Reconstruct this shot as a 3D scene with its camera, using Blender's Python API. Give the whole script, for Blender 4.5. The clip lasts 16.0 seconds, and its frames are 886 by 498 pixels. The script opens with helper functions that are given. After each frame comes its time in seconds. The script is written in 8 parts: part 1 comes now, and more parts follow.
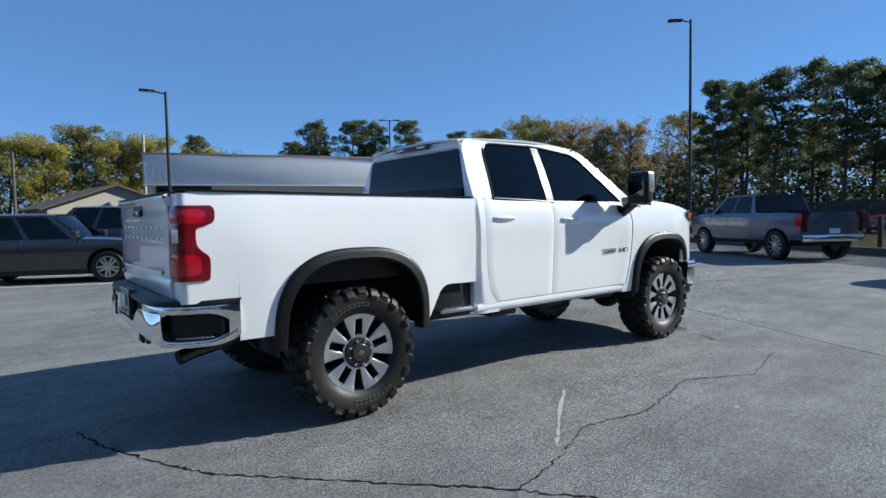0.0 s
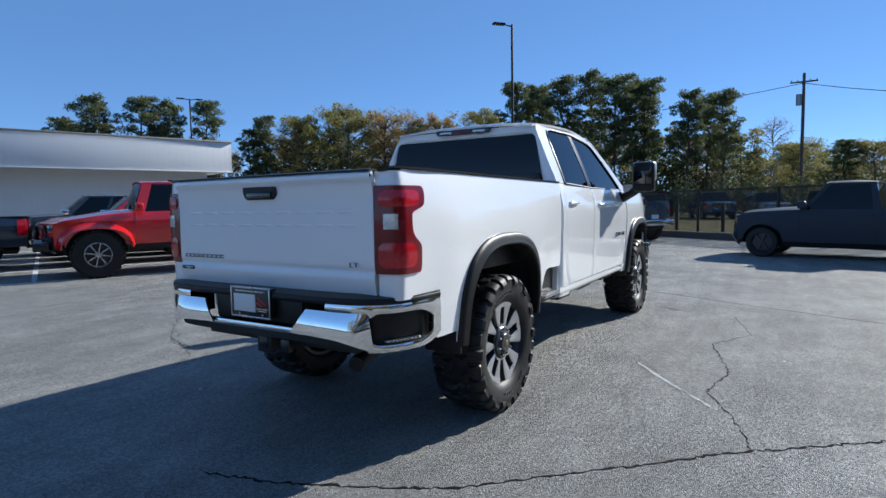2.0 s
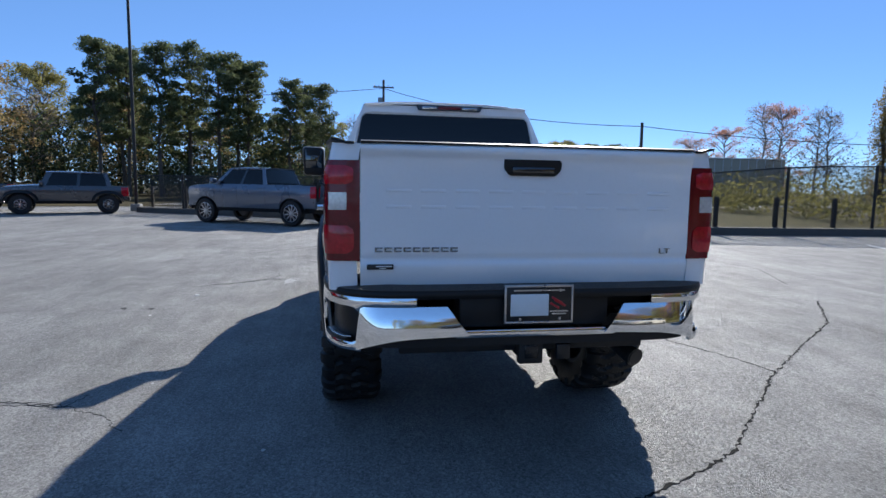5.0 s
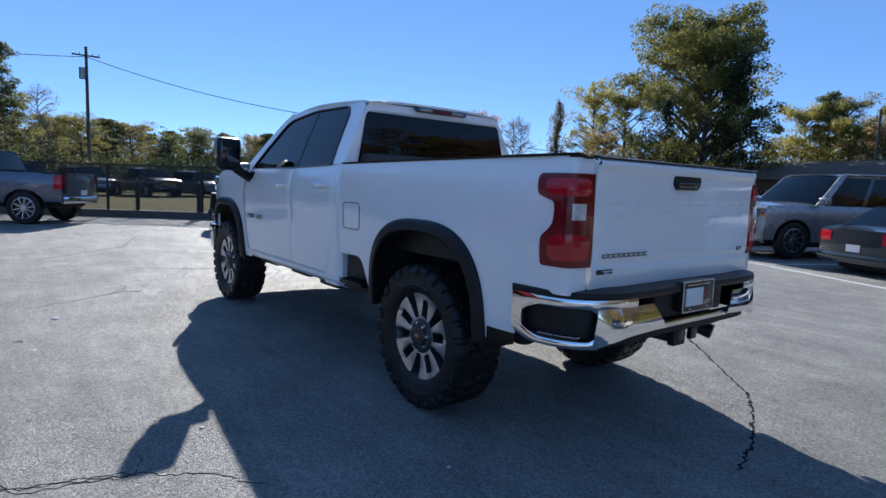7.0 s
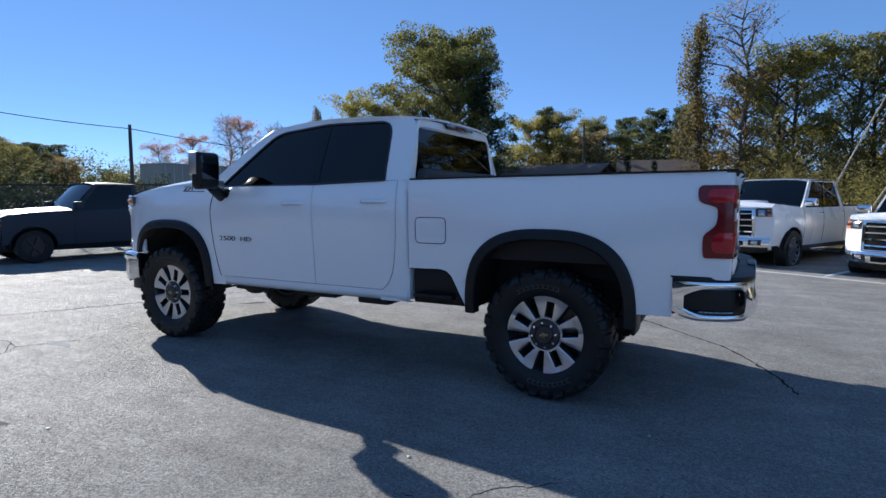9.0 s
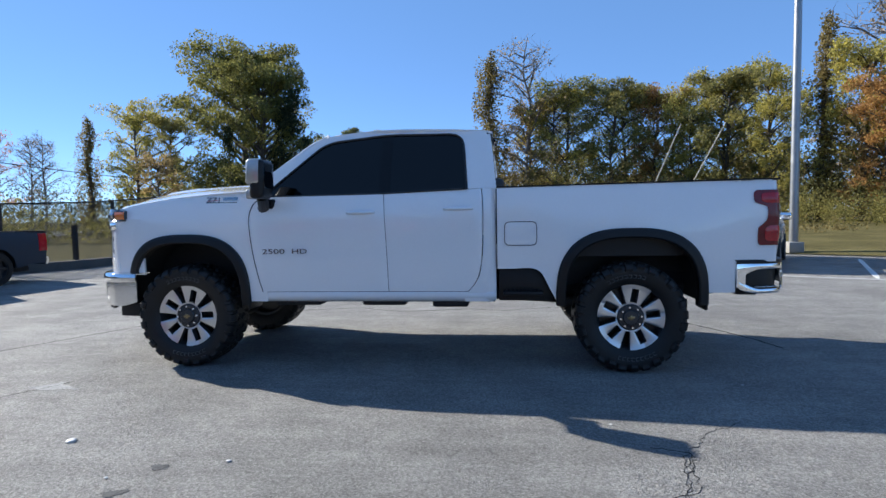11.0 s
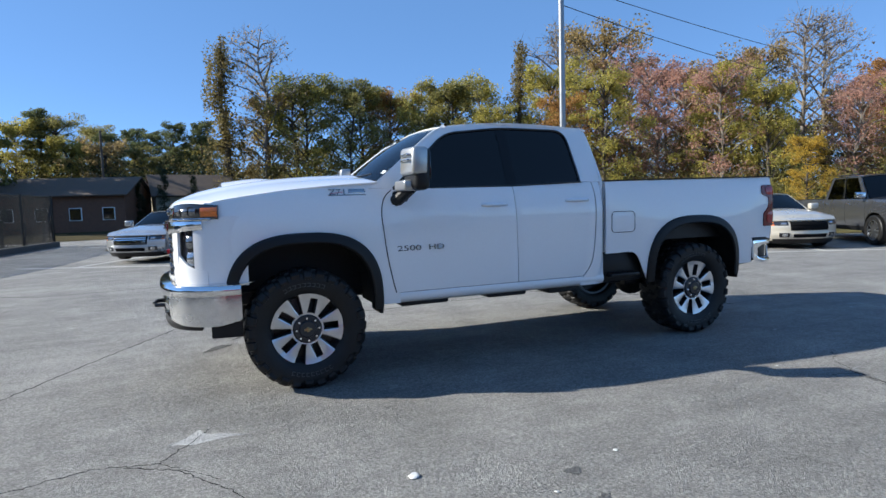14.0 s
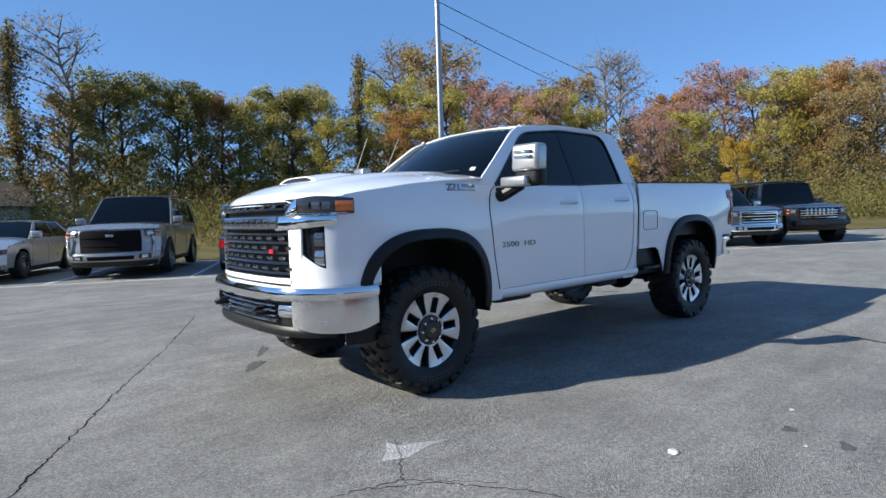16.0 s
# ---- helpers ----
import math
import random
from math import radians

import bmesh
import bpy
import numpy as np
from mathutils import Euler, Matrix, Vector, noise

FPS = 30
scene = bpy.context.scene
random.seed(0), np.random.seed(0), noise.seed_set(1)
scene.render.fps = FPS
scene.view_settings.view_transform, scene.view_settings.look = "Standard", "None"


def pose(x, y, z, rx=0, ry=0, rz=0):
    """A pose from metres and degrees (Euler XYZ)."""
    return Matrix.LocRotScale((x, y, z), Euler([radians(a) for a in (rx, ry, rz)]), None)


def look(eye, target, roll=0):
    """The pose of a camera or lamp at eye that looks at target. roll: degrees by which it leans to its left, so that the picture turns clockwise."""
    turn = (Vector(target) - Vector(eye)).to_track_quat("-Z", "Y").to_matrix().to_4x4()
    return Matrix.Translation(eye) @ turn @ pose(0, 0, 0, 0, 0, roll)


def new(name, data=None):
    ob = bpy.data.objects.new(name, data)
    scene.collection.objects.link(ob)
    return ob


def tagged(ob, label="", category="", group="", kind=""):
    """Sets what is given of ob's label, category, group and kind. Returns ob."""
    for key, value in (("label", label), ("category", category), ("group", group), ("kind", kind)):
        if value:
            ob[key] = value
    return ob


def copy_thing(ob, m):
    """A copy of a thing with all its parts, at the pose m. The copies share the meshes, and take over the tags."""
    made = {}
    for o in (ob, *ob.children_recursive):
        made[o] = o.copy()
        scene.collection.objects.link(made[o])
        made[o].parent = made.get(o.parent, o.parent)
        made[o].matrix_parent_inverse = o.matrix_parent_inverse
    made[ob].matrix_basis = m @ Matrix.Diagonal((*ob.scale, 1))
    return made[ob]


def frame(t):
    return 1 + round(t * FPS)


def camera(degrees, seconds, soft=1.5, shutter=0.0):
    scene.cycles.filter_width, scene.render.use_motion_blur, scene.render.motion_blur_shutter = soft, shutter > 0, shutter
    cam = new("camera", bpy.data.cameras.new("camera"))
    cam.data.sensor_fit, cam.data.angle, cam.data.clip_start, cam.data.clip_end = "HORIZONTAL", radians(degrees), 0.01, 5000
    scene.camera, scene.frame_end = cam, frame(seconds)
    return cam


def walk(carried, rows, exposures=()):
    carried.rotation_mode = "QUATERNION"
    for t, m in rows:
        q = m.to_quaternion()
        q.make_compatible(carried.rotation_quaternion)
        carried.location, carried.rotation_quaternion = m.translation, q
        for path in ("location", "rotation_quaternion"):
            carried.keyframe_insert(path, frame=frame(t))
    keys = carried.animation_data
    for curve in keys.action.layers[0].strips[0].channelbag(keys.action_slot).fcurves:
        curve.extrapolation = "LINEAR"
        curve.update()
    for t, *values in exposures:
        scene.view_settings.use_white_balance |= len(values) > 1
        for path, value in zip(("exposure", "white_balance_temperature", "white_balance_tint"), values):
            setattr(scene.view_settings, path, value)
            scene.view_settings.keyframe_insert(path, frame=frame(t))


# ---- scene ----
cam = camera(76.0, 16.0)
PATH = [
    (0, (-3.972, -4.494, 1.415), (-2.742, -2.92, 1.306), -1.0),
    (0.5, (-4.418, -4.074, 1.41), (-3.07, -2.601, 1.303), -1.2),
    (1, (-4.824, -3.629, 1.422), (-3.345, -2.288, 1.303), -1.2),
    (1.5, (-5.158, -3.13, 1.413), (-3.566, -1.928, 1.268), -1.2),
    (2, (-5.451, -2.609, 1.417), (-3.751, -1.568, 1.259), -1.0),
    (2.5, (-5.669, -2.031, 1.403), (-3.865, -1.184, 1.228), -0.6),
    (3, (-5.816, -1.452, 1.403), (-3.93, -0.816, 1.21), -0.4),
    (3.5, (-5.834, -0.85, 1.404), (-3.886, -0.442, 1.205), -0.1),
    (4, (-5.87, -0.278, 1.399), (-3.886, -0.118, 1.198), 0.3),
    (6.5, (-5.152, 2.545, 1.422), (-3.452, 1.518, 1.19), 1.8),
    (7, (-4.89, 3.05, 1.432), (-3.32, 1.831, 1.212), 2.1),
    (7.5, (-4.543, 3.528, 1.433), (-3.116, 2.142, 1.234), 2.0),
    (8, (-4.158, 3.976, 1.442), (-2.893, 2.438, 1.25), 1.6),
    (8.5, (-3.713, 4.418, 1.437), (-2.624, 2.75, 1.255), 0.9),
    (9, (-3.164, 4.809, 1.443), (-2.249, 3.04, 1.26), -0.0),
    (11.5, (-0.37, 5.886, 1.343), (-0.314, 3.89, 1.228), -1.0),
    (12, (0.246, 5.85, 1.367), (0.129, 3.857, 1.25), -1.1),
    (12.5, (0.843, 5.828, 1.366), (0.548, 3.854, 1.247), -1.4),
    (13, (1.447, 5.728, 1.362), (0.994, 3.784, 1.233), -1.7),
    (13.5, (2.043, 5.621, 1.36), (1.438, 3.719, 1.242), -1.9),
    (14, (2.616, 5.393, 1.393), (1.865, 3.546, 1.24), -1.7),
    (14.5, (3.19, 5.166, 1.362), (2.29, 3.386, 1.224), -1.5),
    (15, (3.673, 4.905, 1.349), (2.633, 3.202, 1.211), -1.3),
    (15.5, (4.149, 4.554, 1.34), (2.982, 2.936, 1.202), -1.4),
    (16, (4.549, 4.205, 1.32), (3.267, 2.675, 1.196), -1.8),
]
EXPOSURES = [(0.0, 0.84, 5950, 4), (2.5, 0.96, 6000, 7), (4.2, 1.03, 6050, 10), (7.0, 1.12, 6050, 10), (8.0, 1.04, 6050, 10), (9.0, 1.0, 6050, 10), (11.5, 1.36, 6300, 8), (16.0, 1.2, 6300, 6)]
walk(cam, [(t, look(eye, target, roll)) for t, eye, target, roll in PATH], EXPOSURES)

# ---- light ----
SUN_TO = Vector((0.917, -0.400, 0.550)).normalized()
world = bpy.data.worlds.new("sky")
scene.world = world
world.use_nodes = True
_n = world.node_tree.nodes
_sky = _n.new("ShaderNodeTexSky")
_sky.sky_type = "NISHITA"
_sky.sun_disc = False
_sky.sun_elevation = math.asin(SUN_TO.z)
_sky.sun_rotation = math.atan2(SUN_TO.x, SUN_TO.y)
_sky.altitude = 600
_sky.air_density, _sky.dust_density, _sky.ozone_density = 0.62, 0.0, 5.0
_n["Background"].inputs["Strength"].default_value = 0.108
_hue = _n.new("ShaderNodeMix")
_hue.data_type, _hue.blend_type = "RGBA", "MIX"
_hue.inputs["Factor"].default_value = 0.6
_hue.inputs["B"].default_value = (0.62, 1.32, 2.70, 1)
world.node_tree.links.new(_sky.outputs[0], _hue.inputs["A"])
world.node_tree.links.new(_hue.outputs["Result"], _n["Background"].inputs["Color"])
sun = new("sun", bpy.data.lights.new("sun", "SUN"))
sun.data.energy, sun.data.angle, sun.data.color = 3.8, radians(0.55), (1.0, 0.93, 0.83)
sun.matrix_world = SUN_TO.to_track_quat("Z", "Y").to_matrix().to_4x4()

# ---- materials ----
def material(name, color, rough=0.5, metal=0.0, vary=0.15, scale=3.0, fine=60.0, bump=0.0, coat=0.0, spec=0.5, tint=None, by_object=0.0, by_island=0.0, rough_vary=0.1):
    """A surface with colour drift at two scales, fine relief and uneven gloss, in metres."""
    m = bpy.data.materials.new(name)
    m.use_nodes = True
    t, L = m.node_tree, m.node_tree.links
    b = t.nodes["Principled BSDF"]
    b.inputs["Metallic"].default_value = metal
    b.inputs["Coat Weight"].default_value = coat
    b.inputs["Coat Roughness"].default_value = 0.03
    b.inputs["Specular IOR Level"].default_value = spec
    co = t.nodes.new("ShaderNodeTexCoord")
    big, small = t.nodes.new("ShaderNodeTexNoise"), t.nodes.new("ShaderNodeTexNoise")
    for n, s, d in ((big, scale, 4), (small, fine, 3)):
        n.inputs["Scale"].default_value, n.inputs["Detail"].default_value = s, d
        L.new(co.outputs["Object"], n.inputs["Vector"])
    add = t.nodes.new("ShaderNodeMath")
    add.operation = "ADD"
    L.new(big.outputs["Fac"], add.inputs[0]), L.new(small.outputs["Fac"], add.inputs[1])
    fac = add.outputs[0]
    for amount, node, out in ((by_object, "ShaderNodeObjectInfo", "Random"), (by_island, "ShaderNodeNewGeometry", "Random Per Island")):
        if amount:
            inf = t.nodes.new(node)
            k = t.nodes.new("ShaderNodeMath")
            k.operation = "MULTIPLY_ADD"
            k.inputs[1].default_value = amount
            L.new(inf.outputs[out], k.inputs[0]), L.new(fac, k.inputs[2])
            fac = k.outputs[0]
    ramp = t.nodes.new("ShaderNodeMapRange")
    ramp.inputs["From Min"].default_value, ramp.inputs["From Max"].default_value = 0.6, 1.4 + by_object + by_island
    L.new(fac, ramp.inputs["Value"])
    mix = t.nodes.new("ShaderNodeMix")
    mix.data_type = "RGBA"
    c1 = tint or tuple(min(1, c * (1 + vary)) for c in color)
    c0 = tuple(c * (1 - vary) for c in color)
    mix.inputs["A"].default_value, mix.inputs["B"].default_value = (*c0, 1), (*c1, 1)
    L.new(ramp.outputs[0], mix.inputs["Factor"]), L.new(mix.outputs["Result"], b.inputs["Base Color"])
    r = t.nodes.new("ShaderNodeMapRange")
    r.inputs["From Min"].default_value, r.inputs["From Max"].default_value = 0.3, 0.7
    r.inputs["To Min"].default_value, r.inputs["To Max"].default_value = max(0.01, rough * (1 - rough_vary)), min(1, rough * (1 + rough_vary))
    L.new(big.outputs["Fac"], r.inputs["Value"]), L.new(r.outputs[0], b.inputs["Roughness"])
    if bump:
        bp = t.nodes.new("ShaderNodeBump")
        bp.inputs["Distance"].default_value = bump
        L.new(small.outputs["Fac"], bp.inputs["Height"]), L.new(bp.outputs["Normal"], b.inputs["Normal"])
    return m


def tinted_glass(name, tint, rough=0.0):
    """Thin car glass: clear through a tint, with a mirror-like face."""
    m = bpy.data.materials.new(name)
    m.use_nodes = True
    t, L = m.node_tree, m.node_tree.links
    out = t.nodes["Material Output"]
    t.nodes.remove(t.nodes["Principled BSDF"])
    tr, gl, fr, mx = (t.nodes.new(n) for n in ("ShaderNodeBsdfTransparent", "ShaderNodeBsdfGlossy", "ShaderNodeFresnel", "ShaderNodeMixShader"))
    tr.inputs["Color"].default_value = (*tint, 1)
    gl.inputs["Roughness"].default_value = rough
    fr.inputs["IOR"].default_value = 1.5
    L.new(fr.outputs[0], mx.inputs[0]), L.new(tr.outputs[0], mx.inputs[1]), L.new(gl.outputs[0], mx.inputs[2])
    L.new(mx.outputs[0], out.inputs["Surface"])
    return m


def asphalt_material():
    m = bpy.data.materials.new("asphalt")
    m.use_nodes = True
    t, L = m.node_tree, m.node_tree.links
    b = t.nodes["Principled BSDF"]
    co = t.nodes.new("ShaderNodeTexCoord")

    def noise_at(scale, detail=4.0, rough=0.55):
        n = t.nodes.new("ShaderNodeTexNoise")
        n.inputs["Scale"].default_value, n.inputs["Detail"].default_value, n.inputs["Roughness"].default_value = scale, detail, rough
        L.new(co.outputs["Object"], n.inputs["Vector"])
        return n.outputs["Fac"]

    def ranged(src, a, b_, c, d):
        r = t.nodes.new("ShaderNodeMapRange")
        for k, v in zip(("From Min", "From Max", "To Min", "To Max"), (a, b_, c, d)):
            r.inputs[k].default_value = v
        L.new(src, r.inputs["Value"])
        return r.outputs[0]

    def math2(op, a, b_):
        n = t.nodes.new("ShaderNodeMath")
        n.operation = op
        L.new(a, n.inputs[0])
        if isinstance(b_, (int, float)):
            n.inputs[1].default_value = b_
        else:
            L.new(b_, n.inputs[1])
        return n.outputs[0]
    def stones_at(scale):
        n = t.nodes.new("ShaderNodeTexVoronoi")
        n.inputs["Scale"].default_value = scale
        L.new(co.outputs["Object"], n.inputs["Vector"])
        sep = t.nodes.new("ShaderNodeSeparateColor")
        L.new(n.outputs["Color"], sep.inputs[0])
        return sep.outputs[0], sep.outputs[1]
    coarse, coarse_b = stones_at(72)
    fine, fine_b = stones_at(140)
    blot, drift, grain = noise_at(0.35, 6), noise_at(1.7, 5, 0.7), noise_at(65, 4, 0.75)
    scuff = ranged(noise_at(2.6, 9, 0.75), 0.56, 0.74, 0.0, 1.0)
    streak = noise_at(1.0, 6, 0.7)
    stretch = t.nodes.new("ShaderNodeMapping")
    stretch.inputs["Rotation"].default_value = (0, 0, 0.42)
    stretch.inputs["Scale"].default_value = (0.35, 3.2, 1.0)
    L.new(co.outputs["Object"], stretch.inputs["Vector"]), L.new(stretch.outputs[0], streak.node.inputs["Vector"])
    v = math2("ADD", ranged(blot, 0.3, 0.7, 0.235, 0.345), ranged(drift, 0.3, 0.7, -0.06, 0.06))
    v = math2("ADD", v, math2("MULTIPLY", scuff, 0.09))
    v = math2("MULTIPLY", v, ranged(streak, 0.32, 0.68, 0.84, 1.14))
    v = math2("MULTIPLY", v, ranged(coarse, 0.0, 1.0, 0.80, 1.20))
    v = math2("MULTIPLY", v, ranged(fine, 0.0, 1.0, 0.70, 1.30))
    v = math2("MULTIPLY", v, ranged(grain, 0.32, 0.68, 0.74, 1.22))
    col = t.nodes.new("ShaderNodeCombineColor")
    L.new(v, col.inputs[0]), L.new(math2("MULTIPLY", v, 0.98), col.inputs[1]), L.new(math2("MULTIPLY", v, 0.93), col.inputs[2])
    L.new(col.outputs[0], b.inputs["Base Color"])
    L.new(ranged(coarse_b, 0.0, 1.0, 0.42, 0.95), b.inputs["Roughness"])
    b.inputs["Specular IOR Level"].default_value = 0.3
    bump = t.nodes.new("ShaderNodeBump")
    bump.inputs["Distance"].default_value = 0.030
    bump.inputs["Strength"].default_value = 1.0
    L.new(math2("ADD", math2("MULTIPLY", coarse_b, 0.5), math2("ADD", math2("MULTIPLY", fine_b, 0.18), grain)), bump.inputs["Height"])
    L.new(bump.outputs["Normal"], b.inputs["Normal"])
    return m


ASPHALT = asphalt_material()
WHITE_PAINT = material("white_car_paint", (0.82, 0.82, 0.82), 0.22, vary=0.02, scale=0.8, coat=1.0)
BLACK_PLASTIC = material("black_plastic", (0.008, 0.008, 0.0085), 0.42, vary=0.25, fine=400, bump=0.0006, spec=0.32)
SATIN_BLACK = material("satin_black", (0.012, 0.012, 0.013), 0.3, vary=0.2)
UNDER = material("underbody_metal", (0.010, 0.010, 0.0105), 0.65, vary=0.4, fine=40, bump=0.001)
CHROME = material("chrome", (0.78, 0.79, 0.8), 0.07, 1.0, vary=0.03, scale=5, rough_vary=0.4)
STEEL = material("brushed_steel", (0.5, 0.5, 0.51), 0.28, 1.0, vary=0.08, fine=120)
MACHINED = material("machined_alloy", (0.60, 0.61, 0.63), 0.30, 1.0, vary=0.06, fine=90)
WHEEL_GREY = material("wheel_dark_grey", (0.045, 0.046, 0.05), 0.3, 0.5, vary=0.2)
RUBBER = material("tyre_rubber", (0.007, 0.007, 0.0072), 0.5, vary=0.35, scale=8, fine=90, bump=0.001, tint=(0.015, 0.0145, 0.014), spec=0.35)
WORN_RUBBER = material("worn_rubber", (0.075, 0.074, 0.072), 0.7, vary=0.3, scale=8)
RED_LENS = material("red_lens", (0.42, 0.004, 0.014), 0.14, vary=0.35, scale=14, coat=0.4, spec=0.4)
DARK_RED_LENS = material("dark_red_lens", (0.15, 0.002, 0.007), 0.18, vary=0.25, scale=14, coat=0.25, spec=0.35)
CLEAR_LENS = material("clear_lens", (0.45, 0.47, 0.49), 0.08, 0.85, vary=0.15, scale=30, coat=1.0)
REVERSE_LENS = material("reversing_lens", (0.62, 0.58, 0.56), 0.15, 0.2, vary=0.2, scale=30, coat=1.0)
AMBER_LENS = material("amber_lens", (0.72, 0.16, 0.02), 0.12, vary=0.2, scale=20, coat=1.0)
GLASS_DARK = tinted_glass("privacy_glass", (0.035, 0.037, 0.042))
GLASS_SHIELD = tinted_glass("windscreen_glass", (0.33, 0.38, 0.40))
INTERIOR = material("cabin_trim", (0.025, 0.025, 0.028), 0.7, vary=0.3)
LINE_PAINT = material("line_paint", (0.62, 0.62, 0.6), 0.6, vary=0.2, scale=6, fine=70, bump=0.002, tint=(0.75, 0.75, 0.73))

# ---- building helpers ----
def ground_z(x, y):
    """The lot is level."""
    return 0.0


def mesh_object(name, verts, faces, mat, parent=None, label="", smooth=False, flat_angle=None):
    me = bpy.data.meshes.new(name)
    me.from_pydata([tuple(v) for v in verts], [], faces)
    me.materials.append(mat)
    if smooth:
        me.shade_smooth()
        if flat_angle:
            me.set_sharp_from_angle(angle=radians(flat_angle))
    ob = new(name, me)
    ob.parent = parent
    if label:
        tagged(ob, label)
    return ob


def part(name, bm, mat, parent, label="", smooth=True, flat_angle=35):
    """Links a bmesh as one mesh object under a thing or a part."""
    bmesh.ops.recalc_face_normals(bm, faces=bm.faces)
    me = bpy.data.meshes.new(name)
    bm.to_mesh(me)
    bm.free()
    me.materials.append(mat)
    if smooth:
        me.shade_smooth()
        me.set_sharp_from_angle(angle=radians(flat_angle))
    ob = new(name, me)
    ob.parent = parent
    if label:
        tagged(ob, label)
    return ob


def thing(name, label, category, m=None, group="", kind=""):
    ob = tagged(new(name), label, category, group, kind)
    ob.matrix_basis = m or Matrix()
    return ob


def box(bm, x0, x1, y0, y1, z0, z1, bevel=0.0, m=None, segments=2):
    made = bmesh.ops.create_cube(bm, size=1.0)["verts"]
    for v in made:
        v.co = Vector(((x0 + x1) / 2 + v.co.x * (x1 - x0), (y0 + y1) / 2 + v.co.y * (y1 - y0), (z0 + z1) / 2 + v.co.z * (z1 - z0)))
    if bevel:
        edges = list({e for v in made for e in v.link_edges})
        made = bmesh.ops.bevel(bm, geom=edges, offset=bevel, segments=segments, profile=0.5, affect="EDGES")["verts"]
    if m is not None:
        bmesh.ops.transform(bm, matrix=m, verts=list({v for v in made}))
    return bm


def lathe(bm, profile, steps=48, m=None, closed=False):
    """Turns (radius, height) pairs about z."""
    rings = []
    for i in range(steps):
        a = 2 * math.pi * i / steps
        rings.append([bm.verts.new((r * math.cos(a), r * math.sin(a), h)) for r, h in profile])
    k = len(profile)
    for i in range(steps):
        p, q = rings[i], rings[(i + 1) % steps]
        for j in range(k if closed else k - 1):
            bm.faces.new((p[j], q[j], q[(j + 1) % k], p[(j + 1) % k]))
    if m is not None:
        bmesh.ops.transform(bm, matrix=m, verts=[v for r in rings for v in r])
    return bm


def cylinder(bm, a, b, r0, r1=None, steps=12):
    """A closed, tapered rod from a to b."""
    a, b, r1 = Vector(a), Vector(b), r0 if r1 is None else r1
    q = (b - a).to_track_quat("Z", "Y").to_matrix().to_4x4()
    h = (b - a).length
    return lathe(bm, [(0.0005, 0), (r0, 0), (r1, h), (0.0005, h)], steps, Matrix.Translation(a) @ q)


def tube(bm, points, radius, steps=8):
    """A round bar along a line of points; radius may be a list."""
    pts = [Vector(p) for p in points]
    rings = []
    for i, p in enumerate(pts):
        d = (pts[min(i + 1, len(pts) - 1)] - pts[max(i - 1, 0)]).normalized()
        side = d.cross(Vector((0, 0, 1)))
        side = side.normalized() if side.length > 0.01 else Vector((1, 0, 0))
        up = side.cross(d)
        r = radius[i] if isinstance(radius, (list, tuple)) else radius
        rings.append([bm.verts.new(p + r * (math.cos(t) * side + math.sin(t) * up)) for t in (2 * math.pi * k / steps for k in range(steps))])
    for p, q in zip(rings, rings[1:]):
        for k in range(steps):
            bm.faces.new((p[k], p[(k + 1) % steps], q[(k + 1) % steps], q[k]))
    bm.faces.new(rings[0][::-1]), bm.faces.new(rings[-1])
    return bm


def sheet(bm, nu, nv, fn, thick=0.0):
    """A surface fn(u, v), with u and v from 0 to 1; thick gives it a back towards the middle of the thing, and edges."""
    pts = [[Vector(fn(i / nu, j / nv)) for j in range(nv + 1)] for i in range(nu + 1)]
    front = [[bm.verts.new(p) for p in row] for row in pts]
    for i in range(nu):
        for j in range(nv):
            bm.faces.new((front[i][j], front[i + 1][j], front[i + 1][j + 1], front[i][j + 1]))
    if thick:
        core, lean = Vector((0, 0, 1.0)), 0.0
        for i in range(0, nu, max(1, nu // 6)):
            for j in range(0, nv, max(1, nv // 6)):
                lean += (pts[i + 1][j] - pts[i][j]).cross(pts[i][j + 1] - pts[i][j]).dot(pts[i][j] - core)
        thick = abs(thick) if lean > 0 else -abs(thick)
        back = []
        for i in range(nu + 1):
            row = []
            for j in range(nv + 1):
                du = pts[min(i + 1, nu)][j] - pts[max(i - 1, 0)][j]
                dv = pts[i][min(j + 1, nv)] - pts[i][max(j - 1, 0)]
                n = du.cross(dv)
                row.append(bm.verts.new(pts[i][j] - thick * (n.normalized() if n.length > 1e-9 else Vector((0, 0, 0)))))
            back.append(row)
        for i in range(nu):
            for j in range(nv):
                bm.faces.new((back[i][j + 1], back[i + 1][j + 1], back[i + 1][j], back[i][j]))
        for i in range(nu):
            bm.faces.new((front[i][0], back[i][0], back[i + 1][0], front[i + 1][0]))
            bm.faces.new((front[i + 1][nv], back[i + 1][nv], back[i][nv], front[i][nv]))
        for j in range(nv):
            bm.faces.new((front[0][j + 1], back[0][j + 1], back[0][j], front[0][j]))
            bm.faces.new((front[nu][j], back[nu][j], back[nu][j + 1], front[nu][j + 1]))
    return bm


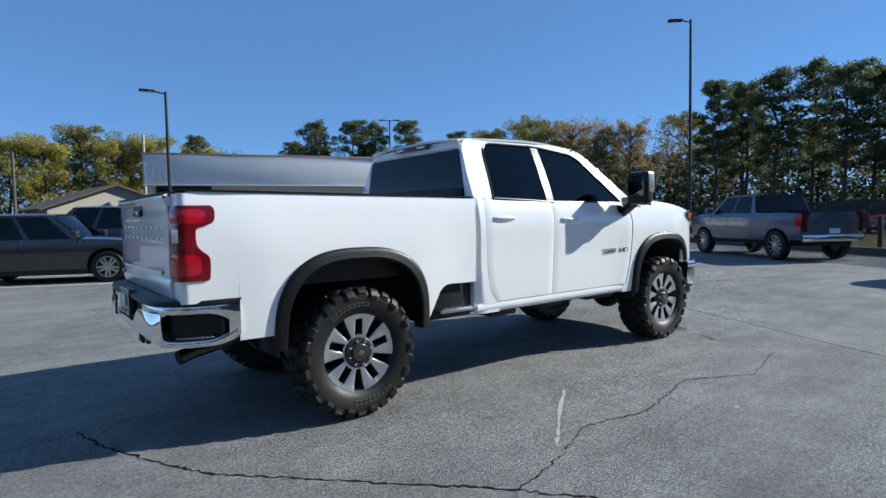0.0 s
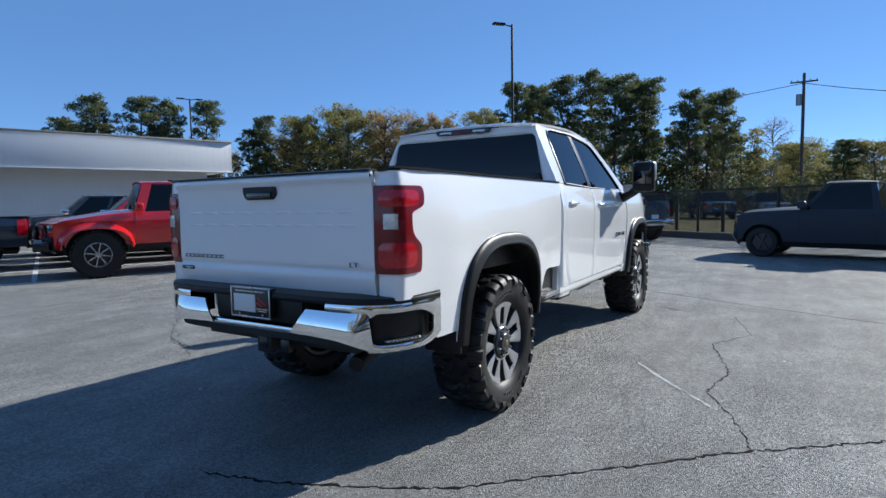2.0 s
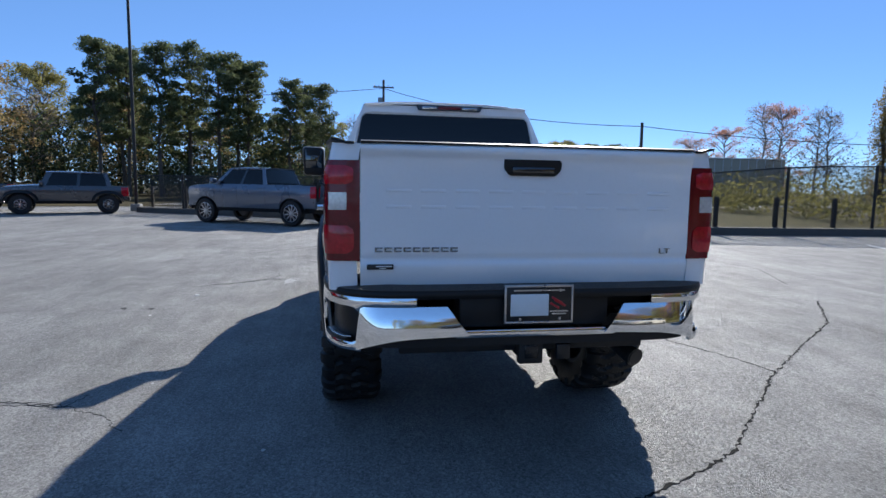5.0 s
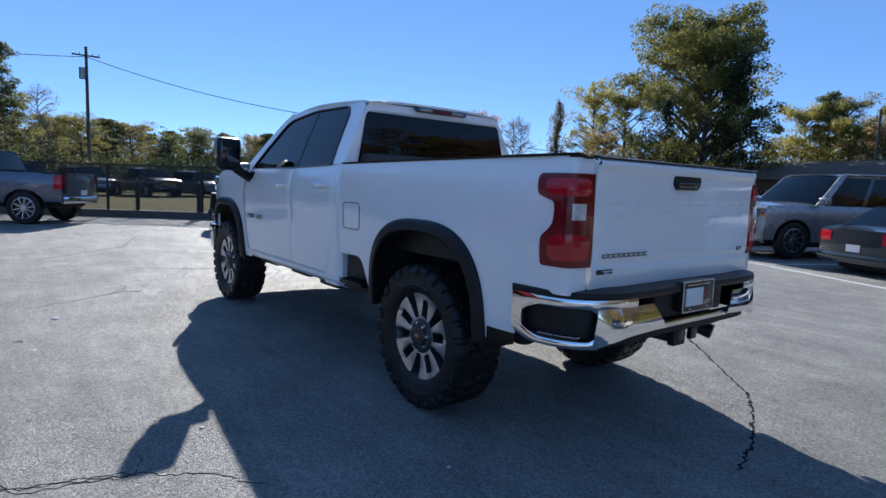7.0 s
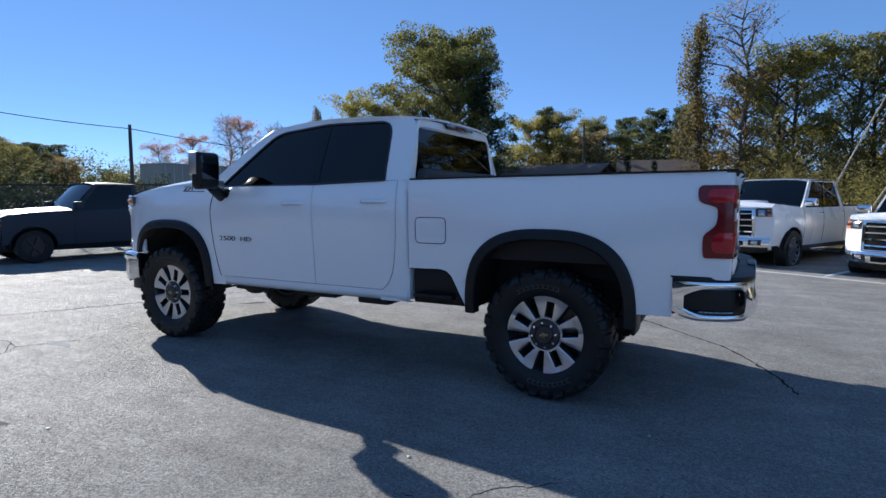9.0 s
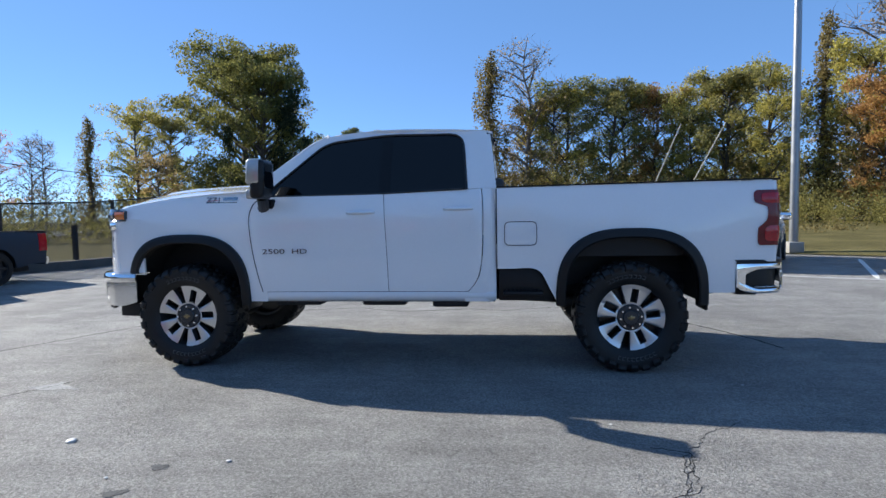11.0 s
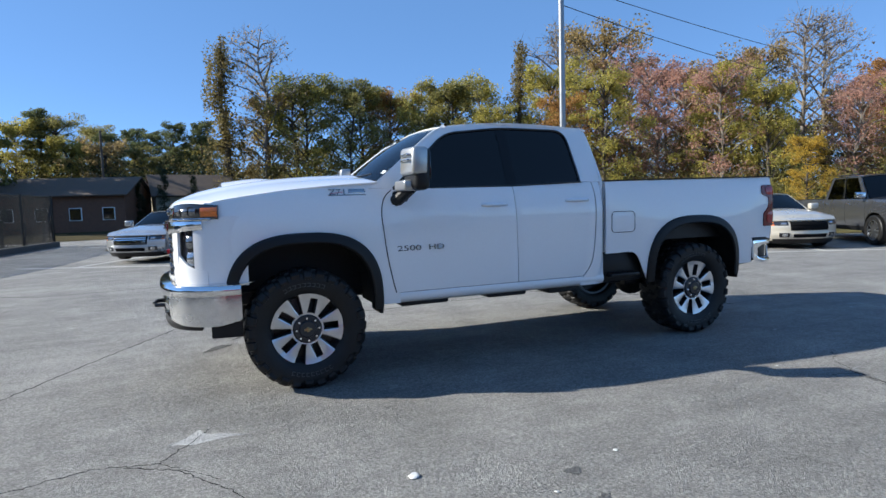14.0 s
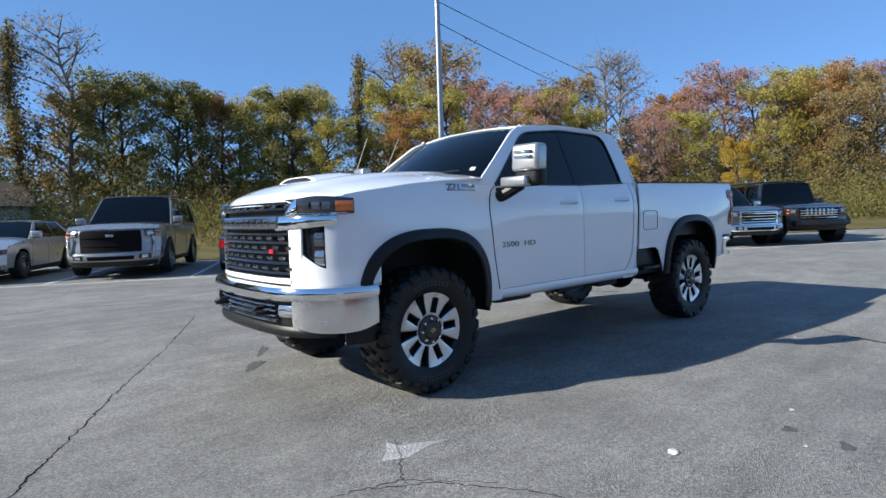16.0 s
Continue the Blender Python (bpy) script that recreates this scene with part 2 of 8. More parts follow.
def curve_at(keys, x):
    """A smooth value at x between (x, value) keys in rising order."""
    if x <= keys[0][0]:
        return keys[0][1]
    for i in range(len(keys) - 1):
        (a, p), (b, q) = keys[i], keys[i + 1]
        if x <= b:
            ma = (q - keys[i - 1][1]) / (b - keys[i - 1][0]) if i else (q - p) / (b - a)
            mb = (keys[i + 2][1] - p) / (keys[i + 2][0] - a) if i + 2 < len(keys) else (q - p) / (b - a)
            t, h = (x - a) / (b - a), b - a
            return (2 * t**3 - 3 * t**2 + 1) * p + (t**3 - 2 * t**2 + t) * h * ma + (3 * t**2 - 2 * t**3) * q + (t**3 - t**2) * h * mb
    return keys[-1][1]


def along(points, t):
    """The point at the share t of a polyline's length."""
    pts = [Vector(p) for p in points]
    lens = [(b - a).length for a, b in zip(pts, pts[1:])]
    left = max(0.0, min(1.0, t)) * sum(lens)
    for a, b, l in zip(pts, pts[1:], lens):
        if left <= l or b is pts[-1]:
            return a.lerp(b, min(1.0, left / l) if l else 0.0)
        left -= l
    return pts[-1]


def rounded(points, r=0.05, steps=4):
    """A polyline with its inner corners rounded."""
    pts = [Vector(p) for p in points]
    out = [pts[0]]
    for a, b, c in zip(pts, pts[1:], pts[2:]):
        d = min(r, (b - a).length * 0.45, (c - b).length * 0.45)
        p, q = b + (a - b).normalized() * d, b + (c - b).normalized() * d
        for k in range(steps + 1):
            t = k / steps
            out.append((1 - t) ** 2 * p + 2 * t * (1 - t) * b + t**2 * q)
    return out + [pts[-1]]


def prism(bm, outline, axis_m, depth, bevel=0.0):
    """A flat outline of (a, b) pairs, raised by depth along its own z, laid by axis_m."""
    lo = [bm.verts.new((a, b, 0)) for a, b in outline]
    hi = [bm.verts.new((a, b, depth)) for a, b in outline]
    top = bm.faces.new(hi)
    bm.faces.new(lo[::-1])
    k = len(lo)
    for i in range(k):
        bm.faces.new((lo[i], lo[(i + 1) % k], hi[(i + 1) % k], hi[i]))
    verts = lo + hi
    if bevel:
        r = bmesh.ops.bevel(bm, geom=list(top.edges), offset=bevel, segments=2, profile=0.5, affect="EDGES")
        verts = list({v for v in verts if v.is_valid} | set(r["verts"]))
    bmesh.ops.transform(bm, matrix=axis_m, verts=verts)
    return bm


def lettering(name, text, size, depth, mat, parent, m, label="", stretch=1.0):
    """Raised characters of the built-in font, as a mesh."""
    cu = bpy.data.curves.new(name, "FONT")
    cu.body, cu.size, cu.extrude = text, size, depth
    cu.align_x = "CENTER"
    ob = bpy.data.objects.new(name, cu)
    scene.collection.objects.link(ob)
    me = bpy.data.meshes.new_from_object(ob.evaluated_get(bpy.context.evaluated_depsgraph_get()))
    bpy.data.objects.remove(ob)
    me.materials.clear()
    me.materials.append(mat)
    me.name = name
    out = new(name, me)
    out.parent = parent
    out.matrix_basis = m @ Matrix.Diagonal((stretch, 1, 1, 1))
    if label:
        tagged(out, label)
    return out

# ---- ground ----
def build_ground():
    xs = [-900, -300, -120, -60, -40, -30, -22, -16, -12, -8, -4, 0, 4, 7, 10, 13, 16, 19, 22, 25, 30, 45, 70, 120, 300, 900]
    ys = [-900, -300, -120, -60, -40, -30, -22, -16, -12, -8, -4, 0, 4, 8, 12, 16, 22, 30, 45, 70, 120, 300, 900]
    verts = [(x, y, ground_z(x, y)) for x in xs for y in ys]
    k = len(ys)
    faces = [(i * k + j, (i + 1) * k + j, (i + 1) * k + j + 1, i * k + j + 1) for i in range(len(xs) - 1) for j in range(k - 1)]
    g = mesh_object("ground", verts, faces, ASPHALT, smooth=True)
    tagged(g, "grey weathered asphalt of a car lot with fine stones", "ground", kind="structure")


build_ground()

# ---- the white pickup: x forward, y to its left ----
FRONT_AXLE, REAR_AXLE, HUB_Z = 1.968, -1.984, 0.466
REAR_ARCH, FRONT_ARCH = -1.985, 1.955
FRONT_PLAN = [(2.95, 0), (2.945, 0.25), (2.92, 0.5), (2.87, 0.68), (2.80, 0.80), (2.70, 0.875), (2.55, 0.925), (2.36, 0.952)]
BUMP_PLAN = [(3.03, 0), (3.02, 0.3), (2.985, 0.56), (2.92, 0.74), (2.82, 0.87), (2.68, 0.955), (2.55, 0.985), (2.44, 0.99)]
REAR_PLAN = [(-3.29, 0), (-3.29, 0.5), (-3.275, 0.70), (-3.23, 0.82), (-3.15, 0.905), (-3.02, 0.955), (-2.82, 0.975)]


def side_y(x, z):
    """How far out the body's flank lies."""
    if x < -0.86:
        y = curve_at([(0.5, 0.930), (0.8, 0.955), (1.1, 0.969), (1.33, 0.973), (1.5, 0.962), (1.62, 0.940)], z)
    else:
        y = curve_at([(0.5, 0.920), (0.62, 0.945), (0.8, 0.960), (1.1, 0.970), (1.33, 0.973), (1.45, 0.957), (1.54, 0.928), (1.66, 0.870)], z)
    for c in (REAR_ARCH, FRONT_ARCH):
        y += 0.022 * math.exp(-abs((x - c) / 0.80) ** 6) * math.exp(-abs((z - 0.88) / 0.46) ** 4)
    if x > 2.05:
        y -= 0.105 * ((x - 2.05) / 0.65) ** 2
    if x < -2.6:
        y -= 0.022 * ((-2.6 - x) / 0.55) ** 2
    return y


def glass_y(z):
    return 0.928 - 0.222 * max(0.0, (z - 1.54) / 0.54) ** 1.12


def arch_point(c, t, a=0.615, b=0.61, z0=0.605, p=2.75):
    """t runs from 0 (rear foot) to 1 (front foot) of a wheel arch."""
    ang = math.pi * (1 - t)
    cs, sn = math.cos(ang), math.sin(ang)
    return c + a * math.copysign(abs(cs) ** (2 / p), cs), z0 + b * abs(sn) ** (2 / p)


def arch_z(c, x, a=0.615, b=0.61, z0=0.605, p=2.75):
    return z0 + b * max(0.0, 1 - abs((x - c) / a) ** p) ** (1 / p)


def plan_point(plan, s, sign, d=0.0):
    """A point on a bumper's plan at the share s from its middle to its end, moved out by d."""
    keys = [(i / (len(plan) - 1), p) for i, p in enumerate(plan)]
    def at(q):
        return Vector((curve_at([(k, p[0]) for k, p in keys], q), curve_at([(k, p[1]) for k, p in keys], q)))
    p, t = at(s), at(min(1, s + 0.01)) - at(max(0, s - 0.01))
    n = Vector((t.y, -t.x)).normalized()
    if n.dot(Vector((1 if plan[0][0] > 0 else -1, 0.3))) < 0:
        n = -n
    p = p + n * d
    return p.x, p.y * sign


def plan_sheet(bm, plan, s0, s1, z0, z1, sign, d=0.0, bulge=0.0, thick=0.02, nu=14, nv=6, both=False):
    """A band of a bumper or nose from s0 to s1 and z0 to z1 (numbers or functions of s)."""
    def fn(u, v):
        s = s0 + (s1 - s0) * u
        sg = sign
        if both:
            s, sg = abs(2 * u - 1) * s1, (1 if u >= 0.5 else -1)
        lo = z0(s) if callable(z0) else z0
        hi = z1(s) if callable(z1) else z1
        x, y = plan_point(plan, s, sg, d + bulge * (1 - (2 * v - 1) ** 2))
        return x, y, lo + (hi - lo) * v
    return sheet(bm, nu * (2 if both else 1), nv, fn, thick)


def columns(bm, xs, lo, hi, nv, fn, thick):
    """A flank panel over the places xs between the heights lo(x) and hi(x)."""
    return sheet(bm, len(xs) - 1, nv, lambda u, v: fn(xs[round(u * (len(xs) - 1))], v, lo, hi), thick)


def spaced(a, b, marks, n=44):
    """Places from a to b, close together near the marks."""
    xs = set(np.linspace(a, b, n).tolist())
    for m in marks:
        xs |= {m + d for d in (-0.06, -0.045, -0.03, -0.02, -0.012, -0.006, -0.002, 0.0, 0.002, 0.006, 0.012, 0.02, 0.03, 0.045, 0.06) if a < m + d < b}
    return sorted(xs)


def build_wheel(truck):
    """An alloy wheel with ten machined spokes and a mud tyre; its outer face looks along +y."""
    turn = Matrix.Rotation(radians(-90), 4, "X")
    bm = bmesh.new()
    lathe(bm, [(0.262, -0.13), (0.29, -0.135), (0.287, -0.10), (0.267, -0.08), (0.262, 0.06), (0.277, 0.10), (0.287, 0.122), (0.291, 0.130), (0.287, 0.134), (0.280, 0.126), (0.270, 0.10), (0.252, 0.06), (0.245, -0.10)], 64, turn, True)
    wheel = part("wheel", bm, WHEEL_GREY, truck, "machined alloy rim with ten spokes")
    bm = bmesh.new()
    lathe(bm, [(0.0005, -0.01), (0.262, -0.01), (0.262, 0.01), (0.19, 0.012), (0.10, 0.03), (0.0005, 0.03)], 48, turn)
    part("backing", bm, SATIN_BLACK, wheel)

    def slot(r, wedge):
        """Half the width of a window between two spokes, as an angle."""
        if wedge:
            return (0.017 + 0.027 * max(0.0, (r - 0.12) / 0.16)) / r if r > 0.123 else 0.0
        return 0.029 / r if 0.128 < r < 0.243 else 0.0
    radii = [0.108, 0.116, 0.1229, 0.1231, 0.1279, 0.1281, 0.15, 0.18, 0.21, 0.2429, 0.2431, 0.262, 0.2785]
    for k in range(10):
        bm = bmesh.new()
        a0, a1 = 2 * math.pi * k / 10, 2 * math.pi * (k + 1) / 10
        layers = []
        for back in (0, 1):
            rows = []
            for r in radii:
                lo, hi = a0 + slot(r, k % 2 == 0), a1 - slot(r, k % 2 == 1)
                z = curve_at([(0.10, 0.112), (0.13, 0.116), (0.18, 0.118), (0.23, 0.121), (0.28, 0.131)], r) - 0.045 * back
                inset = 0.010 / r * back
                rows.append([bm.verts.new((r * math.cos(t), r * math.sin(t), z - 0.004 * (q in (0, 6)) * (1 - back))) for q, t in enumerate(lo - inset + (hi - lo + 2 * inset) * q / 6 for q in range(7))])
            layers.append(rows)
        f, g = layers
        n, w = len(radii), 7
        for i in range(n - 1):
            for j in range(w - 1):
                bm.faces.new((f[i][j], f[i + 1][j], f[i + 1][j + 1], f[i][j + 1]))
            for j in (0, w - 1):
                bm.faces.new((f[i][j], f[i + 1][j], g[i + 1][j], g[i][j]))
        for j in range(w - 1):
            for i in (0, n - 1):
                bm.faces.new((f[i][j], f[i][j + 1], g[i][j + 1], g[i][j]))
        bmesh.ops.transform(bm, matrix=turn, verts=bm.verts)
        spoke = part("spoke", bm, MACHINED, wheel)
        spoke.data.materials.append(WHEEL_GREY)
        for q in spoke.data.polygons:
            q.material_index = 0 if abs(q.normal.y) > 0.75 else 1
    bm = bmesh.new()
    lathe(bm, [(0.112, 0.06), (0.112, 0.118), (0.104, 0.126), (0.07, 0.128), (0.066, 0.140), (0.058, 0.146), (0.0005, 0.147)], 32, turn)
    part("hub_cap", bm, WHEEL_GREY, wheel)
    for k in range(8):
        a = 2 * math.pi * k / 8
        p = Vector((0.087 * math.cos(a), 0.125, 0.087 * math.sin(a)))
        bm = bmesh.new()
        cylinder(bm, p, p + Vector((0, 0.022, 0)), 0.0125, 0.009, 6)
        part("lug_nut", bm, CHROME, wheel)
    bm = bmesh.new()
    box(bm, -0.03, 0.03, 0.147, 0.151, -0.009, 0.009, 0.003)
    box(bm, -0.012, 0.012, 0.147, 0.152, -0.019, 0.019, 0.003)
    part("emblem", bm, GOLD, wheel, "small gold emblem")
    # tyre: one moulded skin with interlocking tread blocks and shoulder lugs
    half = [(0.275, 0.124), (0.288, 0.136), (0.302, 0.147), (0.325, 0.156), (0.350, 0.163), (0.376, 0.167), (0.392, 0.168), (0.393, 0.168), (0.412, 0.166), (0.428, 0.160), (0.4405, 0.150), (0.4465, 0.138), (0.449, 0.120), (0.450, 0.101), (0.450, 0.097), (0.4505, 0.074), (0.4508, 0.053), (0.4508, 0.050), (0.451, 0.026), (0.4512, 0.004)]
    prof = half + [(r, -h) for r, h in half[::-1]]
    pitches, per = 28, 12
    steps = pitches * per

    def lug(i, r, h):
        """How far the rubber stands out at the step i of the turn and the place (r, h) of the section."""
        k = i / per
        side = 0.5 if h < 0 else 0.0
        y = abs(h)
        if r < 0.3925:
            return 0.0
        if y > 0.099:
            f = (k + side) % 1.0
            wide = 0.66 if int(k + side) % 2 else 0.60
            reach = 1.0 if (int(k + side) % 2 or r > 0.42) else 0.0
            return 0.0175 * (0.08 < f < 0.08 + wide) * reach * (1.0 if r > 0.41 else 0.55)
        f = (k + side * 0.6 + 0.30 + (4.5 * y if y < 0.0515 else 0.55 - 5.5 * y)) % 1.0
        return 0.0165 * (0.06 < f < 0.72) * (y > 0.003)
    verts, faces = [], []
    m = len(prof)
    norms = []
    for j, (r, h) in enumerate(prof):
        (ra, ha), (rb, hb) = prof[max(0, j - 1)], prof[min(m - 1, j + 1)]
        d = math.hypot(rb - ra, hb - ha) or 1.0
        norms.append((-(hb - ha) / d, (rb - ra) / d))
    for i in range(steps):
        a = 2 * math.pi * i / steps
        for j, (r, h) in enumerate(prof):
            e = lug(i, r, h)
            rr, hh = r + norms[j][0] * e, h + norms[j][1] * e
            verts.append((rr * math.cos(a), hh, rr * math.sin(a)))
    for i in range(steps):
        p, q = i * m, ((i + 1) % steps) * m
        for j in range(m - 1):
            faces.append((p + j, p + j + 1, q + j + 1, q + j))
    mesh_object("tyre", verts, faces, RUBBER, wheel, "black mud tyre with chunky tread", True, 28)
    bm = bmesh.new()
    for base in (0.0, math.pi):
        for k in range(9):
            a = base + (k - 4) * 0.105
            box(bm, -0.012, 0.012, 0.160, 0.1668, 0.336, 0.340, 0.0, Matrix.Rotation(-a, 4, "Y"))
            box(bm, -0.012, 0.012, 0.160, 0.1668, 0.362, 0.366, 0.0, Matrix.Rotation(-a, 4, "Y"))
            box(bm, -0.013, -0.008, 0.160, 0.1668, 0.336, 0.366, 0.0, Matrix.Rotation(-a, 4, "Y"))
    part("sidewall_bars", bm, WORN_RUBBER, wheel)
    return wheel


MIRROR_DARK = material("mirror_glass", (0.10, 0.105, 0.11), 0.03, 1.0, vary=0.02)
LENS_SMOKE = material("smoked_lens", (0.16, 0.17, 0.185), 0.1, 0.8, vary=0.25, scale=25, coat=1.0)
PIPE = material("sooty_steel", (0.09, 0.088, 0.085), 0.45, 0.9, vary=0.3, fine=60)
SOFT_CHROME = material("dull_chrome", (0.74, 0.745, 0.75), 0.24, 1.0, vary=0.06, scale=3, rough_vary=0.3)
GRILLE_DARK = material("grille_dark", (0.06, 0.06, 0.062), 0.2, 0.9, vary=0.1)
MIRROR_CAP = material("mirror_cap_metal", (0.46, 0.455, 0.44), 0.30, 0.75, vary=0.08)
PILLAR_BLACK = material("pillar_black", (0.004, 0.004, 0.005), 0.26, vary=0.2, spec=0.28)
HEADLAMP = material("headlamp_black", (0.022, 0.023, 0.026), 0.09, vary=0.3, scale=20, coat=1.0)
GOLD = material("gold_emblem", (0.32, 0.25, 0.13), 0.3, 0.9, vary=0.05)
BADGE = material("badge_grey", (0.26, 0.265, 0.27), 0.25, 0.8, vary=0.1)
BADGE_RED = material("badge_red", (0.45, 0.02, 0.03), 0.3, vary=0.1)
GLOSS_BLACK = material("gloss_black", (0.008, 0.008, 0.009), 0.06, vary=0.1, coat=1.0)
PLATE_WHITE = material("plate_card", (0.72, 0.73, 0.72), 0.5, vary=0.03)
SEAT = material("seat_cloth", (0.05, 0.05, 0.052), 0.85, vary=0.3, fine=200)
DARK_CHROME = material("dark_chrome", (0.36, 0.365, 0.375), 0.14, 1.0, vary=0.1)


def build_truck():
    T = thing("pickup_truck", "white lifted pickup truck with black flares and chrome bumpers", "pickup truck")
    panel = 0.012

    def flank(sign, off=0.0):
        return lambda x, v, lo, hi: (x, sign * (side_y(x, lo(x) + (hi(x) - lo(x)) * v) + off), lo(x) + (hi(x) - lo(x)) * v)

    for s in (1, -1):
        # cargo bed side
        def bed_lo(x):
            if abs(x - REAR_ARCH) < 0.615:
                return arch_z(REAR_ARCH, x)
            if x > REAR_ARCH:
                return curve_at([(-1.37, 0.605), (-1.31, 0.72), (-1.25, 0.84), (-1.18, 0.885), (-1.0, 0.885), (-0.8, 0.885)], x)
            return 0.675 if x > -2.82 else 0.93
        bm = bmesh.new()
        xs = spaced(-3.10, -0.872, (REAR_ARCH - 0.613, REAR_ARCH + 0.613, -2.82, -3.1), 60)
        columns(bm, xs, bed_lo, lambda x: curve_at([(-3.2, 1.598), (-2.0, 1.59), (-0.8, 1.572)], x), 26, flank(s), panel)
        bed_side = part("bed_side", bm, WHITE_PAINT, T, "white cargo bed side")
        # rounded rear corner post
        bm = bmesh.new()
        def corner(u, v):
            z = 0.93 + 0.66 * v
            y0 = side_y(-3.10, z)
            a = u * math.pi / 2
            lean = 0.008 * math.sin(v * math.pi)
            return (-3.10 - 0.055 * math.sin(a) - lean * u, s * (y0 - 0.055 * (1 - math.cos(a)) - 0.075 * max(0, (u - 0.6) / 0.4)), z)
        sheet(bm, 10, 14, corner, panel)
        part("bed_corner", bm, WHITE_PAINT, T)
        # rail cap
        bm = bmesh.new()
        sheet(bm, 24, 4, lambda u, v: (-3.165 + 2.29 * u, s * (curve_at([(0, 0.958), (0.35, 0.955), (0.7, 0.90), (1, 0.86)], v) - 0.03 * max(0, 0.1 - u) / 0.1), curve_at([(0, 1.598), (1, 1.575)], u) + 0.014 * math.sin(math.pi * min(1, v * 1.2 + 0.1))), 0.012)
        part("rail_cap", bm, BLACK_PLASTIC, T, "black bed rail cap")
        # fuel door on the left, as a raised rounded plate with its gap
        if s > 0:
            bm = bmesh.new()
            sheet(bm, 10, 8, lambda u, v: (-1.20 + 0.26 * u, side_y(-1.07, 1.09 + 0.19 * v) + 0.0035 - 0.004 * (max(abs(2 * u - 1), abs(2 * v - 1)) > 0.99), 1.09 + 0.19 * v), 0.003)
            part("fuel_door", bm, WHITE_PAINT, bed_side)
            bm = bmesh.new()
            ring = rounded([(-1.07, 1.285, 0), (-0.935, 1.285, 0), (-0.935, 1.085, 0), (-1.205, 1.085, 0), (-1.205, 1.285, 0), (-1.07, 1.285, 0)], 0.045)
            tube(bm, [(p.x, side_y(p.x, p.y) + 0.0018, p.y) for p in ring], 0.0032, 5)
            part("fuel_door_gap", bm, SATIN_BLACK, bed_side)
        # step recess ahead of the rear wheel
        bm = bmesh.new()
        box(bm, -1.34, -0.88, s * 0.80 if s > 0 else -0.90, s * 0.90 if s > 0 else -0.80, 0.60, 0.90, 0.01)
        part("step_recess", bm, BLACK_PLASTIC, T, "black side step recess")
        bm = bmesh.new()
        box(bm, -1.26, -0.92, min(s * 0.82, s * 0.985), max(s * 0.82, s * 0.985), 0.655, 0.685, 0.008)
        bed_step = part("bed_step", bm, STEEL if s < 0 else BLACK_PLASTIC, T, "ribbed bed side step")
        for k in range(9):
            bm = bmesh.new()
            box(bm, -1.23 + k * 0.034, -1.215 + k * 0.034, min(s * 0.88, s * 0.98), max(s * 0.88, s * 0.98), 0.685, 0.694, 0.002)
            part("step_rib", bm, STEEL if s < 0 else BLACK_PLASTIC, bed_step)

        # flares and wheel wells
        for c, zf in ((REAR_ARCH, 0.605), (FRONT_ARCH, 0.605)):
            a_, b_ = (0.615, 0.61) if c < 0 else (0.60, 0.605)
            bm = bmesh.new()
            def flare(u, v):
                x, z = arch_point(c, u, a_ + 0.006, b_ + 0.006)
                xi, zi = arch_point(c, u, a_ - 0.075, b_ - 0.075)
                w = curve_at([(0, 0), (0.15, 0.05), (0.55, 0.6), (0.8, 1.0), (1, 1.0)], v)
                px, pz = x + (xi - x) * w, z + (zi - z) * w
                out = curve_at([(0, -0.004), (0.15, 0.020), (0.55, 0.034), (0.8, 0.028), (1, -0.07)], v)
                foot = 0.03 * max(0, 0.08 - min(u, 1 - u)) / 0.08
                return px, s * (side_y(x, min(z, 1.2)) + out), pz - foot
            sheet(bm, 60, 10, flare, 0.006)
            part("fender_flare", bm, BLACK_PLASTIC, T, "black textured fender flare")
            bm = bmesh.new()
            sheet(bm, 40, 4, lambda u, v: (arch_point(c, u, a_ - 0.05, b_ - 0.05)[0], s * (0.93 - 0.42 * v), arch_point(c, u, a_ - 0.05, b_ - 0.05)[1]), 0.01)
            part("wheel_well", bm, UNDER, T)
            bm = bmesh.new()
            x0 = c - a_ - 0.005
            box(bm, x0 + 0.005, x0 + 0.03, min(s * 0.72, s * 0.97), max(s * 0.72, s * 0.97), 0.53, 0.70, 0.006)
            part("mud_flap", bm, BLACK_PLASTIC, T)

        # front fender
        bm = bmesh.new()
        def fen_lo(x):
            if abs(x - FRONT_ARCH) < 0.60:
                return arch_z(FRONT_ARCH, x, 0.60, 0.605)
            return 0.60 if x < FRONT_ARCH else 0.84
        fen_hi = lambda x: curve_at([(1.1, 1.60), (1.5, 1.585), (2.0, 1.548), (2.4, 1.50), (2.62, 1.462)], x)
        xs = spaced(1.20, 2.66, (FRONT_ARCH - 0.598, FRONT_ARCH + 0.598), 46)
        columns(bm, xs, fen_lo, fen_hi, 24, flank(s, -0.004), panel)
        fender = part("front_fender", bm, WHITE_PAINT, T, "white front fender")
        # trim badge on the fender
        m = Matrix.Translation((1.62, s * (side_y(1.62, 1.535) + 0.007), 1.500)) @ Matrix.Rotation(radians(180 if s > 0 else 0), 4, "Z") @ Matrix.Rotation(radians(76), 4, "X")
        lettering("fender_badge", "Z71", 0.068, 0.007, BADGE, T, m @ Matrix.Translation((-0.065, 0.0, 0)), "dark chrome lettering badge", 1.3)
        bm = bmesh.new()
        box(bm, 0.02, 0.16, 0.016, 0.046, -0.008, 0.003, 0.002, m)
        part("badge_bar", bm, DARK_CHROME, T)
        bm = bmesh.new()
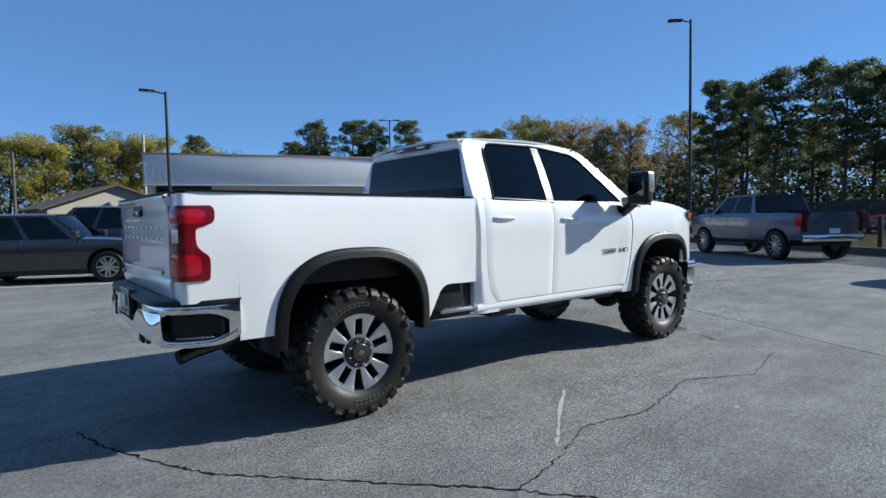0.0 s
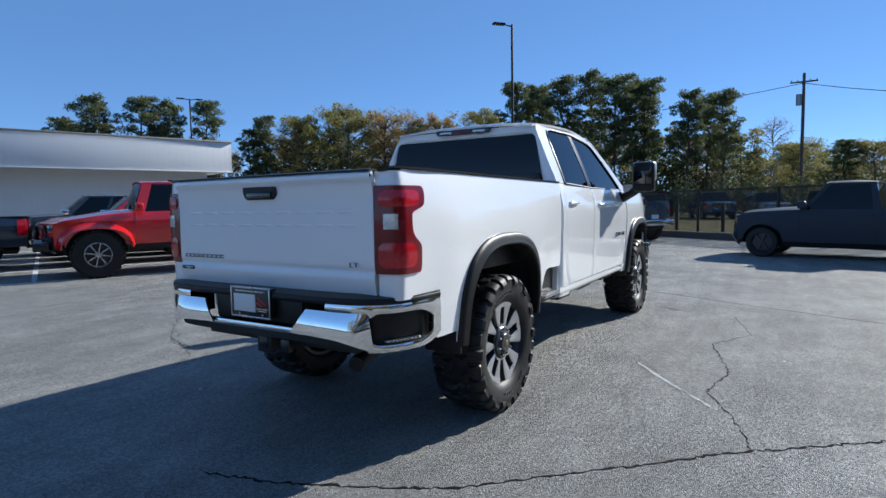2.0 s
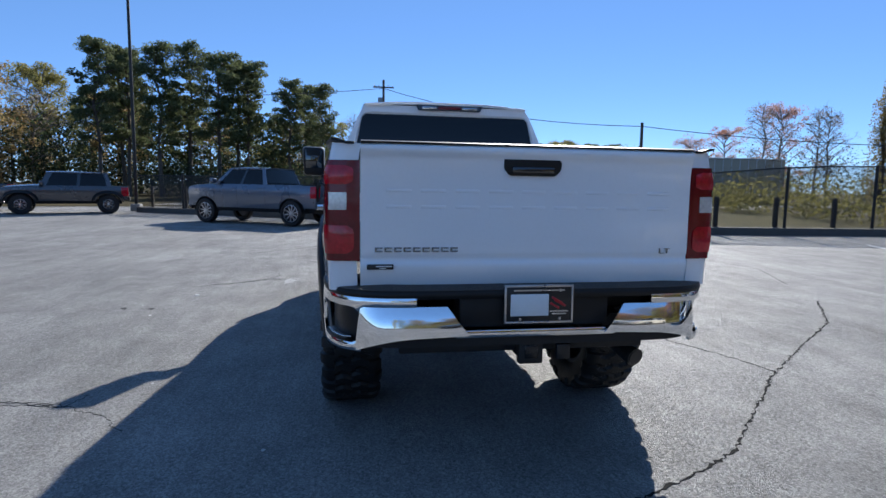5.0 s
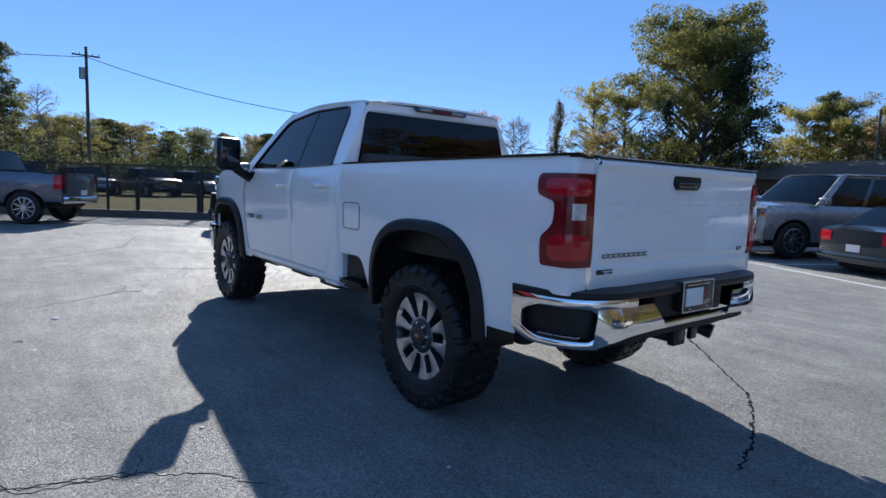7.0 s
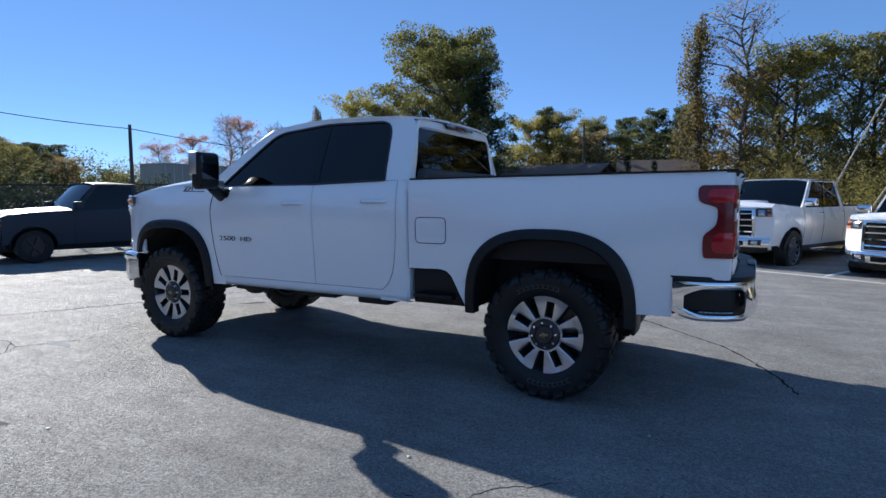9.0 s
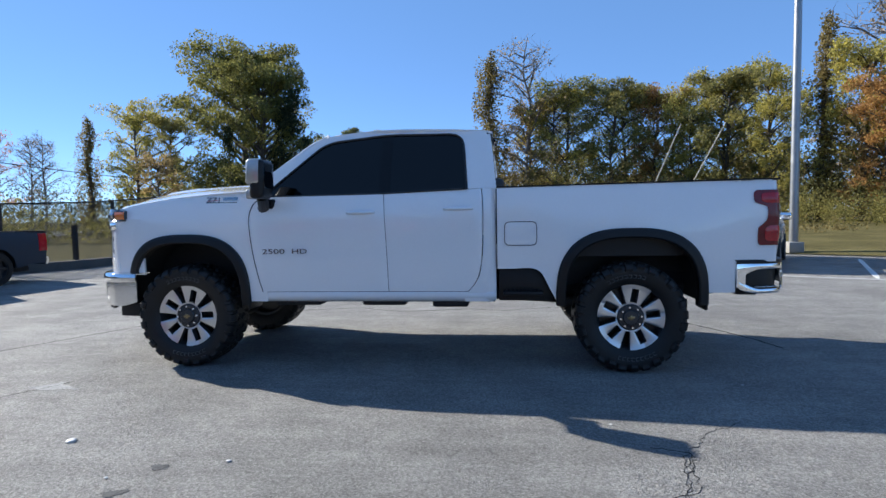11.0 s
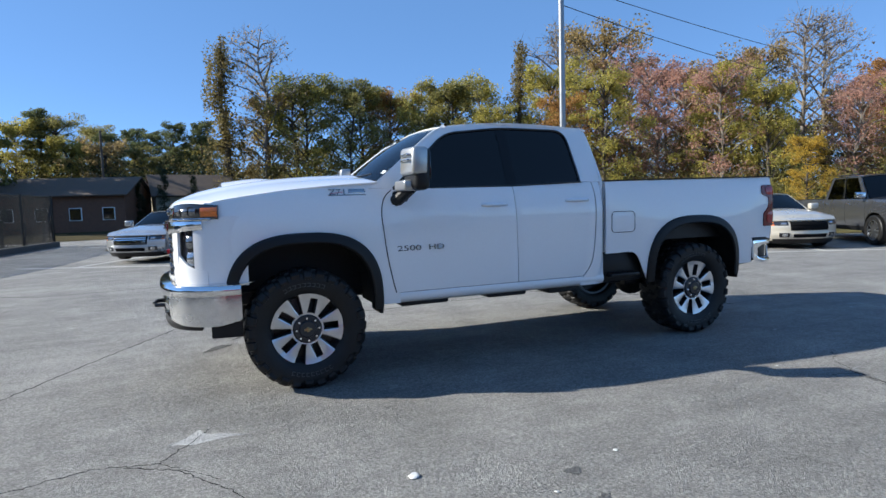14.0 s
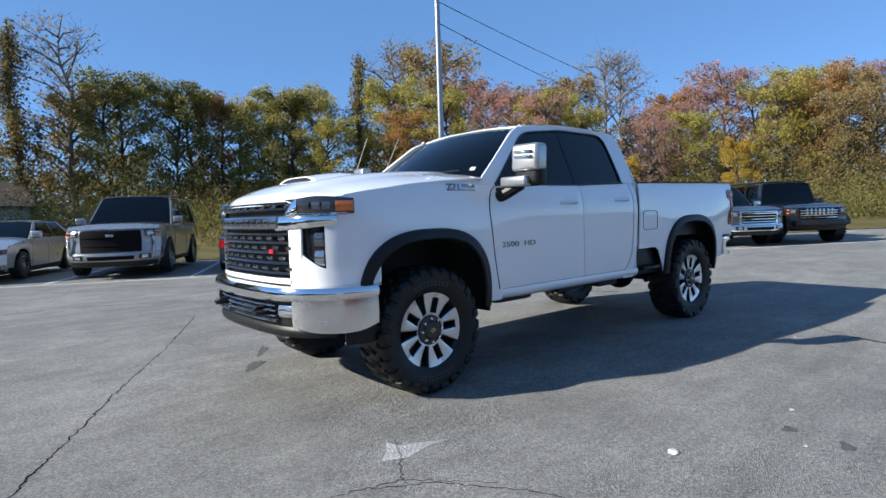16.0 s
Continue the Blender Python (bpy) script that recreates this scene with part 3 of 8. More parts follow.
        box(bm, -0.125, -0.02, 0.022, 0.026, -0.008, 0.0078, 0.002, m @ Matrix.Rotation(radians(6), 4, "Z"))
        part("badge_stripe", bm, BADGE_RED, T)
        bm = bmesh.new()
        box(bm, -0.14, 0.16, -0.008, 0.002, -0.008, 0.004, 0.002, m)
        part("badge_base", bm, BADGE, T)

        # doors
        front_edge = lambda z: curve_at([(0.66, 1.225), (0.8, 1.262), (1.0, 1.302), (1.2, 1.328), (1.36, 1.338), (1.48, 1.30), (1.56, 1.20)], z)
        split = lambda z: curve_at([(0.6, 0.082), (1.0, 0.092), (1.6, 0.118)], z)
        rear_edge = lambda z: curve_at([(0.66, -0.58), (0.70, -0.625), (0.76, -0.675), (0.85, -0.715), (1.06, -0.742), (1.4, -0.748), (1.6, -0.735)], z)
        belt = lambda x: curve_at([(-0.8, 1.578), (0.1, 1.550), (1.3, 1.535)], x)
        for name, xf, xr, nu in (("front_door", front_edge, lambda z: split(z) + 0.0025, 26), ("rear_door", lambda z: split(z) - 0.0025, rear_edge, 20)):
            bm = bmesh.new()
            def door(u, v):
                z = 0.69 + (1.56 - 0.69) * v
                x = xf(z) + (xr(z) - xf(z)) * u
                z = 0.69 + (belt(x) - 0.69) * v
                edge = min(u, 1 - u) * 30
                return x, s * (side_y(x, z) + 0.004 - 0.006 * max(0, 1 - edge) ** 2), z
            sheet(bm, nu, 30, door, panel)
            d = part(name, bm, WHITE_PAINT, T, "white " + name.replace("_", " "))
            hx = 0.32 if name == "front_door" else -0.54
            hz = 1.38 if name == "front_door" else 1.40
            bm = bmesh.new()
            prism(bm, [(q.x, q.y) for q in rounded([(-0.05, 0.026, 0), (0.10, 0.022, 0), (0.105, -0.02, 0), (-0.06, -0.026, 0), (-0.05, 0.026, 0)], 0.02)], Matrix.Translation((hx - 0.02, s * (side_y(hx, hz) - 0.001), hz)) @ Matrix.Rotation(radians(-90 * s), 4, "X"), 0.006, 0.002)
            part("handle_cup", bm, WHITE_PAINT, d)
            bm = bmesh.new()
            sheet(bm, 14, 6, lambda u, v: (hx - 0.13 + 0.26 * u, s * (side_y(hx, hz) + 0.004 + 0.034 * math.sin(math.pi * min(1, max(0, u))) ** 0.35 * math.sin(math.pi * (0.15 + 0.7 * v))), hz + 0.006 + (v - 0.5) * 0.034 * (1 - 0.35 * abs(2 * u - 1) ** 3)), 0.01)
            part("door_handle", bm, WHITE_PAINT, d)
            if name == "front_door":
                m = Matrix.Translation((1.03, s * (side_y(1.04, 1.06) + 0.012), 1.032)) @ Matrix.Rotation(radians(180 if s > 0 else 0), 4, "Z") @ Matrix.Rotation(radians(90), 4, "X")
                lettering("door_lettering", "2500", 0.062, 0.003, BADGE, T, m @ Matrix.Translation((-0.09, 0, 0)), "grey raised door lettering", 1.72)
                lettering("door_lettering", "HD", 0.062, 0.003, BADGE, T, m @ Matrix.Translation((0.15, 0, 0)), "grey raised door lettering", 1.6)
        # dark joints ahead of and between the doors
        bm = bmesh.new()
        tube(bm, [(front_edge(z) + 0.004, s * (side_y(front_edge(z), z) - 0.002), z) for z in (0.69 + 0.029 * k for k in range(30))], 0.0042, 6)
        part("door_gap", bm, SATIN_BLACK, T)
        bm = bmesh.new()
        sheet(bm, 2, 24, lambda u, v: ((lambda z: (split(z) - 0.02 + 0.04 * u, s * (side_y(0.1, z) - 0.026), z))(0.68 + 0.86 * v)), 0.004)
        part("door_gap", bm, SATIN_BLACK, T)
        # sill and cab corner
        bm = bmesh.new()
        sheet(bm, 30, 6, lambda u, v: (1.27 - 2.12 * u, s * (curve_at([(0, 0.86), (0.18, 0.925), (0.6, 0.955), (1, 0.95)], v)), 0.585 + 0.10 * v), 0.01)
        part("sill", bm, WHITE_PAINT, T)
        bm = bmesh.new()
        sheet(bm, 6, 22, lambda u, v: ((lambda z: (rear_edge(z) - 0.008 + (-0.852 - rear_edge(z) + 0.008) * u, s * (side_y(-0.8, z) + 0.002 - 0.03 * max(0, u - 0.7) / 0.3), z))(0.60 + 0.978 * v)), 0.01)
        part("cab_corner", bm, WHITE_PAINT, T)
        # window frame, from the foot of the windscreen post over the roof rail to the rear post
        outer = rounded([(1.43, 1.548, 0), (0.75, 2.083, 0), (0.05, 2.132, 0), (-0.812, 2.103, 0), (-0.868, 1.578, 0)], 0.12, 6)
        inner = rounded([(1.225, 1.545, 0), (0.68, 2.026, 0), (0.12, 2.086, 0), (-0.575, 2.076, 0), (-0.615, 1.578, 0)], 0.12, 6)
        bm = bmesh.new()
        def framing(u, v):
            o, i = along(outer, u), along(inner, u)
            p = o.lerp(i, v)
            return p.x, s * (glass_y(p.y) + 0.004 - 0.010 * v), p.y
        sheet(bm, 70, 5, framing, 0.025)
        part("window_frame", bm, WHITE_PAINT, T)
        bm = bmesh.new()
        tube(bm, [(p.x, s * (glass_y(p.y) - 0.004), p.y) for p in (along(inner, k / 60) for k in range(61))] + [(p[0], s * 0.926, p[1]) for p in ((-0.615, 1.578), (0.1, 1.551), (1.225, 1.540))], 0.009, 6)
        part("window_seal", bm, SATIN_BLACK, T)
        for name, xa, xb in (("front_window", 0.14, 1.25), ("rear_window", -0.63, 0.09)):
            bm = bmesh.new()
            top = [(-0.63, 2.074), (0.12, 2.084), (0.45, 2.056), (0.68, 2.022), (0.8, 1.918), (1.25, 1.532)]
            def pane(u, v):
                x = xa + (xb - xa) * u
                zt = max(belt(x) + 0.002, curve_at(top, x))
                z = belt(x) - 0.01 + (zt - belt(x) + 0.01) * v
                return x, s * (glass_y(z) - 0.012), z
            sheet(bm, 16, 10, pane, 0.004)
            w = part(name, bm, GLASS_DARK, T, "dark tinted side window")
            w.visible_shadow = True
        bm = bmesh.new()
        sheet(bm, 4, 10, lambda u, v: (0.068 + 0.094 * u, s * (glass_y(1.55 + 0.535 * v) - 0.008), 1.55 + 0.535 * v), 0.02)
        part("door_pillar", bm, PILLAR_BLACK, T, "gloss black door pillar")

        # towing mirror
        bm = bmesh.new()
        box(bm, 1.03, 1.19, min(s * 1.10, s * 1.335), max(s * 1.10, s * 1.335), 1.515, 1.84, 0.045, None, 4)
        for v in bm.verts:
            v.co.x += 0.05 * (1.84 - v.co.z) - 0.12 * (abs(v.co.y) - 1.06) * (v.co.x > 1.1)
        mirror = part("tow_mirror", bm, BLACK_PLASTIC, T, "tall towing mirror on a black arm")
        bm = bmesh.new()
        tube(bm, [(1.22, s * 0.93, 1.44), (1.19, s * 0.99, 1.46), (1.14, s * 1.13, 1.54)], [0.055, 0.05, 0.05], 10)
        box(bm, 1.10, 1.24, min(s * 0.925, s * 0.965), max(s * 0.925, s * 0.965), 1.36, 1.52, 0.02)
        part("mirror_arm", bm, BLACK_PLASTIC, mirror)
        bm = bmesh.new()
        box(bm, 1.088, 1.218, min(s * 1.096, s * 1.342), max(s * 1.096, s * 1.342), 1.632, 1.846, 0.03, None, 3)
        for v in bm.verts:
            v.co.x += 0.05 * (1.84 - v.co.z) - 0.12 * (abs(v.co.y) - 1.06) * (v.co.x > 1.1)
        part("mirror_cap", bm, MIRROR_CAP, mirror, "silver mirror cap")
        bm = bmesh.new()
        box(bm, 1.12, 1.235, min(s * 0.985, s * 1.255), max(s * 0.985, s * 1.255), 1.515, 1.598, 0.02, None, 3)
        part("arm_cover", bm, MIRROR_CAP, mirror, "silver mirror arm cover")
        bm = bmesh.new()
        for z in (1.745, 1.785):
            box(bm, 1.195, 1.226, min(s * 1.14, s * 1.30), max(s * 1.14, s * 1.30), z - 0.008, z + 0.008, 0.003)
        part("marker_light", bm, CLEAR_LENS, mirror)
        bm = bmesh.new()
        box(bm, 1.035, 1.042, min(s * 1.125, s * 1.31), max(s * 1.125, s * 1.31), 1.60, 1.81, 0.003)
        part("mirror_glass", bm, MIRROR_DARK, mirror)

        # tail light wrapped round the corner, waisted at mid height
        bm = bmesh.new()
        def lamp_front(z):
            return curve_at([(1.06, -3.005), (1.078, -2.988), (1.19, -2.985), (1.215, -2.995), (1.245, -3.03), (1.28, -3.056), (1.365, -3.06), (1.383, -3.045), (1.402, -2.985), (1.42, -2.957), (1.495, -2.952), (1.517, -2.975)], z)
        def lamp(u, v, z0=1.065, z1=1.515, d=0.010):
            z = z0 + (z1 - z0) * v
            xf = lamp_front(z)
            path = [(xf, side_y(xf, z) + d), (-3.07, side_y(-3.07, z) + d)]
            for k in range(9):
                a, g = k / 8 * math.pi / 2, corner(k / 8, (z - 0.93) / 0.66)
                path.append((g[0] - d * math.sin(a), abs(g[1]) + d * math.cos(a)))
            path.append((path[-1][0] - 0.002, 0.806))
            p = along([(a, b, 0) for a, b in path], u)
            return p.x, s * p.y, z
        sheet(bm, 26, 48, lamp, 0.012)
        tail = part("tail_light", bm, DARK_RED_LENS, T, "red tail light with a clear reversing lamp")
        bm = bmesh.new()
        sheet(bm, 12, 6, lambda u, v: lamp(0.42 + 0.34 * u, v, 1.295, 1.372, 0.013), 0.006)
        part("reversing_lamp", bm, REVERSE_LENS, tail, "clear reversing lamp")
        for za, zb in ((1.098, 1.225), (1.408, 1.492)):
            bm = bmesh.new()
            def lobe(u, v):
                q = 1 - abs(2 * v - 1) ** 6 * 0.25
                return lamp(0.5 + (0.16 + 0.76 * u - 0.5) * q, v, za, zb, 0.0125 + 0.004 * math.sin(math.pi * v))
            sheet(bm, 16, 8, lobe, 0.004)
            part("lens_lobe", bm, RED_LENS, tail)

        # rear bumper end: chrome frame round a black step pocket
        for name, s0, s1, z0, z1, d, mat in (
                ("bumper_band", 0.20, 1.0, lambda q: 0.868 - 0.05 * max(0.0, (q - 0.84) / 0.11) ** 2 - 0.03 * max(0.0, min(1.0, (0.55 - q) / 0.07)) ** 2 * (q > 0.46), 0.912, 0.0, CHROME), ("bumper_base", 0.47, 0.985, lambda q: 0.668 + 0.035 * max(0.0, (q - 0.86) / 0.12) ** 2, lambda q: 0.704 + 0.045 * max(0.0, (q - 0.84) / 0.11) ** 2 + 0.03 * max(0.0, (0.55 - q) / 0.07) ** 2, 0.0, CHROME),
                ("bumper_face", lambda v: 0, 0.50, 0.70, 0.872, 0.0, CHROME), ("step_pocket", 0.47, 0.96, 0.695, 0.875, -0.05, BLACK_PLASTIC),
                ("bumper_end", 0.945, 1.0, lambda q: 0.69 + 0.03 * (q - 0.945) / 0.055, 0.90, 0.0, CHROME)):
            bm = bmesh.new()
            if name == "bumper_face":
                def face(u, v):
                    s0_ = 0.134 - 0.034 * (1 - v)
                    q = s0_ + (0.475 + 0.035 * (1 - v) - s0_) * u
                    lo = curve_at([(0.1, 0.742), (0.3, 0.722), (0.5, 0.672)], q)
                    x, y = plan_point(REAR_PLAN, q, s, 0.006 * math.sin(math.pi * v) + 0.024 * (1 - v) * min(1.0, (0.52 - q) * 6))
                    return x, y, lo + (0.872 - lo) * v
                sheet(bm, 14, 8, face, 0.012)
            else:
                plan_sheet(bm, REAR_PLAN, s0, s1, z0, z1, s, d, 0.004, 0.014, 22, 4)
            part(name, bm, mat, T, {"bumper_face": "chrome rear bumper section", "step_pocket": "black corner step pocket"}.get(name, ""))
        bm = bmesh.new()
        plan_sheet(bm, REAR_PLAN, 0.60, 0.90, 0.700, 0.716, s, -0.004, 0.0, 0.10, 12, 1)
        part("corner_step", bm, BLACK_PLASTIC, T)
        bm = bmesh.new()
        for k in range(9):
            x, y = plan_point(REAR_PLAN, 0.62 + 0.03 * k, s, -0.03)
            box(bm, x - 0.012, x + 0.012, y - 0.018, y + 0.018, 0.714, 0.724, 0.003)
        part("step_grip", bm, STEEL, T, "metal grip teeth on the step")

        # headlight, chrome strip and side panel of the nose
        bm = bmesh.new()
        plan_sheet(bm, FRONT_PLAN, 0.45, 0.845, lambda q: 1.352 - 0.012 * q, lambda q: curve_at([(0.3, 1.43), (0.6, 1.462), (0.875, 1.442)], q), s, 0.006, 0.008, 0.03, 26, 6)
        head = part("headlight", bm, HEADLAMP, T, "slim dark headlight with an amber corner lens")
        bm = bmesh.new()
        plan_sheet(bm, FRONT_PLAN, 0.735, 0.84, lambda q: 1.362, lambda q: 1.428, s, 0.014, 0.008, 0.01, 10, 4)
        part("amber_lens", bm, AMBER_LENS, head)
        for a_, b_ in ((0.49, 0.55), (0.57, 0.63), (0.645, 0.70)):
            bm = bmesh.new()
            plan_sheet(bm, FRONT_PLAN, a_, b_, 1.375, 1.425, s, 0.012, 0.012, 0.01, 6, 4)
            part("lamp_element", bm, HEADLAMP if a_ < 0.56 else LENS_SMOKE, head)
        bm = bmesh.new()
        plan_sheet(bm, FRONT_PLAN, 0.44, 0.80, lambda q: 1.335, lambda q: 1.352, s, 0.016, 0.006, 0.02, 20, 3)
        part("light_strip", bm, CHROME, head)
        bm = bmesh.new()
        plan_sheet(bm, FRONT_PLAN, 0.28, 0.74, lambda q: curve_at([(0.28, 1.238), (0.5, 1.252), (0.74, 1.272)], q), lambda q: 1.335, s, 0.008, 0.010, 0.03, 20, 6)
        part("nose_strip", bm, CHROME, T, "chrome strip under the headlight")
        bm = bmesh.new()
        plan_sheet(bm, FRONT_PLAN, 0.365, 0.455, lambda q: 1.325, lambda q: curve_at([(0.36, 1.352), (0.40, 1.41), (0.455, 1.452)], q), s, 0.010, 0.010, 0.03, 8, 6)
        part("nose_wing", bm, CHROME, T, "chrome wing between grille and headlight")
        bm = bmesh.new()
        plan_sheet(bm, FRONT_PLAN, 0.655, 0.985, 0.845, 1.362, s, -0.004, 0.006, 0.02, 14, 14)
        part("nose_side", bm, WHITE_PAINT, T)
        bm = bmesh.new()
        plan_sheet(bm, FRONT_PLAN, 0.375, 0.47, 0.86, lambda q: 1.25, s, 0.004, 0.004, 0.02, 8, 12)
        plan_sheet(bm, FRONT_PLAN, 0.45, 0.76, 0.845, lambda q: curve_at([(0.45, 1.09), (0.6, 1.0), (0.76, 0.96)], q), s, 0.003, 0.004, 0.02, 14, 4)
        part("nose_frame", bm, WHITE_PAINT, T)
        bm = bmesh.new()
        plan_sheet(bm, FRONT_PLAN, 0.45, 0.66, 0.92, 1.30, s, -0.035, 0.0, 0.02, 12, 10)
        aux = part("lamp_housing", bm, HEADLAMP, T, "dark lower lamp housing")
        for za, zb in ((1.0, 1.10), (1.13, 1.22)):
            bm = bmesh.new()
            plan_sheet(bm, FRONT_PLAN, 0.565, 0.64, za, zb, s, -0.02, 0.014, 0.02, 8, 6)
            part("lower_lamp", bm, CLEAR_LENS if za < 1.1 else LENS_SMOKE, aux)
        # front bumper corner
        bm = bmesh.new()
        plan_sheet(bm, BUMP_PLAN, 0.40, 1.0, lambda q: curve_at([(0.40, 0.60), (0.55, 0.565), (0.8, 0.56), (1.0, 0.60)], q), lambda q: curve_at([(0.4, 0.79), (1.0, 0.79)], q), s, 0.0, 0.004, 0.015, 24, 10)
        part("bumper_corner", bm, SOFT_CHROME, T, "tall chrome front bumper corner")
        bm = bmesh.new()
        plan_sheet(bm, BUMP_PLAN, 0.30, 0.42, 0.66, 0.74, s, -0.012, 0.01, 0.02, 8, 6)
        part("fog_lamp", bm, CLEAR_LENS, T)
        bm = bmesh.new()
        tube(bm, [(2.95, s * 0.36, 0.70), (3.045, s * 0.36, 0.70), (3.07, s * 0.38, 0.685), (3.06, s * 0.40, 0.67), (2.96, s * 0.41, 0.67)], 0.016, 8)
        part("tow_hook", bm, SATIN_BLACK, T, "black tow hook")
        bm = bmesh.new()
        plan_sheet(bm, BUMP_PLAN, 0.72, 1.0, 0.46, 0.575, s, -0.05, 0.0, 0.02, 10, 3)
        part("air_dam", bm, BLACK_PLASTIC, T)

    # tailgate with a spoiler lip, a low crease and a pressed panel
    bm = bmesh.new()
    def gate(u, v):
        y, z = 0.803 * (2 * u - 1), 0.952 + 0.64 * v
        x = -3.184 + curve_at([(0, 0.012), (0.14, -0.004), (0.19, 0.006), (0.23, 0.0), (0.75, 0.002), (0.9, -0.006), (0.95, -0.022), (0.985, -0.018), (1.0, 0.0)], v)
        x += 0.008 * (abs(2 * u - 1)) ** 8
        return x, -y, z
    sheet(bm, 40, 60, gate, 0.06)
    gate_ob = part("tailgate", bm, WHITE_PAINT, T, "white tailgate with a black handle")
    bm = bmesh.new()
    prism(bm, [(q.x, q.y) for q in rounded([(-0.138, 0.038, 0), (0.138, 0.038, 0), (0.138, -0.005, 0), (0.11, -0.036, 0), (-0.11, -0.036, 0), (-0.138, -0.005, 0), (-0.138, 0.038, 0)], 0.012)], Matrix.Translation((-3.184, 0.012, 1.495)) @ Matrix(((0, 0, -1, 0), (-1, 0, 0, 0), (0, 1, 0, 0), (0, 0, 0, 1))), 0.012, 0.003)
    hd = part("tailgate_handle", bm, BLACK_PLASTIC, gate_ob, "black tailgate handle")
    bm = bmesh.new()
    box(bm, -3.207, -3.192, -0.09, 0.114, 1.470, 1.50, 0.006)
    part("grip", bm, GLOSS_BLACK, hd)
    bm = bmesh.new()
    x = -3.1855
    box(bm, -0.0007, 0.004, -0.058, 0.058, -0.008, 0.008, 0.003)
    bar = part("pressed_bar", bm, WHITE_PAINT, gate_ob, "faint bar pressed into the tailgate")
    for k in range(9):
        for j, z in enumerate((1.385, 1.312)):
            o = bar if k == 0 and j == 0 else bar.copy()
            if o is not bar:
                scene.collection.objects.link(o)
            o.location = (-3.1828, 0.632 - k * 0.158, z)
    bm = bmesh.new()
    for k in range(9):
        yy = 0.735 - k * 0.043
        box(bm, x - 0.006, x, yy - 0.031, yy + 0.0, 1.107, 1.113, 0.001)
        box(bm, x - 0.006, x, yy - 0.031, yy + 0.0, 1.122, 1.128, 0.001)
        box(bm, x - 0.006, x, yy - 0.004, yy + 0.004, 1.107, 1.128, 0.001)
    part("badge_bars", bm, BADGE, gate_ob, "grey badge bars")
    back = Matrix(((0, 0, -1, 0), (-1, 0, 0, 0), (0, 1, 0, 0), (0, 0, 0, 1)))
    lettering("trim_letters", "LT", 0.036, 0.003, BADGE, gate_ob, Matrix.Translation((x - 0.002, -0.675, 1.095)) @ back, "grey trim letters", 1.6)
    bm = bmesh.new()
    box(bm, x - 0.008, x - 0.002, 0.655, 0.775, 1.028, 1.052, 0.001)
    st = part("dealer_sticker", bm, SATIN_BLACK, gate_ob, "small black sticker")
    bm = bmesh.new()
    box(bm, x - 0.0095, x - 0.006, 0.662, 0.735, 1.040, 1.045, 0.0005)
    box(bm, x - 0.0095, x - 0.006, 0.69, 0.72, 1.032, 1.036, 0.0005)
    part("sticker_bars", bm, PLATE_WHITE, st)
    bm = bmesh.new()
    sheet(bm, 30, 3, lambda u, v: (-3.197 + 0.07 * v, -0.80 + 1.6 * u, 1.593 + 0.012 * math.sin(math.pi * (0.15 + 0.85 * v))), 0.008)
    part("gate_cap", bm, BLACK_PLASTIC, gate_ob)

    # rear bumper middle: black top pad, recessed centre with a plate, chrome lower lip
    bm = bmesh.new()
    plan_sheet(bm, REAR_PLAN, 0.0, 1.0, 0.905, 0.945, 1, -0.004, 0.008, 0.012, 30, 4, True)
    sheet(bm, 60, 4, lambda u, v: (lambda q, sg: (lambda p: (p[0] + (0.10 + 0.0 * q) * v, p[1] * (1 - 0.06 * v), 0.945 + 0.012 * v))(plan_point(REAR_PLAN, q, sg)))(abs(2 * u - 1), 1 if u > 0.5 else -1), 0.01)
    part("bumper_pad", bm, BLACK_PLASTIC, T, "black bumper step pad")
    bm = bmesh.new()
    box(bm, -3.255, -3.10, -0.36, 0.36, 0.765, 0.93, 0.012)
    part("bumper_centre", bm, BLACK_PLASTIC, T)
    bm = bmesh.new()
    plan_sheet(bm, REAR_PLAN, 0.0, 0.12, 0.728, 0.760, 1, 0.0, 0.003, 0.03, 14, 4, True)
    part("bumper_lip", bm, CHROME, T)
    bm = bmesh.new()
    plan_sheet(bm, REAR_PLAN, 0.0, 0.5, 0.675, 0.745, 1, -0.05, 0.0, 0.03, 14, 4, True)
    part("bumper_skirt", bm, UNDER, T)
    bm = bmesh.new()
    box(bm, -3.302, -3.250, -0.158, 0.158, 0.795, 0.962, 0.004)
    plate = part("plate_frame", bm, SATIN_BLACK, T, "dark dealer plate frame with a blank white card")
    bm = bmesh.new()
    box(bm, -3.307, -3.301, -0.045, 0.135, 0.825, 0.925, 0.002)
    part("plate_card", bm, PLATE_WHITE, plate)
    bm = bmesh.new()
    for yy, zz, w in ((-0.085, 0.895, 0.028), (-0.10, 0.882, 0.03), (-0.075, 0.87, 0.024)):
        box(bm, -3.305, -3.301, yy - w, yy + w, zz - 0.004, zz + 0.006, 0.001, Matrix.Translation((0, yy, zz)) @ Matrix.Rotation(0.5, 4, "X") @ Matrix.Translation((0, -yy, -zz)))
    part("red_swash", bm, BADGE_RED, plate)
    bm = bmesh.new()
    for yy, zz, w in ((-0.095, 0.845, 0.045), (-0.095, 0.833, 0.035), (0.0, 0.942, 0.12)):
        box(bm, -3.3045, -3.301, yy - w, yy + w, zz - 0.003, zz + 0.003)
    part("frame_bars", bm, STEEL, plate)
    bm = bmesh.new()
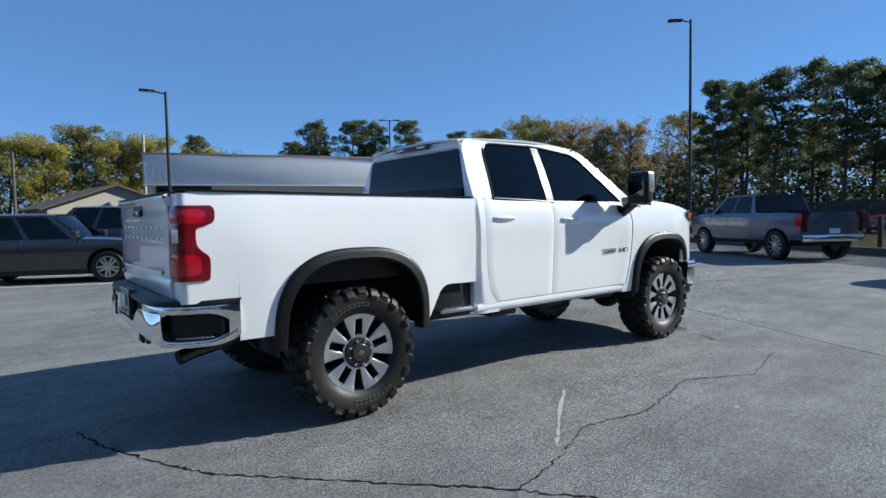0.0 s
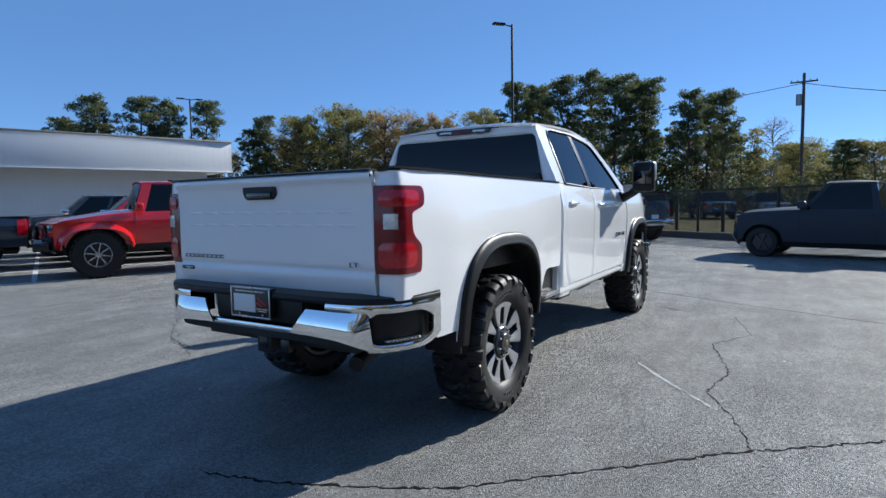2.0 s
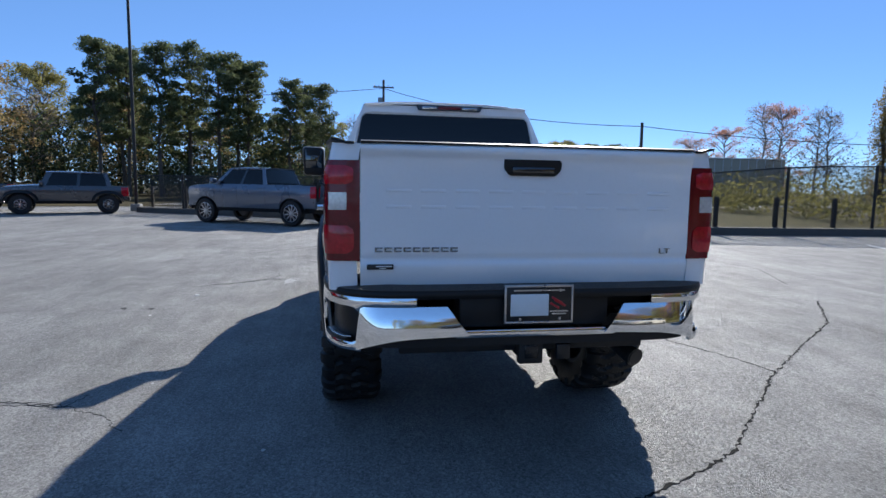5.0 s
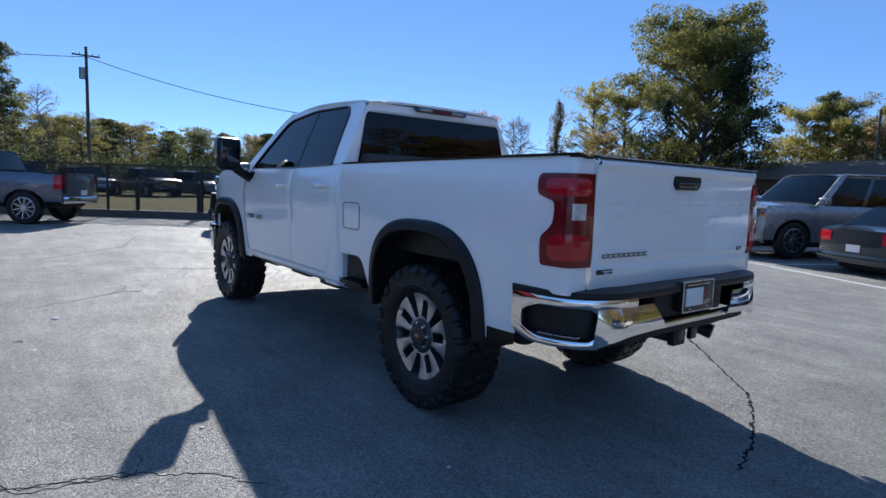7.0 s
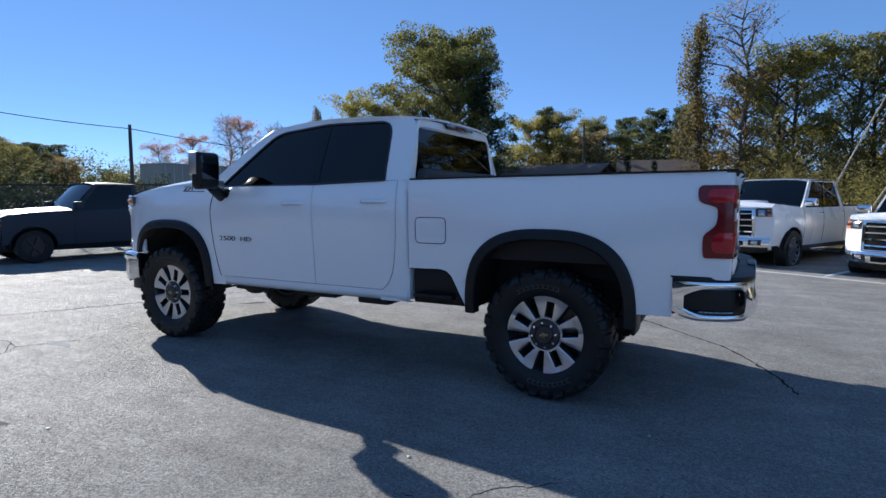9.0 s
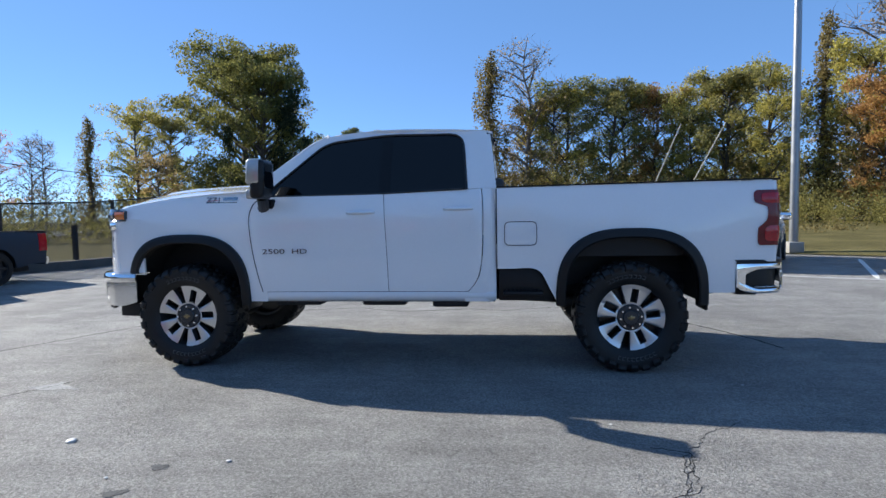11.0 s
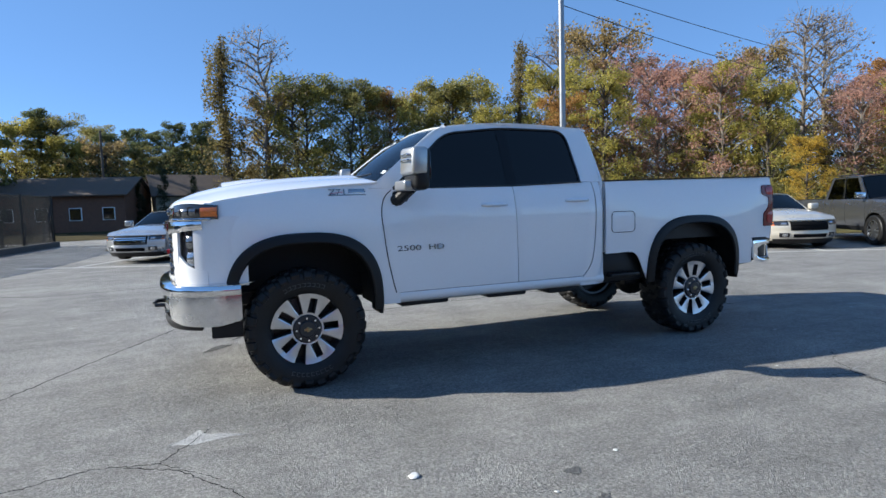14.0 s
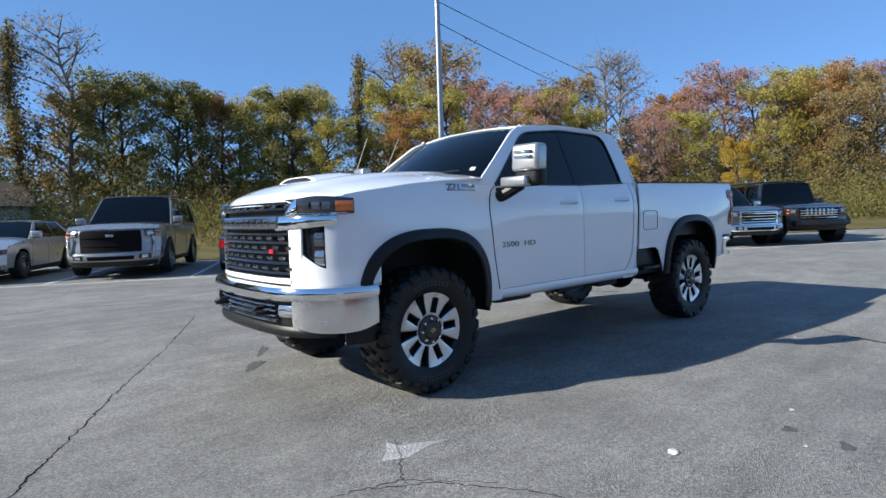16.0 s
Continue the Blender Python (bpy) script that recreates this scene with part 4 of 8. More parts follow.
    for yy, zz in ((0.09, 0.811), (-0.10, 0.811), (-0.10, 0.942)):
        cylinder(bm, (-3.30, yy, zz), (-3.308, yy, zz), 0.008, 0.006, 10)
    part("plate_screws", bm, STEEL, plate)
    for b_ in ((-0.162, 0.162, 0.790, 0.800), (-0.162, 0.162, 0.957, 0.967), (-0.164, -0.154, 0.790, 0.967), (0.154, 0.164, 0.790, 0.967)):
        bm = bmesh.new()
        box(bm, -3.3055, -3.299, *b_, 0.002)
        part("plate_rim", bm, STEEL, plate)

    # hood, windscreen, roof, cab back
    hood_edge = lambda x: curve_at([(1.1, 1.605), (1.5, 1.59), (2.0, 1.553), (2.4, 1.505), (2.62, 1.466), (2.75, 1.446), (3.0, 1.43)], x)
    hood_mid = lambda x: curve_at([(1.2, 1.672), (1.6, 1.672), (2.1, 1.645), (2.5, 1.592), (2.75, 1.535), (2.9, 1.482), (3.0, 1.45)], x)
    bm = bmesh.new()
    def hood(u, v):
        q = 2 * v - 1
        y = 0.905 * q
        xf = 2.952 - 0.30 * abs(q) ** 3.2
        xb = 1.455 - 0.10 * q * q
        x = xb + (xf - xb) * u
        lim = side_y(min(x, 2.62), 1.5) - 0.02
        y = lim * q
        e, m = hood_edge(x), hood_mid(x)
        z = e + (m - e) * (1 - abs(q) ** 2.6) + 0.022 * (1 / (1 + math.exp((abs(q) - 0.52) * 26))) * min(1, (1 - u) * 6)
        return x, y, z - 0.05 * max(0, u - 0.97) / 0.03
    sheet(bm, 44, 48, hood, 0.012)
    hood_ob = part("hood", bm, WHITE_PAINT, T, "white hood with a raised middle and scoop")
    bm = bmesh.new()
    def scoop(u, v):
        q = 2 * v - 1
        x = 2.02 + 0.50 * u
        lift = 0.038 * math.sin(math.pi * min(1, 0.25 + 0.75 * u) * 0.5) * (1 - abs(q) ** 4)
        base = hood((x - 1.455) / 1.49, 0.5 + 0.18 * q)
        return x, 0.33 * q * (0.85 + 0.15 * u), base[2] - 0.004 + lift * min(1, u * 2.5)
    sheet(bm, 18, 20, scoop, 0.02)
    part("hood_scoop", bm, WHITE_PAINT, hood_ob)
    bm = bmesh.new()
    sheet(bm, 4, 18, lambda u, v: (lambda p: (p[0] + 0.004 + 0.03 * u, p[1] * 0.9, p[2] - 0.010 - 0.034 * u))(scoop(1.0, 0.04 + 0.92 * v)), 0.006)
    part("scoop_mesh", bm, BLACK_PLASTIC, hood_ob, "black mesh in the scoop")
    bm = bmesh.new()
    sheet(bm, 6, 24, lambda u, v: (lambda q: (1.465 - 0.10 * q * q - 0.11 + 0.115 * u, 0.86 * q, 1.634 + 0.016 * u - 0.05 * abs(q) ** 3))(2 * v - 1), 0.01)
    part("cowl", bm, BLACK_PLASTIC, T, "black cowl panel with wipers")
    bm = bmesh.new()
    def shield(u, v):
        q = 2 * u - 1
        bx, by, bz = 1.40 - 0.17 * q * q, 0.872 * q, 1.632 - 0.035 * q * q
        tx, ty, tz = 0.715 - 0.07 * q * q, 0.695 * q, 2.108 - 0.024 * q * q
        bow = 0.020 * math.sin(math.pi * v)
        return bx + (tx - bx) * v + bow, by + (ty - by) * v, bz + (tz - bz) * v + bow
    sheet(bm, 24, 14, shield, 0.005)
    ws = part("windscreen", bm, GLASS_SHIELD, T, "tinted windscreen")
    bm = bmesh.new()
    sheet(bm, 6, 4, lambda u, v: (lambda p: (p[0] + 0.006, p[1], p[2] + 0.006))(shield(0.875 + 0.028 * u, 0.12 + 0.05 * v)), 0.002)
    part("window_sticker", bm, PLATE_WHITE, ws)
    for s in (1, -1):
        bm = bmesh.new()
        post_line = [q for q in rounded([(1.43, 1.548, 0), (0.75, 2.083, 0), (0.05, 2.132, 0)], 0.12, 6) if q.x > 0.64]
        def post(u, v):
            a = Vector(shield(1.0 if s > 0 else 0.0, u)) + Vector((0.01, 0, 0.005))
            b = along(post_line, u)
            b = Vector((b.x, s * (glass_y(b.y) + 0.004), b.y))
            p = a.lerp(b, v)
            n = Vector((0.35, s * 0.75, 0.3)) * (0.012 * math.sin(math.pi * v))
            return p + n
        sheet(bm, 20, 6, post, 0.02)
        part("windscreen_post", bm, WHITE_PAINT, T)
        bm = bmesh.new()
        tube(bm, [shield(0.04 + 0.92 * k / 20, 0.0) for k in range(21)], 0.012, 6)
        if s > 0:
            part("shield_seal", bm, SATIN_BLACK, T)
        else:
            bm.free()
        bm = bmesh.new()
        y0 = 0.05 if s > 0 else -0.62
        tube(bm, [(1.43, y0, 1.655), (1.38, y0 + 0.1, 1.672), (1.32, y0 + 0.55, 1.680)], 0.009, 6)
        part("wiper", bm, SATIN_BLACK, T, "black wiper")
    bm = bmesh.new()
    def roof(u, v):
        q = 2 * v - 1
        x0, x1 = -0.835, 0.722 - 0.072 * q * q
        x = x0 + (x1 - x0) * u
        ze = curve_at([(-0.9, 2.078), (-0.74, 2.106), (0.0, 2.134), (0.42, 2.118), (0.75, 2.080)], x)
        zm = curve_at([(-0.9, 2.104), (-0.7, 2.142), (0.05, 2.174), (0.45, 2.152), (0.72, 2.110)], x)
        w = curve_at([(-0.9, 0.70), (0.0, 0.705), (0.66, 0.685)], x)
        return x, w * q, ze + (zm - ze) * (1 - abs(q) ** 3) - 0.006 * (abs(abs(q) - 0.80) < 0.04)
    sheet(bm, 36, 50, roof, 0.02)
    part("roof", bm, WHITE_PAINT, T, "white cab roof")
    bm = bmesh.new()
    outer = rounded([(-0.93, 1.50, 0), (-0.925, 1.60, 0), (-0.70, 2.088, 0), (0.70, 2.088, 0), (0.925, 1.60, 0), (0.93, 1.50, 0)], 0.05)
    inner = rounded([(-0.80, 1.50, 0), (-0.795, 1.62, 0), (-0.715, 2.008, 0), (0.715, 2.008, 0), (0.795, 1.62, 0), (0.80, 1.50, 0)], 0.03)
    back_x = lambda z: -0.855 + 0.045 * max(0, (z - 1.55) / 0.55) ** 2
    sheet(bm, 60, 4, lambda u, v: (lambda p: (back_x(p.y) + 0.016 * (v > 0.8), p.x, p.y))(along(outer, u).lerp(along(inner, u), v)), -0.02)
    part("cab_back", bm, WHITE_PAINT, T)
    bm = bmesh.new()
    sheet(bm, 20, 10, lambda u, v: (back_x(1.60 + 0.41 * v) + 0.012, (2 * u - 1) * (0.80 - 0.083 * v), 1.60 + 0.41 * v), 0.005)
    part("back_window", bm, GLASS_DARK, T, "dark tinted back window")
    bm = bmesh.new()
    box(bm, -0.86, -0.84, -0.93, 0.93, 0.62, 1.585, 0.0)
    part("cab_wall", bm, WHITE_PAINT, T)
    bm = bmesh.new()
    prism(bm, [(q.x, q.y) for q in rounded([(-0.29, 0.022, 0), (0.29, 0.022, 0), (0.27, -0.022, 0), (-0.27, -0.022, 0), (-0.29, 0.022, 0)], 0.012)], Matrix.Translation((-0.832, -0.02, 2.072)) @ back @ Matrix.Rotation(radians(-16), 4, "X"), 0.016, 0.004)
    hi = part("high_brake_light", bm, GLOSS_BLACK, T, "high brake light with red and clear lenses")
    bm = bmesh.new()
    for a, b in ((-0.12, 0.08),):
        box(bm, -0.857, -0.845, a, b, 2.062, 2.084, 0.003)
    part("brake_lens", bm, DARK_RED_LENS, hi)
    bm = bmesh.new()
    for a, b in ((-0.26, -0.13), (0.09, 0.22)):
        box(bm, -0.857, -0.845, a, b, 2.062, 2.084, 0.003)
    part("cargo_lens", bm, CLEAR_LENS, hi)
    bm = bmesh.new()
    sheet(bm, 10, 6, lambda u, v: (0.42 - 0.17 * u, 0.02 * (2 * v - 1) * (1 - 0.5 * u), 2.13 + 0.055 * math.sin(math.pi * u) ** 0.7 * (1 - (2 * v - 1) ** 2)), 0.006)
    part("roof_antenna", bm, SATIN_BLACK, T, "black shark fin antenna")

    # cargo bed inside
    for nm, b in (("bed_floor", (-3.12, -0.88, -0.86, 0.86, 0.98, 1.0)), ("bed_front", (-0.905, -0.875, -0.93, 0.93, 0.90, 1.575))):
        bm = bmesh.new()
        box(bm, *b)
        part(nm, bm, BLACK_PLASTIC if nm == "bed_floor" else WHITE_PAINT, T)
    for s in (1, -1):
        bm = bmesh.new()
        box(bm, -3.11, -0.9, min(s * 0.85, s * 0.87), max(s * 0.85, s * 0.87), 0.98, 1.575)
        part("bed_liner", bm, BLACK_PLASTIC, T)

    # grille, chrome bar, bumper middle
    bm = bmesh.new()
    plan_sheet(bm, FRONT_PLAN, 0.0, 0.42, 0.90, 1.45, 1, -0.045, 0.0, 0.02, 16, 8, True)
    grille = part("grille", bm, SATIN_BLACK, T, "black grille with dark chrome mesh bars")
    bm = bmesh.new()
    plan_sheet(bm, FRONT_PLAN, 0.0, 0.30, 1.252, 1.338, 1, 0.016, 0.012, 0.03, 16, 6, True)
    bar = part("grille_bar", bm, DARK_CHROME, grille, "wide chrome grille bar")
    for k in range(9):
        bm = bmesh.new()
        yy = -0.40 + k * 0.10
        xx = plan_point(FRONT_PLAN, abs(yy) / 1.72, 1, 0.027)[0]
        box(bm, xx, xx + 0.006, yy - 0.034, yy + 0.034, 1.272, 1.284, 0.002)
        box(bm, xx, xx + 0.006, yy - 0.034, yy + 0.034, 1.308, 1.320, 0.002)
        box(bm, xx, xx + 0.006, yy - 0.034, yy - 0.018, 1.272, 1.320, 0.002)
        part("bar_plaque", bm, CHROME, bar)
    for z in (1.385, 1.425, 0.945, 1.015, 1.085, 1.155, 1.215):
        bm = bmesh.new()
        reach = 0.365 if z > 1.3 else 0.37
        plan_sheet(bm, FRONT_PLAN, 0.0, reach, z - 0.009, z + 0.009, 1, -0.004, 0.006, 0.02, 14, 2, True)
        part("grille_slat", bm, GRILLE_DARK, grille)
    bm = bmesh.new()
    box(bm, -0.012, 0.012, -0.042, 0.042, -0.012, 0.012, 0.006)
    link = part("grille_link", bm, DARK_CHROME, grille)
    first_link = True
    for line, z in enumerate((0.978, 1.05, 1.12, 1.187, 1.405)):
        for k in range(9):
            yy = -0.6 + 0.15 * k + (0.075 if line % 2 else 0)
            if abs(yy) > 0.62:
                continue
            o = link if first_link else link.copy()
            if not first_link:
                scene.collection.objects.link(o)
            first_link = False
            o.location = (plan_point(FRONT_PLAN, abs(yy) / 1.72, 1, -0.010)[0], yy, z)
    bm = bmesh.new()
    box(bm, 2.93, 2.948, 0.40, 0.47, 1.08, 1.11, 0.004)
    part("grille_badge", bm, BADGE_RED, grille, "small red grille badge")
    bm = bmesh.new()
    plan_sheet(bm, FRONT_PLAN, 0.0, 0.38, 0.875, 0.915, 1, 0.006, 0.008, 0.02, 16, 4, True)
    part("grille_base", bm, WHITE_PAINT, grille)
    bm = bmesh.new()
    plan_sheet(bm, BUMP_PLAN, 0.0, 1.0, lambda q: 0.765 + 0.02 * q, lambda q: 0.862 - 0.01 * q, 1, 0.006, 0.014, 0.015, 34, 6, True)
    sheet(bm, 60, 3, lambda u, v: (lambda p: (p[0] - 0.10 * v, p[1] * (1 - 0.05 * v), 0.858 + 0.014 * v))(plan_point(BUMP_PLAN, abs(2 * u - 1), 1 if u > 0.5 else -1)), 0.008)
    part("front_bumper", bm, CHROME, T, "chrome front bumper")
    bm = bmesh.new()
    plan_sheet(bm, BUMP_PLAN, 0.0, 0.44, 0.58, 0.77, 1, -0.05, 0.0, 0.02, 16, 4, True)
    intake = part("bumper_intake", bm, SATIN_BLACK, T)
    bm = bmesh.new()
    for z in (0.625, 0.66, 0.695, 0.73):
        plan_sheet(bm, BUMP_PLAN, 0.0, 0.27, z - 0.006, z + 0.006, 1, -0.015, 0.004, 0.03, 12, 2, True)
    part("intake_slats", bm, DARK_CHROME, intake)
    bm = bmesh.new()
    plan_sheet(bm, BUMP_PLAN, 0.0, 0.66, lambda q: 0.525, lambda q: 0.60 - 0.02 * q, 1, -0.03, 0.012, 0.03, 24, 4, True)
    part("bumper_valance", bm, BLACK_PLASTIC, T, "black lower valance")

    # cabin
    bm = bmesh.new()
    box(bm, -0.82, 1.30, -0.88, 0.88, 0.62, 0.70)
    part("cabin_floor", bm, INTERIOR, T)
    bm = bmesh.new()
    box(bm, 0.92, 1.32, -0.84, 0.84, 1.15, 1.60, 0.08, None, 3)
    part("dashboard", bm, INTERIOR, T)
    for sx, sy, w in ((0.32, 0.42, 0.26), (0.32, -0.42, 0.26), (-0.58, 0.0, 0.78)):
        bm = bmesh.new()
        box(bm, sx - 0.25, sx + 0.28, sy - w, sy + w, 0.98, 1.12, 0.05, None, 3)
        box(bm, sx - 0.30, sx - 0.16, sy - w, sy + w, 1.08, 1.68, 0.05, Matrix.Translation((sx - 0.2, 0, 1.08)) @ Matrix.Rotation(radians(-12 if w < 0.5 else -6), 4, "Y") @ Matrix.Translation((-sx + 0.2, 0, -1.08)), 3)
        for hy in ((sy,) if w < 0.5 else (-0.45, 0.45)):
            hx0 = sx - 0.40 if w < 0.5 else sx - 0.25
            box(bm, hx0, hx0 + 0.10, hy - 0.13, hy + 0.13, 1.66, 1.84, 0.04, None, 3)
        part("seat", bm, SEAT, T)
    bm = bmesh.new()
    wheel_m = Matrix.Translation((0.80, 0.42, 1.46)) @ Matrix.Rotation(radians(-62), 4, "Y")
    lathe(bm, [(0.185 + 0.016 * math.cos(a), 0.016 * math.sin(a)) for a in (2 * math.pi * k / 8 for k in range(8))], 32, wheel_m, True)
    for a in (90, 210, 330):
        box(bm, 0.02, 0.18, -0.018, 0.018, -0.012, 0.012, 0.004, wheel_m @ Matrix.Rotation(radians(a), 4, "Z"))
    box(bm, -0.06, 0.06, -0.06, 0.06, -0.02, 0.025, 0.015, wheel_m)
    part("steering_wheel", bm, INTERIOR, T)

    # underbody
    bm = bmesh.new()
    box(bm, 1.25, 2.75, -0.52, 0.52, 0.62, 1.50, 0.05)
    part("engine_block", bm, UNDER, T)
    bm = bmesh.new()
    box(bm, -2.75, -0.9, -0.52, 0.52, 0.70, 0.99, 0.02)
    part("bed_underside", bm, UNDER, T)
    for s in (1, -1):
        bm = bmesh.new()
        tube(bm, [(-3.1, s * 0.48, 0.72), (-2.6, s * 0.48, 0.74), (-2.0, s * 0.47, 0.82), (-1.4, s * 0.47, 0.66), (0.8, s * 0.47, 0.62), (1.5, s * 0.46, 0.72), (2.4, s * 0.46, 0.74), (2.85, s * 0.46, 0.70)], 0.07, 6)
        part("frame_rail", bm, UNDER, T)
        bm = bmesh.new()
        box(bm, -2.55, -1.4, s * 0.56 - 0.04, s * 0.56 + 0.04, 0.50, 0.57, 0.01)
        part("leaf_spring", bm, UNDER, T)
        bm = bmesh.new()
        cylinder(bm, (-1.8, s * 0.5, 0.42), (-1.65, s * 0.45, 0.85), 0.035)
        part("shock", bm, UNDER, T)
        for xx, w in ((0.95, 0.22), (0.15, 0.2), (-0.45, 0.16)):
            bm = bmesh.new()
            box(bm, xx - w, xx + w, min(s * 0.62, s * 0.86), max(s * 0.62, s * 0.86), 0.55 if xx > 0 else 0.535, 0.60, 0.02)
            part("under_tray", bm, UNDER, T)
    for xx, yy in ((REAR_AXLE, 0.0), (FRONT_AXLE, -0.2)):
        bm = bmesh.new()
        cylinder(bm, (xx, -0.80, HUB_Z), (xx, 0.80, HUB_Z), 0.055, None, 14)
        bmesh.ops.create_uvsphere(bm, u_segments=16, v_segments=10, radius=0.19, matrix=Matrix.Translation((xx, yy, HUB_Z)))
        part("axle", bm, UNDER, T)
    bm = bmesh.new()
    cylinder(bm, (-1.9, 0, 0.47), (0.4, 0, 0.60), 0.05, None, 12)
    box(bm, 0.2, 1.2, -0.25, 0.25, 0.50, 0.80, 0.06)
    part("drive_line", bm, UNDER, T)
    bm = bmesh.new()
    box(bm, -1.3, 0.6, -0.42, -0.12, 0.55, 0.80, 0.05)
    part("fuel_tank", bm, UNDER, T)
    bm = bmesh.new()
    box(bm, -3.2, -2.86, -0.045, 0.045, 0.585, 0.675, 0.006)
    box(bm, -3.215, -3.17, -0.06, 0.06, 0.57, 0.69, 0.008)
    box(bm, -3.12, -2.95, -0.62, 0.62, 0.61, 0.68, 0.01)
    hitch = part("tow_hitch", bm, UNDER, T, "black receiver hitch")
    bm = bmesh.new()
    box(bm, -3.219, -3.214, -0.032, 0.032, 0.60, 0.662, 0.004)
    box(bm, -3.21, -3.18, -0.20, -0.13, 0.585, 0.66, 0.008)
    part("hitch_plug", bm, SATIN_BLACK, hitch)
    bm = bmesh.new()
    tube(bm, [(-1.2, -0.42, 0.62), (-2.4, -0.47, 0.66), (-2.8, -0.56, 0.60), (-3.02, -0.58, 0.565), (-3.10, -0.60, 0.545)], [0.04, 0.04, 0.04, 0.045, 0.048], 14)
    pipe = part("exhaust_pipe", bm, PIPE, T, "steel exhaust tip")
    bm = bmesh.new()
    cylinder(bm, (-3.098, -0.5995, 0.5455), (-3.103, -0.601, 0.5443), 0.040, None, 14)
    part("pipe_mouth", bm, SATIN_BLACK, pipe)
    bm = bmesh.new()
    box(bm, -2.95, -2.35, -0.34, 0.34, 0.56, 0.80, 0.11, None, 4)
    part("spare_cover", bm, UNDER, T)

    first = build_wheel(T)
    first.matrix_basis = pose(FRONT_AXLE, 0.832, HUB_Z) @ Matrix.Rotation(radians(3), 4, "Y")
    for x, sy, spin in ((REAR_AXLE, 1, 8), (FRONT_AXLE, -1, 40), (REAR_AXLE, -1, 16)):
        copy_thing(first, pose(x, 0.832 * sy, HUB_Z, 0, 0, 0 if sy > 0 else 180) @ Matrix.Rotation(radians(spin), 4, "Y"))
    return T


build_truck()

# ---- parked vehicles ----
def car_paint(name, color, metal=0.35, rough=0.28, coat=1.0, spec=0.5):
    return material(name, color, rough, metal, vary=0.05, scale=1.2, coat=coat, spec=spec)


PAINT = {
    "red": car_paint("red_paint", (0.58, 0.010, 0.012), 0.0, 0.2), "silver": car_paint("silver_paint", (0.46, 0.47, 0.48), 0.6),
    "navy": car_paint("navy_paint", (0.018, 0.026, 0.045)), "black": car_paint("black_paint", (0.010, 0.010, 0.011), 0.1),
    "slate": car_paint("slate_paint", (0.10, 0.125, 0.165), 0.5), "charcoal": car_paint("charcoal_paint", (0.035, 0.038, 0.042)), "steel": car_paint("steel_grey_paint", (0.27, 0.275, 0.285), 0.5),
    "grey": car_paint("grey_paint", (0.065, 0.068, 0.075), 0.5), "white": car_paint("parked_white_paint", (0.78, 0.78, 0.77), 0.0),
    "beige": car_paint("beige_paint", (0.58, 0.54, 0.45), 0.3), "faded": car_paint("faded_blue_grey_paint", (0.036, 0.045, 0.058), 0.0, 0.5, 0.0, 0.2),
}
CAR_GLASS = tinted_glass("car_glass", (0.10, 0.11, 0.12))
MESH_BLACK = material("black_mesh", (0.006, 0.006, 0.0065), 0.8, vary=0.3, scale=20, spec=0.12)
WHEELS = {}


